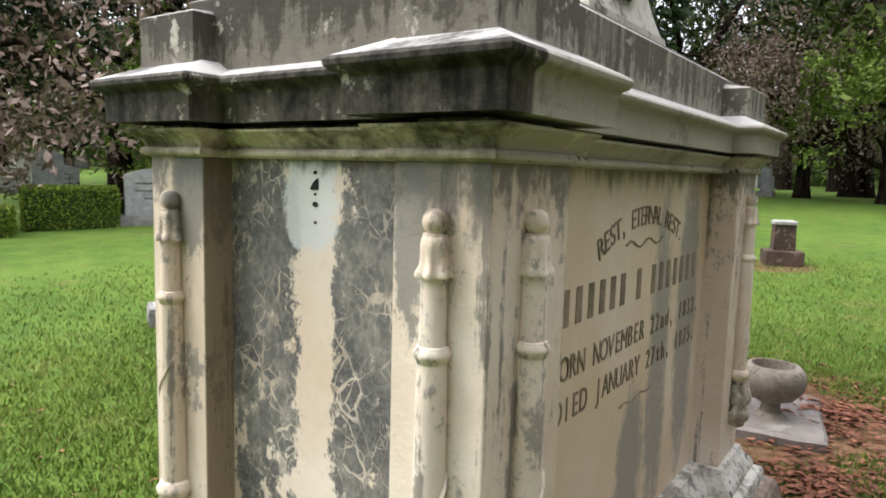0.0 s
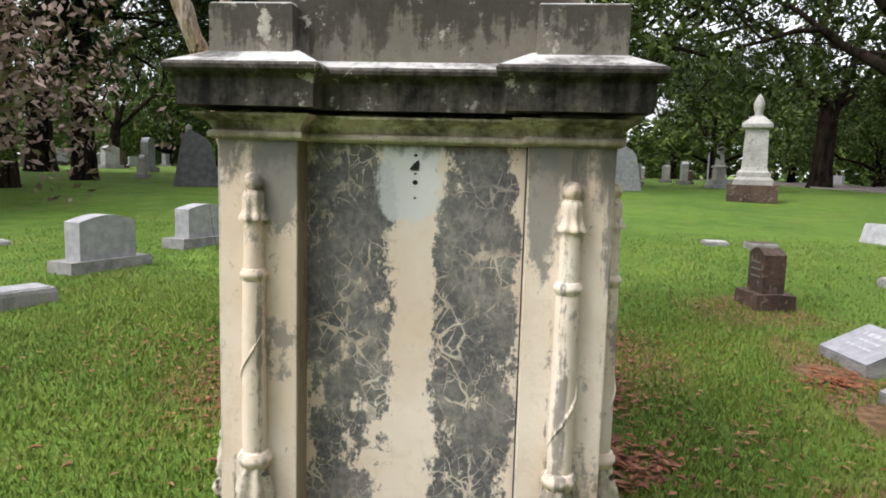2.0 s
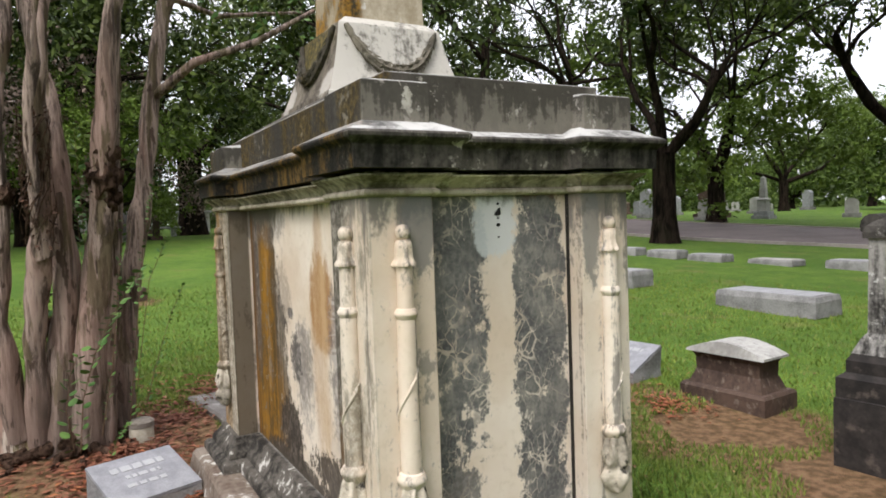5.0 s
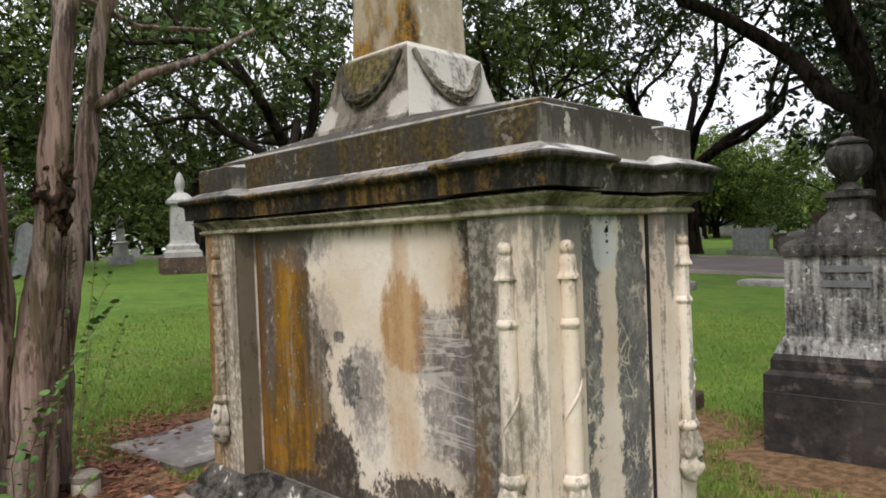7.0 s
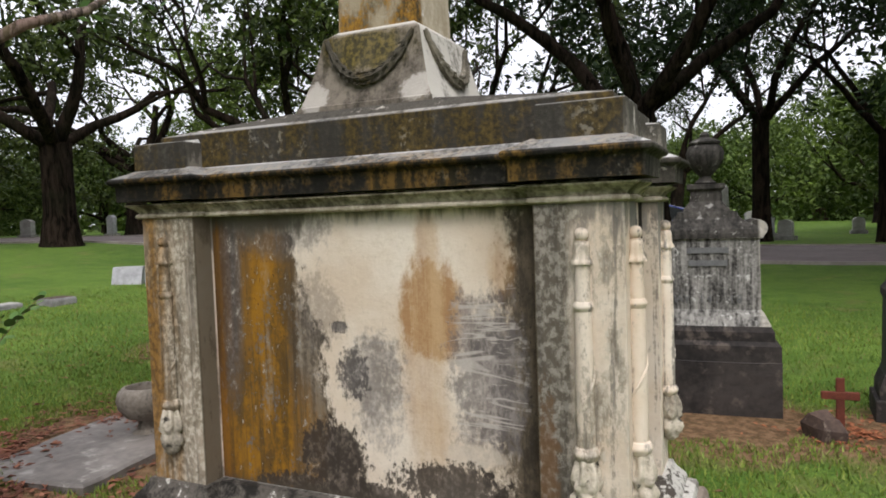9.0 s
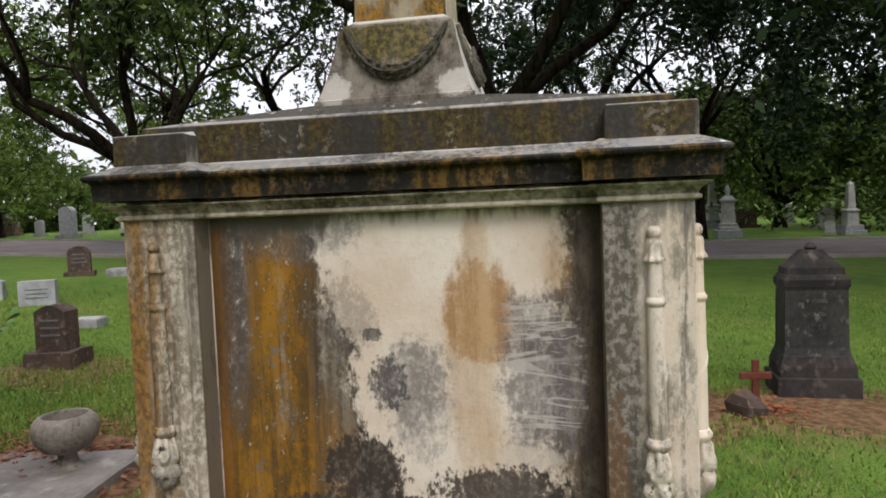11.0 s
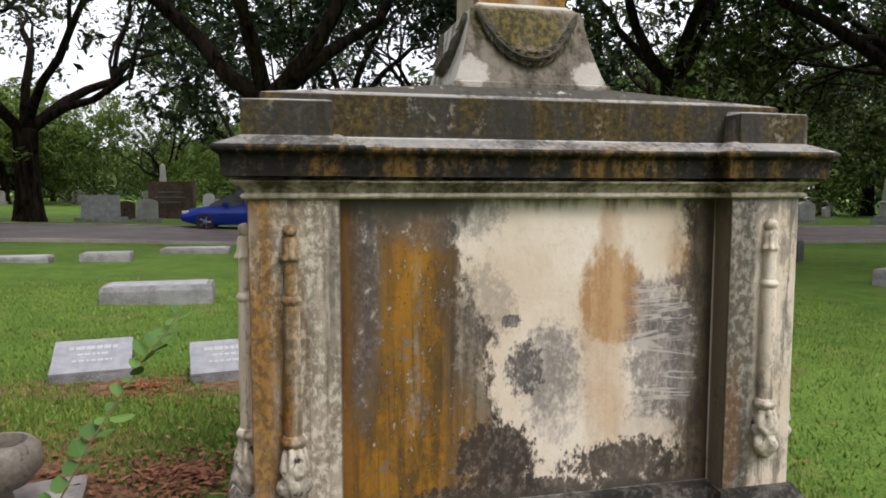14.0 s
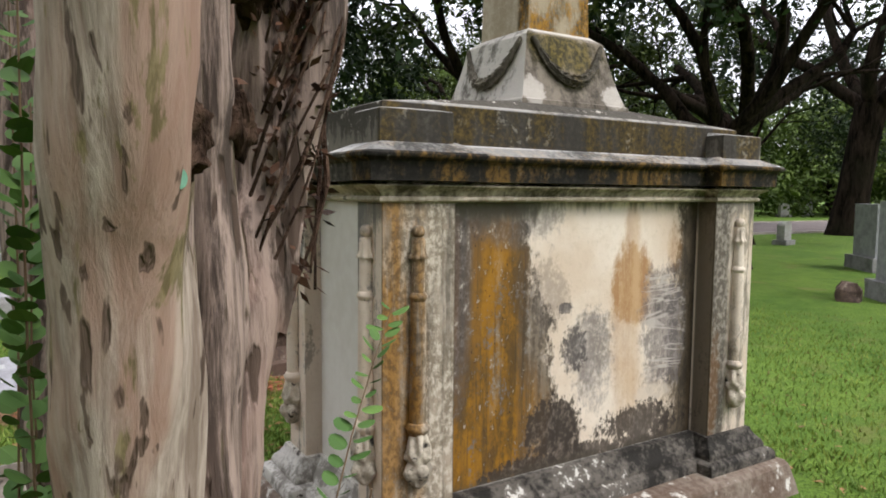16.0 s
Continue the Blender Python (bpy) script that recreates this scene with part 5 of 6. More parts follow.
rock(1.02, 0.22, 0.10, 0.18, M_BROWN, "small mossy brown stone beside the cross")

# stone bowl on the broken ledger slab
slab = thing("ledger_slab", -0.93, 4.31, ground_z(-0.93, 4.31) - 0.032, 8, "wet grey broken concrete ledger slab with leaves", "slab")
part("slab", lump(loft(bmesh.new(), [rect(0.57, 0.43, 0), rect(0.57, 0.43, 0.06), rect(0.55, 0.41, 0.075)]), 0.012, 5, 6), M_CONC, slab)
bowl = thing("stone_bowl", -0.63, 4.24, ground_z(-0.63, 4.24) + 0.030, 0, "round weathered stone planter bowl on a short foot", "planter")
M_BOWL = simple("sandstone_weathered", (0.13, 0.112, 0.09), (0.27, 0.235, 0.195), 14, 0.85, 0.4, c=(0.08, 0.068, 0.056))
smooth(part("foot", lathe(bmesh.new(), [(0.09, 0), (0.09, 0.02), (0.06, 0.04), (0.05, 0.08), (0.06, 0.115)], 24), M_BOWL, bowl))
smooth(part("bowl", lathe(bmesh.new(), [(0.05, 0.10), (0.12, 0.125), (0.165, 0.18), (0.178, 0.235), (0.168, 0.285), (0.14, 0.315), (0.118, 0.318), (0.115, 0.30), (0.12, 0.25), (0.06, 0.2), (0.001, 0.19)], 32), M_BOWL, bowl))
jar = thing("concrete_marker", -1.95, 3.9, ground_z(-1.95, 3.9) - 0.02, 0, "small weathered concrete cylinder marker by the roots", "marker")
M_JAR = simple("pale_clay", (0.36, 0.32, 0.24), (0.5, 0.46, 0.37), 18, 0.9)
smooth(part("body", lathe(bmesh.new(), [(0.07, 0), (0.075, 0.02), (0.075, 0.11), (0.068, 0.125)], 20), M_JAR, jar))
smooth(part("lid", lathe(bmesh.new(), [(0.078, 0.12), (0.078, 0.15), (0.06, 0.165), (0.001, 0.168)], 20), M_BOWL, jar))


def obelisk(x, y, turn, s, m, mb, label, steps=2):
    t = thing("obelisk_monument", x, y, ground_z(x, y) - 0.03, turn, label, "monument", size=s)
    z = 0.0
    for j in range(steps):
        w = 0.42 - 0.08 * j
        part("step", box(bmesh.new(), -w, w, -w, w, z, z + 0.2, 0.01), mb, t)
        z += 0.2
    part("die", loft(bmesh.new(), [rect(0.22, 0.22, z), rect(0.2, 0.2, z + 0.5), rect(0.25, 0.25, z + 0.52), rect(0.25, 0.25, z + 0.57), rect(0.17, 0.17, z + 0.62)]), m, t)
    part("shaft", loft(bmesh.new(), [rect(0.15, 0.15, z + 0.6), rect(0.10, 0.10, z + 1.55), rect(0.002, 0.002, z + 1.68)]), m, t)


def tiered_monument(x, y, turn, s, m, mb, label):
    t = thing("tiered_monument", x, y, ground_z(x, y) - 0.03, turn, label, "monument", size=s)
    part("plinth", box(bmesh.new(), -0.66, 0.66, -0.55, 0.55, 0, 0.5, 0.02), mb, t)
    part("step", loft(bmesh.new(), [rect(0.52, 0.42, 0.49), rect(0.52, 0.42, 0.64), rect(0.44, 0.36, 0.72), rect(0.44, 0.36, 0.84), rect(0.37, 0.30, 0.9)]), m, t)
    part("die", loft(bmesh.new(), [rect(0.36, 0.29, 0.89), rect(0.33, 0.26, 1.0), rect(0.30, 0.24, 2.05)]), m, t)
    part("cap", loft(bmesh.new(), [rect(0.30, 0.24, 2.04), rect(0.40, 0.33, 2.10), rect(0.40, 0.33, 2.2), rect(0.22, 0.18, 2.36), rect(0.16, 0.14, 2.42)]), m, t)
    smooth(part("finial", lathe(bmesh.new(), [(0.13, 2.40), (0.10, 2.5), (0.14, 2.62), (0.15, 2.75), (0.10, 2.9), (0.06, 2.98), (0.002, 3.05)], 16), m, t))


tiered_monument(6.1, 20.0, -20, 1.02, M_WHITE, M_BROWN, "tall white marble monument on dark brown plinth")
tiered_monument(5.9, -8.2, -60, 0.7, M_WHITE, M_BROWN, "pale marble monument on dark stepped base")
obelisk(-7.56, 15.84, 10, 0.75, M_GRANITE, M_ROUGH, "small grey granite obelisk on stepped base")


# ---- clipped hedge, shed, lamp, bench, car ----
def leaf_mesh(name, centres, size, material, seed, normals=None, per=1):
    """Many small folded leaves, one mesh."""
    rng = np.random.default_rng(seed)
    n = len(centres)
    a = rng.normal(size=(n, 3))
    a /= np.linalg.norm(a, axis=1)[:, None]
    b = np.cross(a, rng.normal(size=(n, 3)))
    b /= np.linalg.norm(b, axis=1)[:, None]
    s = (size * rng.uniform(0.6, 1.3, n))[:, None]
    v = np.stack([centres - a * s, centres + b * s * 0.42 - a * s * 0.1, centres + a * s, centres - b * s * 0.42 - a * s * 0.1], 1).reshape(-1, 3)
    f = np.arange(4 * n).reshape(-1, 4)
    me = bpy.data.meshes.new(name)
    me.from_pydata(v.tolist(), [], f.tolist())
    me.materials.append(material)
    return me


def leaf_material(name, a, b, c=None):
    s = Shader(name)
    r = s.island()
    col = s.mix(r, a, b)
    if c:
        col = s.mix(s.step(r, 0.93, 0.97), col, c)
    col = s.mix(s.calc("MULTIPLY", s.step(s.noise(0.7, 3), 0.4, 0.62), 0.5), col, a)
    return s.done(col, 0.55, spec=0.12)


M_HEDGE = leaf_material("hedge_leaf", (0.085, 0.13, 0.016), (0.19, 0.25, 0.032))


def hedge(x, y, turn, l, d, h):
    t = thing("clipped_hedge", x, y, ground_z(x, y), turn, "low clipped green box hedge on the lawn", "hedge", "hedges")
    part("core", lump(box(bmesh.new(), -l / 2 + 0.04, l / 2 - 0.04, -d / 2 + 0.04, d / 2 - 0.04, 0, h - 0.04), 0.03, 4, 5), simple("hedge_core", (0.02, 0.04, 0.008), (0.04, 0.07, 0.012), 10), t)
    rng = np.random.default_rng(int(l * 10))
    n = 9000
    p = rng.uniform(-0.5, 0.5, (n, 3)) * [l, d, h]
    k = rng.integers(0, 3, n)
    for ax, ext in ((0, l), (1, d), (2, h)):
        m = k == ax
        p[m, ax] = np.where(rng.random(m.sum()) < (0.5 if ax < 2 else 0.0), -0.5, 0.5) * ext + rng.normal(0, 0.02, m.sum())
    p[:, 2] += h / 2
    ob = new("foliage", leaf_mesh("foliage", p, 0.035, M_HEDGE, 3))
    ob.parent = t


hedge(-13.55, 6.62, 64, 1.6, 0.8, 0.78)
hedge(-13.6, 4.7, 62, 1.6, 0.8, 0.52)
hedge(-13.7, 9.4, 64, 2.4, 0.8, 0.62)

shed = thing("small_shed", 5.0, 44.0, ground_z(5, 44), 10, "small white flat-roofed shed among the trees", "shed")
part("wall", box(bmesh.new(), -0.8, 0.8, -0.6, 0.6, 0, 1.2, 0.02), M_WHITE, shed)
part("roof", box(bmesh.new(), -0.9, 0.9, -0.7, 0.7, 1.2, 1.34, 0.02), M_GRANITE, shed)
part("door", box(bmesh.new(), -0.3, 0.25, -0.63, -0.59, 0.05, 1.05), M_LETTER2, shed)
lamp = thing("lamp_post", 10.8, 42.0, ground_z(10, 42), 0, "slim grey lamp post with a flat head", "lamp post")
smooth(part("pole", lathe(bmesh.new(), [(0.08, 0), (0.05, 0.3), (0.045, 2.4)], 10), M_GRANITE, lamp))
part("head", box(bmesh.new(), -0.3, 0.3, -0.15, 0.15, 2.38, 2.55, 0.03), M_WHITE, lamp)
bench = thing("stone_bench", 1.6, 33.0, ground_z(1.6, 33), 5, "low grey stone bench under an oak", "bench")
part("seat", box(bmesh.new(), -1.0, 1.0, -0.2, 0.2, 0.36, 0.46, 0.02), M_GRANITE, bench)
for sx in (-0.7, 0.7):
    part("leg", box(bmesh.new(), sx - 0.1, sx + 0.1, -0.15, 0.15, -0.03, 0.37, 0.01), M_GRANITE, bench)


def paint(name, col, rough=0.25, metal=0.2):
    s = Shader(name)
    return s.done(s.mix(s.noise(2, 3), col, tuple(c * 0.8 for c in col)), rough, spec=0.6, metal=metal)


def car(x, y, turn):
    t = thing("parked_car", x, y, ground_z(x, y) + 0.03, turn, "glossy blue saloon car parked on the lane", "car")
    blue, glass, rubber, alloy = paint("car_paint_blue", (0.006, 0.035, 0.34)), paint("car_glass", (0.045, 0.052, 0.05), 0.08, 0.0), paint("tyre_rubber", (0.015, 0.015, 0.015), 0.8, 0.0), paint("alloy_wheel", (0.3, 0.3, 0.31), 0.3, 0.9)
    st = [(-2.28, 0.55, 0.62, 0.62), (-2.22, 0.35, 0.70, 0.78), (-1.7, 0.22, 0.82, 0.88), (-0.9, 0.2, 0.92, 0.90), (0.4, 0.2, 0.94, 0.90), (1.4, 0.22, 0.98, 0.89), (2.0, 0.3, 0.99, 0.84), (2.22, 0.42, 0.92, 0.74), (2.28, 0.6, 0.8, 0.6)]
    rings = [[(xx, -w, z0 + 0.12), (xx, -w * 0.9, z0), (xx, w * 0.9, z0), (xx, w, z0 + 0.12), (xx, w, z1 - 0.16), (xx, w * 0.86, z1), (xx, -w * 0.86, z1), (xx, -w, z1 - 0.16)] for xx, z0, z1, w in st]
    body = smooth(part("body", loft(bmesh.new(), rings), blue, t), 50)
    cab = [(-1.25, 0.90, 0.92, 0.80), (-0.8, 0.92, 1.18, 0.74), (-0.3, 0.93, 1.40, 0.66), (0.2, 0.94, 1.46, 0.64), (0.8, 0.94, 1.43, 0.64), (1.35, 0.96, 1.26, 0.70), (2.0, 0.97, 1.0, 0.78)]
    smooth(part("cabin_glass", loft(bmesh.new(), [[(xx, -0.82, z0 - 0.03), (xx, 0.82, z0 - 0.03), (xx, w, z1), (xx, -w, z1)] for xx, z0, z1, w in cab]), glass, t, "dark car windows"), 50)
    smooth(part("roof", loft(bmesh.new(), [[(xx, -w - 0.015, z1 - 0.05), (xx, w + 0.015, z1 - 0.05), (xx, w - 0.05, z1 + 0.02), (xx, -w + 0.05, z1 + 0.02)] for xx, z0, z1, w in cab[2:6]]), blue, t), 50)
    for s in (-1, 1):
        for xx in (-0.1, 0.75):
            part("pillar", tube(bmesh.new(), [(xx, s * 0.83, 0.93), (xx + 0.06, s * 0.69, 1.38)], 0.03, 6), blue, t)
        part("headlight", box(bmesh.new(), -2.2, -1.95, s * 0.66 - 0.12, s * 0.66 + 0.12, 0.60, 0.72, 0.03), paint("lamp_clear", (0.5, 0.5, 0.5), 0.1, 0.0), t)
        part("tail_light", box(bmesh.new(), 2.05, 2.27, s * 0.62 - 0.12, s * 0.62 + 0.12, 0.72, 0.84, 0.03), paint("lamp_red", (0.3, 0.01, 0.01), 0.2, 0.0), t)
        part("mirror", box(bmesh.new(), -0.75, -0.58, s * 0.98 - 0.09, s * 0.98 + 0.09, 0.90, 1.02, 0.03), blue, t)
        for xx in (-1.4, 1.35):
            bm = bmesh.new()
            loft(bm, [[(xx + r * math.cos(a), yy, 0.31 + r * math.sin(a)) for a in [2 * math.pi * i / 28 for i in range(28)]] for r, yy in ((0.2, s * 0.70), (0.31, s * 0.70), (0.32, s * 0.76), (0.32, s * 0.88), (0.30, s * 0.905), (0.215, s * 0.905), (0.2, s * 0.88))])
            tyre = smooth(part("wheel", bm, rubber, t), 40)
            bm = bmesh.new()
            for j in range(5):
                a = 2 * math.pi * j / 5
                tube(bm, [(xx, s * 0.90, 0.31), (xx + 0.2 * math.cos(a), s * 0.905, 0.31 + 0.2 * math.sin(a))], [0.05, 0.03], 6)
            part("rim", bm, alloy, tyre)
    return t


car(22.4, 4.35, -92)


# ---- trees ----
def bark(name, lo, hi, scale, stretch=(1, 1, 0.2), moss=None):
    s = Shader(name)
    ridge, big = s.noise(scale, 6, stretch, (0, 0, 0), 0.7, 0.6), s.noise(scale * 0.2, 4)
    col = s.mix(s.step(ridge, 0.35, 0.65), lo, hi)
    if moss:
        col = s.mix(s.calc("MULTIPLY", s.step(big, 0.45, 0.65), 0.5), col, moss)
    return s.done(col, 0.95, ridge, 1.0, 0.06, 0.03)


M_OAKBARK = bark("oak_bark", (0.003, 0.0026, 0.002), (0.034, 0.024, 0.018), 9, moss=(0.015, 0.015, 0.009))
M_OAKLEAF = leaf_material("oak_leaf", (0.012, 0.023, 0.005), (0.100, 0.135, 0.026))
M_FARLEAF = leaf_material("far_green_leaf", (0.030, 0.055, 0.011), (0.125, 0.175, 0.036))
M_DARKLEAF = leaf_material("dark_glossy_leaf", (0.008, 0.018, 0.007), (0.040, 0.068, 0.022))
M_LIGHTLEAF = leaf_material("light_leaf", (0.06, 0.10, 0.014), (0.15, 0.21, 0.035))
M_DRYLEAF = leaf_material("dry_pinkish_twig", (0.13, 0.092, 0.072), (0.30, 0.225, 0.185))


class Wood:
    """Collects tapered limbs as plain vertex and face lists."""

    def __init__(self, seed):
        self.rng = random.Random(seed)
        self.v, self.f, self.tips = [], [], []

    def limb(self, pts, radii, n):
        up, base = Vector((0.31, 0.17, 0.93)), None
        for k, p in enumerate(pts):
            d = (pts[min(k + 1, len(pts) - 1)] - pts[max(k - 1, 0)]).normalized()
            a = d.cross(up)
            a = (a if a.length > 0.05 else d.cross(Vector((1, 0, 0)))).normalized()
            b = d.cross(a)
            row = len(self.v)
            for j in range(n):
                t = 2 * math.pi * j / n
                q = p + radii[k] * (math.cos(t) * a + math.sin(t) * b)
                self.v.append(q[:])
            if base is not None:
                self.f += [(base + j, base + (j + 1) % n, row + (j + 1) % n, row + j) for j in range(n)]
            base = row

    def grow(self, p, d, r, length, level, last, lift=0.12, wild=0.35, kids=(2, 3)):
        rng, steps = self.rng, 5 if level < 2 else 3
        pts, radii, q = [p.copy()], [r * (1.0 if level else 1.0)], p.copy()
        for k in range(steps):
            d = (d + Vector((rng.gauss(0, wild), rng.gauss(0, wild), rng.gauss(lift, wild * 0.7))) * 0.45).normalized()
            q = q + d * (length / steps)
            pts.append(q.copy())
            radii.append(r * (1 - 0.42 * (k + 1) / steps))
        self.limb(pts, radii, (10, 8, 6, 5, 4, 4)[min(level, 5)])
        if level >= last:
            self.tips.append(q)
            return
        if level >= last - 1:
            self.tips.append((pts[2] + q) / 2)
        for _ in range(rng.randint(*kids)):
            side = d.cross(Vector((rng.gauss(0, 1), rng.gauss(0, 1), rng.gauss(0, 1)))).normalized()
            nd = (d * rng.uniform(0.6, 1.0) + side * rng.uniform(0.5, 1.0)).normalized()
            self.grow(q if rng.random() < 0.6 else pts[-2], nd, radii[-1] * rng.uniform(0.62, 0.85), length * rng.uniform(0.62, 0.85), level + 1, last, lift, wild, kids)

    def mesh(self, name, material):
        me = bpy.data.meshes.new(name)
        me.from_pydata(self.v, [], self.f)
        me.materials.append(material)
        for p in me.polygons:
            p.use_smooth = True
        return me


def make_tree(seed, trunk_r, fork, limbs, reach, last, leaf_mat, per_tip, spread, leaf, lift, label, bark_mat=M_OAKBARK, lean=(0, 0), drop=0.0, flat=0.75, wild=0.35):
    """A tree as a thing with two parts, trunk and crown. limbs: (heading, rise) pairs in degrees."""
    w = Wood(seed)
    rng = w.rng
    top = Vector((lean[0], lean[1], fork))
    flare = [Vector((0, 0, -0.15)), Vector((0, 0, 0.12)), Vector((lean[0] * 0.2, lean[1] * 0.2, fork * 0.3)), Vector((lean[0] * 0.6, lean[1] * 0.6, fork * 0.7)), top]
    w.limb(flare, [trunk_r * k for k in (1.55, 1.25, 1.0, 0.95, 0.98)], 14)
    for az, el in limbs:
        a, e = radians(az + rng.uniform(-8, 8)), radians(el)
        d = Vector((math.cos(a) * math.cos(e), math.sin(a) * math.cos(e), math.sin(e)))
        w.grow(top - Vector((0, 0, 0.15)), d, trunk_r * rng.uniform(0.38, 0.56), reach * rng.uniform(0.8, 1.15), 1, last, lift, wild)
    t = thing("tree", 0, 0, 0, 0, label, "tree", "cemetery trees")
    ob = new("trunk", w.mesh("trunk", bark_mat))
    ob.parent = t
    g = np.random.default_rng(seed)
    tips = np.array([p[:] for p in w.tips])
    sub = np.repeat(tips, 5, 0)
    sub = sub + g.normal(0, 1, sub.shape) * [spread, spread, spread * flat]
    c = np.repeat(sub, max(1, round(per_tip / 5)), 0)
    c = c + g.normal(0, 0.3 * spread, c.shape) * [1, 1, 0.8]
    c[:, 2] -= drop * np.abs(g.normal(0, 1, len(c)))
    ob = new("crown", leaf_mesh("crown", c, leaf, leaf_mat, seed))
    ob.parent = t
    return t


OAK = "broad live oak with dark trunk and spreading leafy limbs"
def ring_of(n, el, off=0):
    return [(off + 360 * k / n, el[k % len(el)]) for k in range(n)]


oak_a = make_tree(11, 0.36, 2.4, ring_of(6, (28, 55, 35), 20), 3.3, 4, M_OAKLEAF, 155, 0.52, 0.10, 0.10, OAK, wild=0.5)
oak_b = make_tree(27, 0.33, 2.8, ring_of(5, (30, 60, 42), 0), 3.6, 4, M_OAKLEAF, 170, 0.55, 0.10, 0.16, OAK, wild=0.45, lean=(0.25, 0.2), drop=0.2)
oak_e = make_tree(35, 0.30, 2.3, ring_of(6, (35, 62, 45), 15), 3.3, 4, M_OAKLEAF, 80, 0.42, 0.095, 0.22, "live oak with thin crown and bare dark limbs", wild=0.45)
oak_f = make_tree(27, 0.33, 2.8, ring_of(5, (30, 60, 42), 0), 3.6, 4, M_DARKLEAF, 250, 0.62, 0.11, 0.14, "tall dark oak with glossy hanging leaves beside the lane", wild=0.45, lean=(0.25, 0.2), drop=0.7)
oak_c = make_tree(43, 0.22, 3.2, ring_of(5, (48, 70, 40), 40), 3.1, 4, M_DARKLEAF, 130, 0.55, 0.125, 0.05, "dark glossy-leaved tree with drooping lower branches", drop=0.35)
oak_d = make_tree(59, 0.30, 2.0, ring_of(6, (20, 50, 65), 10), 2.9, 4, M_LIGHTLEAF, 130, 0.6, 0.12, 0.12, "young light green shade tree")
bushy = make_tree(71, 0.25, 1.2, ring_of(7, (15, 40, 65), 5), 2.6, 4, M_FARLEAF, 80, 0.75, 0.17, 0.05, "distant broad green tree with low crown", drop=0.3)
dry = make_tree(83, 0.2, 1.6, ring_of(6, (30, 55), 0), 2.3, 4, M_DRYLEAF, 130, 0.5, 0.075, 0.0, "tree with pinkish dry feathery foliage", drop=0.5)


used = {}
for kind, x, y, turn, s in ((oak_a, 12.2, 22.8, 40, 1.5), (oak_f, 14.4, 3.0, 75, 1.42), (oak_e, 12.6, 12.9, 150, 1.1), (oak_c, 13.1, -7.4, 200, 1.45), (oak_f, 5.3, -8.6, 20, 1.0), (oak_a, 22.4, -15.4, 250, 1.35), (oak_e, 24.6, 12.4, 310, 1.5),
                           (oak_a, 25.0, 33.8, 100, 1.6), (oak_d, 23.0, 19.5, 20, 1.2), (oak_b, 10.6, -23.4, 160, 1.8), (oak_c, 17.6, -27.0, 60, 1.1), (oak_b, 16.0, 39.0, 10, 1.6), (oak_a, 3.3, 34.0, 200, 1.6), (oak_b, -7.0, 44.0, 80, 1.6),
                           (oak_a, -19.0, 24.0, 300, 1.3), (oak_c, -14.7, 20.2, 200, 1.5), (oak_d, -13.6, 10.7, 30, 0.5), (oak_c, -19.5, 13.5, 100, 1.2), (dry, -15.8, 8.9, 30, 1.5), (dry, -15.6, 12.0, 120, 1.45), (oak_c, -14.5, 16.5, 60, 1.2), (oak_c, -24.0, 17.0, 0, 1.4), (oak_b, -30.0, 11.8, 120, 1.3), (oak_d, -1.0, 23.5, 200, 0.55),
                           (dry, -3.4, 25.5, 250, 1.1), (oak_c, -8.0, 27.0, 90, 1.3), (oak_a, -2.2, 30.5, 260, 1.4), (oak_c, 24.5, -3.5, 140, 1.2), (oak_a, 9.8, -15.0, 320, 1.45), (oak_c, 26.0, 0.5, 310, 1.5)):
    if kind not in used:
        used[kind] = True
        kind.matrix_basis = pose(x, y, ground_z(x, y), 0, 0, turn) @ Matrix.Scale(s, 4)
    else:
        m = pose(x, y, ground_z(x, y), 0, 0, turn) @ Matrix.Scale(s / kind.scale[0], 4)
        copy_thing(kind, m)

# woods that close the view all round
rnd = random.Random(5)
g = np.random.default_rng(12)
n = 2300
ang, far_r = np.radians(g.uniform(-130, 190, n)), g.uniform(72, 96, n)
cen = np.stack([far_r * np.cos(ang), 3 + far_r * np.sin(ang), 0.9 + g.uniform(0.0, 1.0, n) ** 1.2 * (6.5 + 3.0 * np.sin(ang * 23) * np.sin(ang * 7.3))], 1)
c = np.repeat(cen, 40, 0)
c = c + g.normal(0, 1, c.shape) * [1.3, 1.3, 0.9]
tagged(new("far_woods", leaf_mesh("far_woods", c, 0.6, M_FARLEAF, 12)), "distant dense green woods behind the lawns", "woods", kind="stuff")
bushy.matrix_basis = pose(46, 20, 0.5, 0, 0, 0)
for j in range(58):
    a = radians(-125 + 300 * j / 57 + rnd.uniform(-3, 3))
    for r0, kinds in ((34, (oak_a, oak_b, bushy, oak_d)), (56, (bushy, oak_b, bushy, oak_c)), ):
        if r0 == 34 and j % 2:
            continue
        d = r0 + rnd.uniform(0, 18)
        gap = 4 < math.degrees(a) < 57
        if gap:
            d = max(d, 47)
        x, y = d * math.cos(a) + 0.0, 3 + d * math.sin(a)
        if 11 < x < 23.5 and -35 < y < 45:
            x += 14
        k = kinds[rnd.randrange(len(kinds))]
        s = rnd.uniform(0.85, 1.3) * (1.15 if r0 > 40 else 1.0)
        if gap:
            k, s = (bushy, oak_d)[rnd.randrange(2)], rnd.uniform(0.7, 1.05)
        copy_thing(k, pose(x, y, ground_z(x, y), 0, 0, rnd.uniform(0, 360)) @ Matrix.Scale(s / k.scale[0], 4))

# far gravestones scattered over the lawns beyond
proto = []
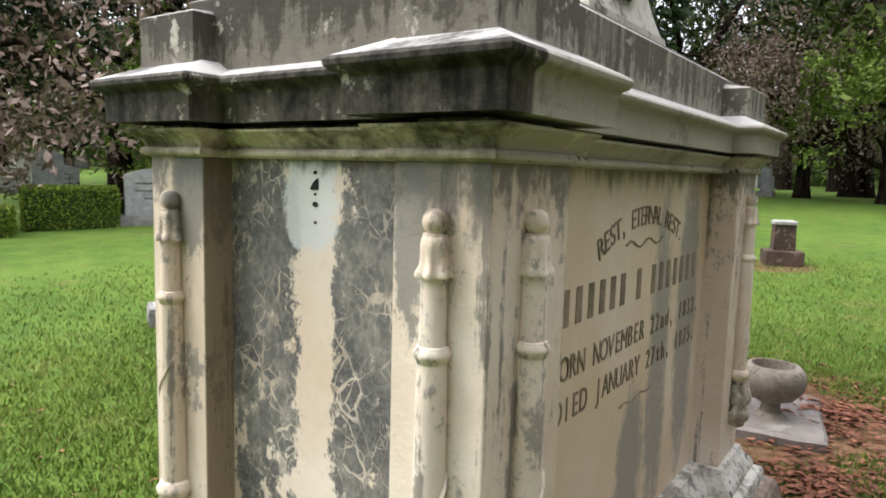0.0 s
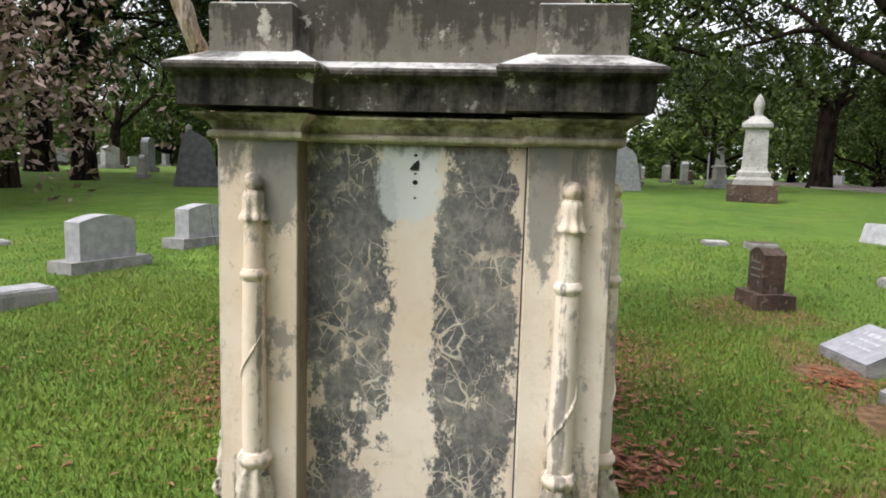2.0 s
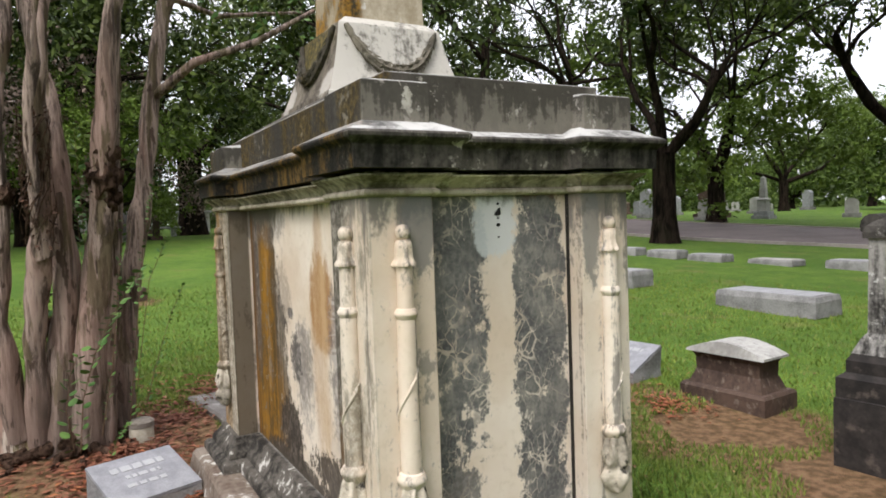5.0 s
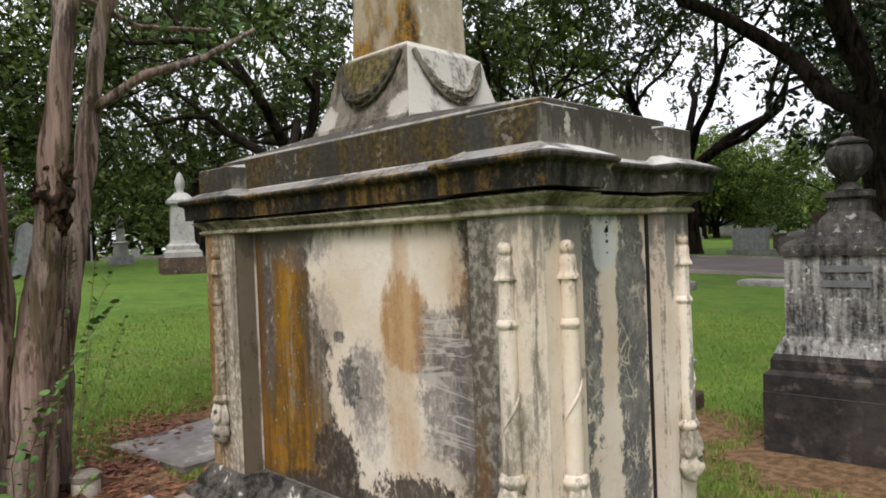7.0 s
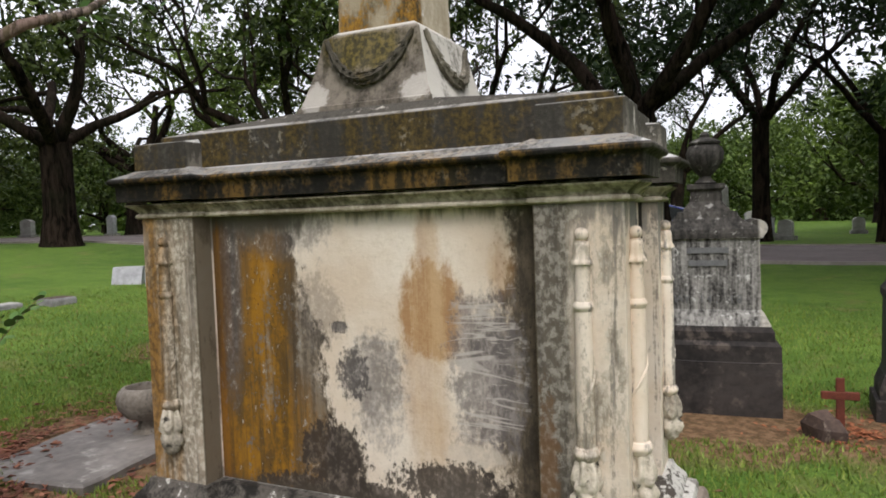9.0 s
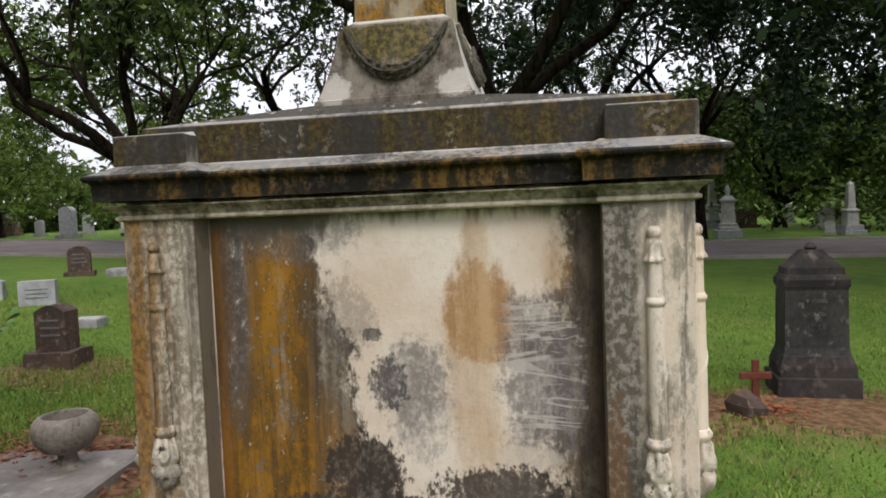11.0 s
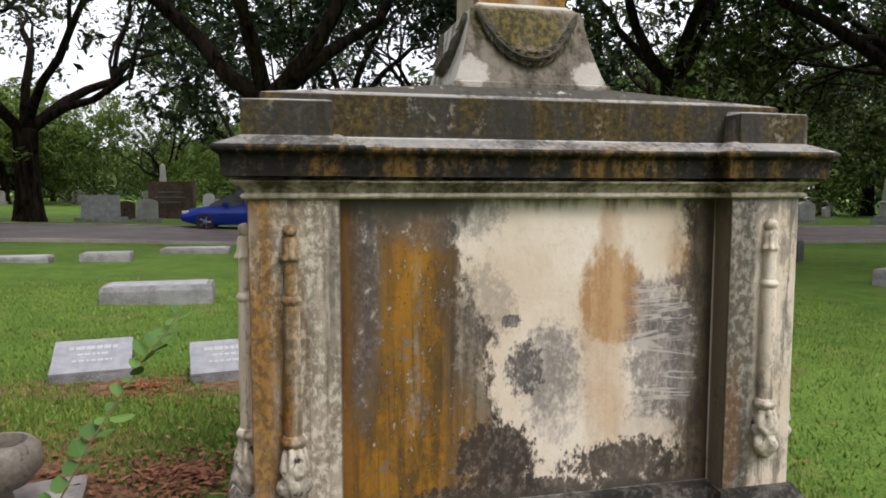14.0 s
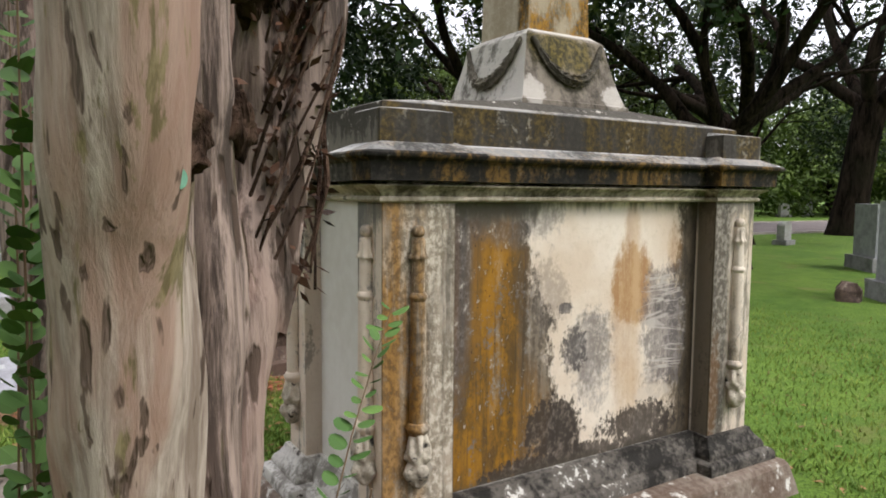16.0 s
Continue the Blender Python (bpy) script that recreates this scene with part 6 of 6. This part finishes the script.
for j, (w, h, m, top) in enumerate(((0.8, 0.8, M_WHITE, "serp"), (0.6, 1.0, M_GRANITE, "arch"), (1.1, 0.7, M_GRANITE, "flat"), (0.5, 0.6, M_WHITE, "arch"), (1.0, 0.9, M_BROWN, "serp"))):
    proto.append(headstone(26 + 2.0 * j, 8.5 - 4.0 * j, -90, w, h, 0.25, m, (w * 1.35, 0.45, 0.18), top, "distant weathered headstone across the lane", "far headstones", seed=20 + j, face=False))
for j in range(230):
    a, d = radians(rnd.uniform(-75, 190)), rnd.uniform(20, 62)
    x, y = d * math.cos(a), 3 + d * math.sin(a)
    if (10 < x < 23.5 and -60 < y < 60) or d * (0.5 + rnd.random()) < 22:
        continue
    copy_thing(proto[rnd.randrange(5)], pose(x, y, ground_z(x, y) - 0.02, 0, 0, -90 + rnd.gauss(0, 12)) @ Matrix.Scale(rnd.uniform(0.7, 1.35), 4))
for x, y, s in ((24.5, -9.0, 1.0), (27, -12, 1.1), (30, 2, 1.2), (27, 20, 1.0), (33, 9, 1.3), (-14, 26, 1.0), (8, 30, 1.0), (22, -24, 1.1), (35, -6, 1.3), (-20, 22, 0.9)):
    obelisk(x, y, 10, s, M_WHITE, M_GRANITE, "white marble obelisk far across the lawn")
tiered_monument(24.5, -4.6, -90, 0.7, M_WHITE, M_GRANITE, "pale tiered monument across the lane")
headstone(30.5, 8.2, -95, 2.0, 1.5, 0.7, M_BROWN, (2.5, 1.1, 0.25), "flat", "large brown granite family stone across the lane", seed=40)


# ---- the crape myrtle beside the tomb ----
def myrtle_bark():
    s = Shader("crape_myrtle_bark")
    strip = s.noise(22, 8, (1, 1, 0.07), (0, 0, 0), 0.72, 0.15)
    patch = s.noise(11, 5, (1, 1, 0.17), (3, 3, 0), 0.6, 0.25)
    flake = s.noise(21, 3, (1, 1, 0.24), (1, 7, 2), 0.5, 0.2)
    col = s.mix(s.step(strip, 0.41, 0.58), (0.060, 0.043, 0.034), (0.34, 0.255, 0.210))
    col = s.mix(s.calc("MULTIPLY", s.step(s.noise(3, 4, (1, 1, 0.3), (8, 2, 2)), 0.48, 0.62), 0.6), col, (0.30, 0.19, 0.15))
    col = s.mix(s.calc("MULTIPLY", s.step(patch, 0.54, 0.58), 0.72), col, s.mix(s.step(strip, 0.4, 0.6), (0.065, 0.048, 0.022), (0.12, 0.098, 0.045)))
    col = s.mix(s.calc("MULTIPLY", s.step(flake, 0.61, 0.645), 0.9), col, (0.07, 0.045, 0.032))
    low = s.step(s.calc("ADD", s.axis(2), s.calc("MULTIPLY", strip, 0.9)), 0.7, 1.3, 0.6, 0.0)
    col = s.mix(low, col, (0.11, 0.08, 0.062))
    relief = s.calc("ADD", strip, s.calc("SUBTRACT", s.step(patch, 0.53, 0.59, 0.5, 0.0), s.step(flake, 0.6, 0.65, 0.0, 0.5)))
    return s.done(col, 0.75, relief, 0.9, 0.012, 0.2)


def smooth_bark():
    """Bark that has shed its strips: pale, flowing streaks of cream, pink and olive, with short dark slits."""
    s = Shader("crape_myrtle_smooth_bark")
    flow, olive = s.noise(34, 8, (1, 1, 0.09), (0, 0, 0), 0.7, 0.4), s.noise(13, 6, (1, 1, 0.22), (5, 3, 0), 0.65, 0.5)
    rose, slit = s.noise(7, 4, (1, 1, 0.12), (9, 1, 4), 0.55, 0.4), s.noise(42, 3, (1, 1, 0.18), (1, 7, 2), 0.5, 0.3)
    fine = s.noise(70, 5, (1, 1, 0.3))
    col = s.mix(s.step(flow, 0.36, 0.64), (0.20, 0.150, 0.115), (0.46, 0.385, 0.315))
    col = s.mix(s.calc("MULTIPLY", s.step(rose, 0.47, 0.60), 0.75), col, (0.31, 0.185, 0.135))
    col = s.mix(s.calc("MULTIPLY", s.step(olive, 0.53, 0.575), 0.8), col, s.mix(s.step(fine, 0.4, 0.6), (0.10, 0.085, 0.030), (0.21, 0.175, 0.075)))
    col = s.mix(s.calc("MULTIPLY", s.step(slit, 0.60, 0.635), 0.85), col, (0.075, 0.048, 0.034))
    col = s.mix(s.calc("MULTIPLY", s.step(fine, 0.5, 0.7), 0.25), col, (0.20, 0.15, 0.11))
    relief = s.calc("ADD", s.calc("MULTIPLY", flow, 0.8), s.calc("SUBTRACT", s.calc("MULTIPLY", fine, 0.3), s.step(slit, 0.64, 0.70, 0.0, 0.6)))
    return s.done(col, 0.7, relief, 0.7, 0.01, 0.2)


M_MYRTLE = myrtle_bark()
M_SMOOTH = smooth_bark()
M_KNOT = bark("myrtle_knot", (0.016, 0.010, 0.007), (0.125, 0.078, 0.054), 22, (1, 1, 0.5))
M_SPRIG = leaf_material("young_myrtle_leaf", (0.055, 0.115, 0.030), (0.125, 0.22, 0.055))
myrtle = thing("crape_myrtle", -2.35, 3.95, 0, 0, "multi-stemmed crape myrtle with peeling pinkish-grey bark", "tree")
STEMS = [
    ([(-2.60, 4.02, -0.1), (-2.63, 4.02, 0.15), (-2.70, 4.05, 0.65), (-2.79, 4.07, 1.25), (-2.91, 4.08, 1.75), (-3.11, 4.09, 2.25), (-3.29, 4.07, 2.75), (-3.55, 4.2, 3.6), (-3.7, 4.3, 4.4)], 0.116),
    ([(-2.69, 4.05, 0.55), (-2.72, 4.045, 0.9), (-2.735, 4.03, 1.20), (-2.70, 4.02, 1.5), (-2.75, 4.03, 1.9), (-2.83, 4.04, 2.3), (-2.92, 4.06, 2.75), (-3.0, 4.2, 3.6), (-2.9, 4.3, 4.3)], 0.065),
    ([(-2.50, 3.99, -0.1), (-2.50, 3.96, 0.2), (-2.50, 3.90, 0.8), (-2.45, 3.83, 1.25), (-2.40, 3.79, 1.55), (-2.40, 3.76, 1.85), (-2.41, 3.73, 2.2), (-2.37, 3.72, 2.6), (-2.3, 3.8, 3.0), (-2.3, 4.1, 3.7), (-2.2, 4.3, 4.4)], 0.076),
    ([(-2.42, 3.80, 1.30), (-2.43, 3.73, 1.60), (-2.45, 3.675, 1.85), (-2.45, 3.63, 2.1), (-2.40, 3.56, 2.6), (-2.3, 3.5, 3.4)], 0.048),
    ([(-2.30, 3.93, -0.1), (-2.25, 3.92, 0.15), (-2.18, 3.89, 0.9), (-2.11, 3.85, 1.4), (-2.07, 3.78, 1.84), (-2.05, 3.73, 2.25), (-1.99, 3.70, 2.7), (-1.85, 3.65, 3.5), (-1.8, 3.6, 4.3)], 0.105),
    ([(-2.10, 4.08, -0.1), (-2.06, 4.09, 0.15), (-1.96, 4.12, 1.0), (-1.83, 4.15, 1.7), (-1.76, 4.16, 2.25), (-1.68, 4.17, 2.75), (-1.45, 4.2, 3.5), (-1.3, 4.3, 4.2)], 0.085),
    ([(-2.40, 3.95, -0.1), (-2.38, 3.95, 0.4), (-2.32, 3.95, 1.2), (-2.34, 3.97, 2.0), (-2.42, 4.1, 2.8), (-2.6, 4.4, 3.8)], 0.095),
    ([(-2.62, 3.98, 0.20), (-2.68, 3.945, 0.9), (-2.62, 3.92, 1.6), (-2.63, 3.92, 2.1), (-2.55, 4.0, 2.8), (-2.6, 4.2, 3.6)], 0.062),
    ([(-2.18, 3.92, -0.1), (-2.14, 3.9, 0.3), (-2.10, 3.9, 0.9), (-2.02, 3.92, 1.5), (-2.0, 3.95, 2.2), (-1.95, 4.0, 3.0)], 0.062),
]
O = Vector((-2.35, 3.95, ground_z(-2.35, 3.95)))
rnd = random.Random(9)
tops = []
for pts, r in STEMS:
    P = [Vector(p) - Vector((O.x, O.y, 0)) for p in pts]
    fine = []
    for a, b in zip(P, P[1:]):
        for k in range(9):
            q = a.lerp(b, k / 9)
            fine.append(q + 0.016 * noise.noise_vector(q * 4))
    fine.append(P[-1])
    n = len(fine)
    bm = bmesh.new()
    rr = [r * (1.35 - 0.35 * min(1, 6 * k / n)) * (1 - 0.62 * k / n) * (1 + 0.09 * noise.noise(Vector((k * 0.35, r * 90, 0)))) for k in range(n)]
    tube(bm, fine, rr, 26)
    for v in bm.verts:
        q = v.co.copy()
        v.co += 0.021 * noise.noise_vector(Vector((q.x * 16, q.y * 16, q.z * 2.2))) + 0.006 * noise.noise_vector(q * 22)
    smooth(part("stem", bm, M_SMOOTH if r > 0.115 and r < 0.117 else M_MYRTLE, myrtle), 60)
    tops.append((P[-1], (P[-1] - P[-2]).normalized(), rr[-1]))
for px, py, pz, r in ((-2.44, 3.79, 1.95, 0.075), (-2.08, 3.79, 1.75, 0.115), (-2.07, 3.81, 1.62, 0.09), (-2.60, 3.90, 1.66, 0.062), (-2.83, 4.03, 1.62, 0.07), (-3.1, 4.07, 2.2, 0.06), (-2.4, 4.0, 0.85, 0.06), (-2.06, 3.77, 1.9, 0.085)):
    bm = bmesh.new()
    bmesh.ops.create_icosphere(bm, subdivisions=4, radius=r)
    for v in bm.verts:
        d = v.co.normalized()
        v.co *= 0.8 + 0.45 * noise.noise(d * 2.6 + Vector((px * 9, py, pz))) + 0.16 * noise.noise(d * 7)
        v.co.z *= 1.35
        v.co += Vector((px - O.x, py - O.y, pz))
    smooth(part("knot", bm, M_KNOT, myrtle, "dark gnarled pruning knot"), 80)
g = np.random.default_rng(8)
c = np.repeat(np.array([(0.27, -0.13, 1.62), (0.28, -0.13, 1.85), (0.29, -0.13, 2.08), (-0.08, -0.20, 1.50), (-0.08, -0.21, 1.60), (-0.09, -0.22, 1.70), (-0.09, -0.23, 1.80), (-0.09, -0.24, 1.92), (-0.09, -0.25, 2.05)]), 170, 0)
c = c + g.normal(0, 1, c.shape) * [0.032, 0.032, 0.07]
ob = tagged(new("dead_leaf_mass", leaf_mesh("dead_leaf_mass", c, 0.017, leaf_material("dead_vine_leaf", (0.022, 0.012, 0.008), (0.11, 0.055, 0.032)), 8)), "dry brown leaves and dead vine caught on the stems", kind="stuff")
ob.parent = myrtle
# dead creepers wound round the middle stem
for j in range(16):
    bm, a0 = bmesh.new(), j * 1.9
    tube(bm, [(-0.085 + 0.075 * math.cos(a0 + 0.5 * k) + 0.012 * rnd.gauss(0, 1), -0.195 - 0.012 * k + 0.07 * math.sin(a0 + 0.5 * k), 1.36 + 0.10 * k + 0.02 * j % 0.09) for k in range(8)], [0.0022 + 0.002 * rnd.random() for k in range(8)], 6)
    smooth(part("dead_creeper", bm, M_KNOT, myrtle))
# roots
for j in range(11):
    a = j * 0.571 + 0.3
    c, s = math.cos(a), math.sin(a)
    l = rnd.uniform(0.35, 0.6)
    bm = bmesh.new()
    tube(bm, [(c * l * k / 6 + 0.03 * rnd.gauss(0, 1), s * l * k / 6 * 0.8 + 0.03 * rnd.gauss(0, 1), 0.10 - 0.018 * k + ground_z(0, 3.95 + s * l * k / 6)) for k in range(7)], [0.05 - 0.006 * k for k in range(7)], 8)
    smooth(part("root", bm, M_KNOT, myrtle))
# high branches and crown
w = Wood(3)
for p, d, r in tops:
    for _ in range(2):
        w.grow(p - Vector((0, 0, 0.05)), (d + Vector((rnd.gauss(0, 0.5), rnd.gauss(0, 0.5), 0.1))).normalized(), max(r, 0.02), 0.9, 2, 4, 0.0, 0.4)
ob = new("upper_wood", w.mesh("upper_wood", M_MYRTLE))
ob.parent = myrtle
w2 = Wood(4)
w2.limb([Vector((0.60, 0.20, 2.30)), Vector((0.85, 0.0, 2.52)), Vector((1.3, 0.1, 2.72)), Vector((1.8, 0.3, 3.05))], [0.035, 0.03, 0.024, 0.014], 8)
ob = new("branch", w2.mesh("branch", M_MYRTLE))
ob.parent = myrtle
w2 = Wood(5)
w2.limb([Vector((-0.05, 0.3, 2.9)), Vector((0.5, 0.6, 3.2)), Vector((1.2, 0.9, 3.1)), Vector((2.0, 1.2, 3.3))], [0.035, 0.028, 0.022, 0.012], 8)
w.tips += [Vector((1.8, 0.3, 3.05)), Vector((2.0, 1.2, 3.3)), Vector((1.3, 0.1, 2.9))]
ob = new("branch", w2.mesh("branch", M_MYRTLE))
ob.parent = myrtle
g = np.random.default_rng(4)
c = np.repeat(np.array([p[:] for p in w.tips]), 60, 0)
c = c + g.normal(0, 0.28, c.shape)
c = c[c[:, 2] > 2.75]
ob = new("crown", leaf_mesh("crown", c, 0.035, M_SPRIG, 4))
ob.parent = myrtle
c = np.repeat(np.array([p[:] for p in w.tips[::5]]), 25, 0)
c = c + g.normal(0, 0.07, c.shape)
ob = tagged(new("blossom", leaf_mesh("blossom", c[c[:, 2] > 2.9], 0.02, leaf_material("pink_blossom", (0.45, 0.03, 0.10), (0.65, 0.10, 0.20)), 4)), "pink crape myrtle blossom")
ob.parent = myrtle
# oval tree tag
bm = bmesh.new()
e = Vector((-3.708, 4.170, 1.552))
n = (e - Vector((-2.85, 4.03, 1.56))).normalized()
a = Vector((0, 0, 1)).cross(n).normalized()
b = n.cross(a)
cen = Vector((-2.905, 4.020, 1.565)) - Vector((O.x, O.y, 0))
loft(bm, [[cen + n * k + 0.0085 * math.cos(t) * a + 0.0115 * math.sin(t) * b for t in [2 * math.pi * i / 20 for i in range(20)]] for k in (0.010, 0.036)])
tag = part("tree_tag", bm, simple("tag_green_metal", (0.12, 0.30, 0.20), (0.20, 0.40, 0.28), 60, 0.4), myrtle, "small oval green metal tree tag")


def sprig(pts, leaves, size, seed, dense=False):
    """A leafy young shoot: a thin stalk with paired round leaves."""
    rnd = random.Random(seed)
    P = [Vector(p) for p in pts]
    x, y = P[0].x, P[0].y
    t = thing("myrtle_shoot", x, y, 0, 0, "thin leafy young shoot with round green leaves", "shoot", "young shoots")
    o = Vector((x, y, 0))
    bm = bmesh.new()
    tube(bm, [p - o for p in P], [0.0035 - 0.0022 * k / (len(P) - 1) for k in range(len(P))], 6)
    part("stalk", bm, simple("shoot_stalk", (0.12, 0.07, 0.04), (0.16, 0.11, 0.06), 20), t)
    bm = bmesh.new()
    for k in range(leaves):
        u = (k + 0.5) / leaves * (len(P) - 1)
        i = min(int(u), len(P) - 2)
        base = P[i].lerp(P[i + 1], u - i) - o
        d = (P[i + 1] - P[i]).normalized()
        a = rnd.uniform(0, 6.283) if dense else (k % 2) * math.pi + rnd.gauss(0, 0.5)
        s1 = d.cross(Vector((0, 0, 1))).normalized() if abs(d.z) < 0.98 else Vector((1, 0, 0))
        out = (s1 * math.cos(a) + d.cross(s1) * math.sin(a) * 0.6 + Vector((0, 0, rnd.uniform(-0.1, 0.4))) + d * 0.4).normalized()
        across = out.cross(Vector((rnd.gauss(0, 0.3), rnd.gauss(0, 0.3), 1))).normalized()
        nrm = out.cross(across)
        l = size * rnd.uniform(0.6, 1.15)
        ring = [base + out * (l * (0.12 + 0.44 * (1 - math.cos(q)))) + across * (0.36 * l * math.sin(q)) + nrm * (0.06 * l * abs(math.sin(q))) for q in [2 * math.pi * i / 10 for i in range(10)]]
        c = bm.verts.new(base + out * (l * 0.55))
        vs = [bm.verts.new(p) for p in ring]
        for i in range(10):
            bm.faces.new((c, vs[i], vs[(i + 1) % 10]))
    part("leaves", bm, M_SPRIG, t)
    return t


sprig([(-2.30, 3.72, 0.12), (-2.27, 3.68, 0.45), (-2.20, 3.56, 0.72), (-2.12, 3.46, 0.92), (-2.04, 3.36, 1.08), (-1.96, 3.26, 1.215)], 52, 0.062, 1)
sprig([(-2.33, 3.75, 0.12), (-2.36, 3.66, 0.4), (-2.33, 3.56, 0.62), (-2.27, 3.48, 0.78)], 20, 0.062, 2)
sprig([(-2.0, 3.95, 0.1), (-1.93, 3.93, 0.6), (-1.85, 3.95, 1.1), (-1.74, 3.93, 1.35)], 34, 0.04, 3, True)
sprig([(-1.95, 4.0, 0.1), (-1.84, 4.02, 0.5), (-1.72, 4.05, 0.85), (-1.62, 4.08, 1.05)], 26, 0.04, 4, True)
sprig([(-2.72, 3.98, 0.1), (-2.80, 3.90, 0.5), (-2.88, 3.82, 0.9), (-2.90, 3.78, 1.15)], 12, 0.04, 5)
sprig([(-2.12, 4.25, 0.12), (-2.15, 4.28, 0.7), (-2.22, 4.30, 1.3), (-2.24, 4.33, 1.8)], 60, 0.045, 6, True)
sprig([(-2.47, 4.17, 0.12), (-2.45, 4.165, 0.7), (-2.44, 4.17, 1.3), (-2.43, 4.165, 1.75), (-2.41, 4.16, 2.15)], 95, 0.055, 7, True)
sprig([(-2.36, 4.16, 0.12), (-2.35, 4.155, 0.7), (-2.35, 4.165, 1.25), (-2.33, 4.15, 1.7)], 70, 0.055, 11, True)
sprig([(-2.20, 4.2, 0.12), (-2.21, 4.20, 0.8), (-2.20, 4.18, 1.4), (-2.22, 4.175, 2.1)], 75, 0.055, 12, True)
sprig([(-2.18, 3.84, 0.15), (-2.10, 3.80, 0.6), (-2.04, 3.80, 1.1), (-1.99, 3.80, 1.5)], 40, 0.035, 8, True)
sprig([(-2.02, 3.9, 0.15), (-1.95, 3.83, 0.8), (-1.88, 3.8, 1.4), (-1.8, 3.78, 1.75)], 46, 0.035, 9, True)
sprig([(-2.15, 3.6, 0.1), (-2.1, 3.5, 0.25), (-2.05, 3.42, 0.33)], 18, 0.035, 10, True)
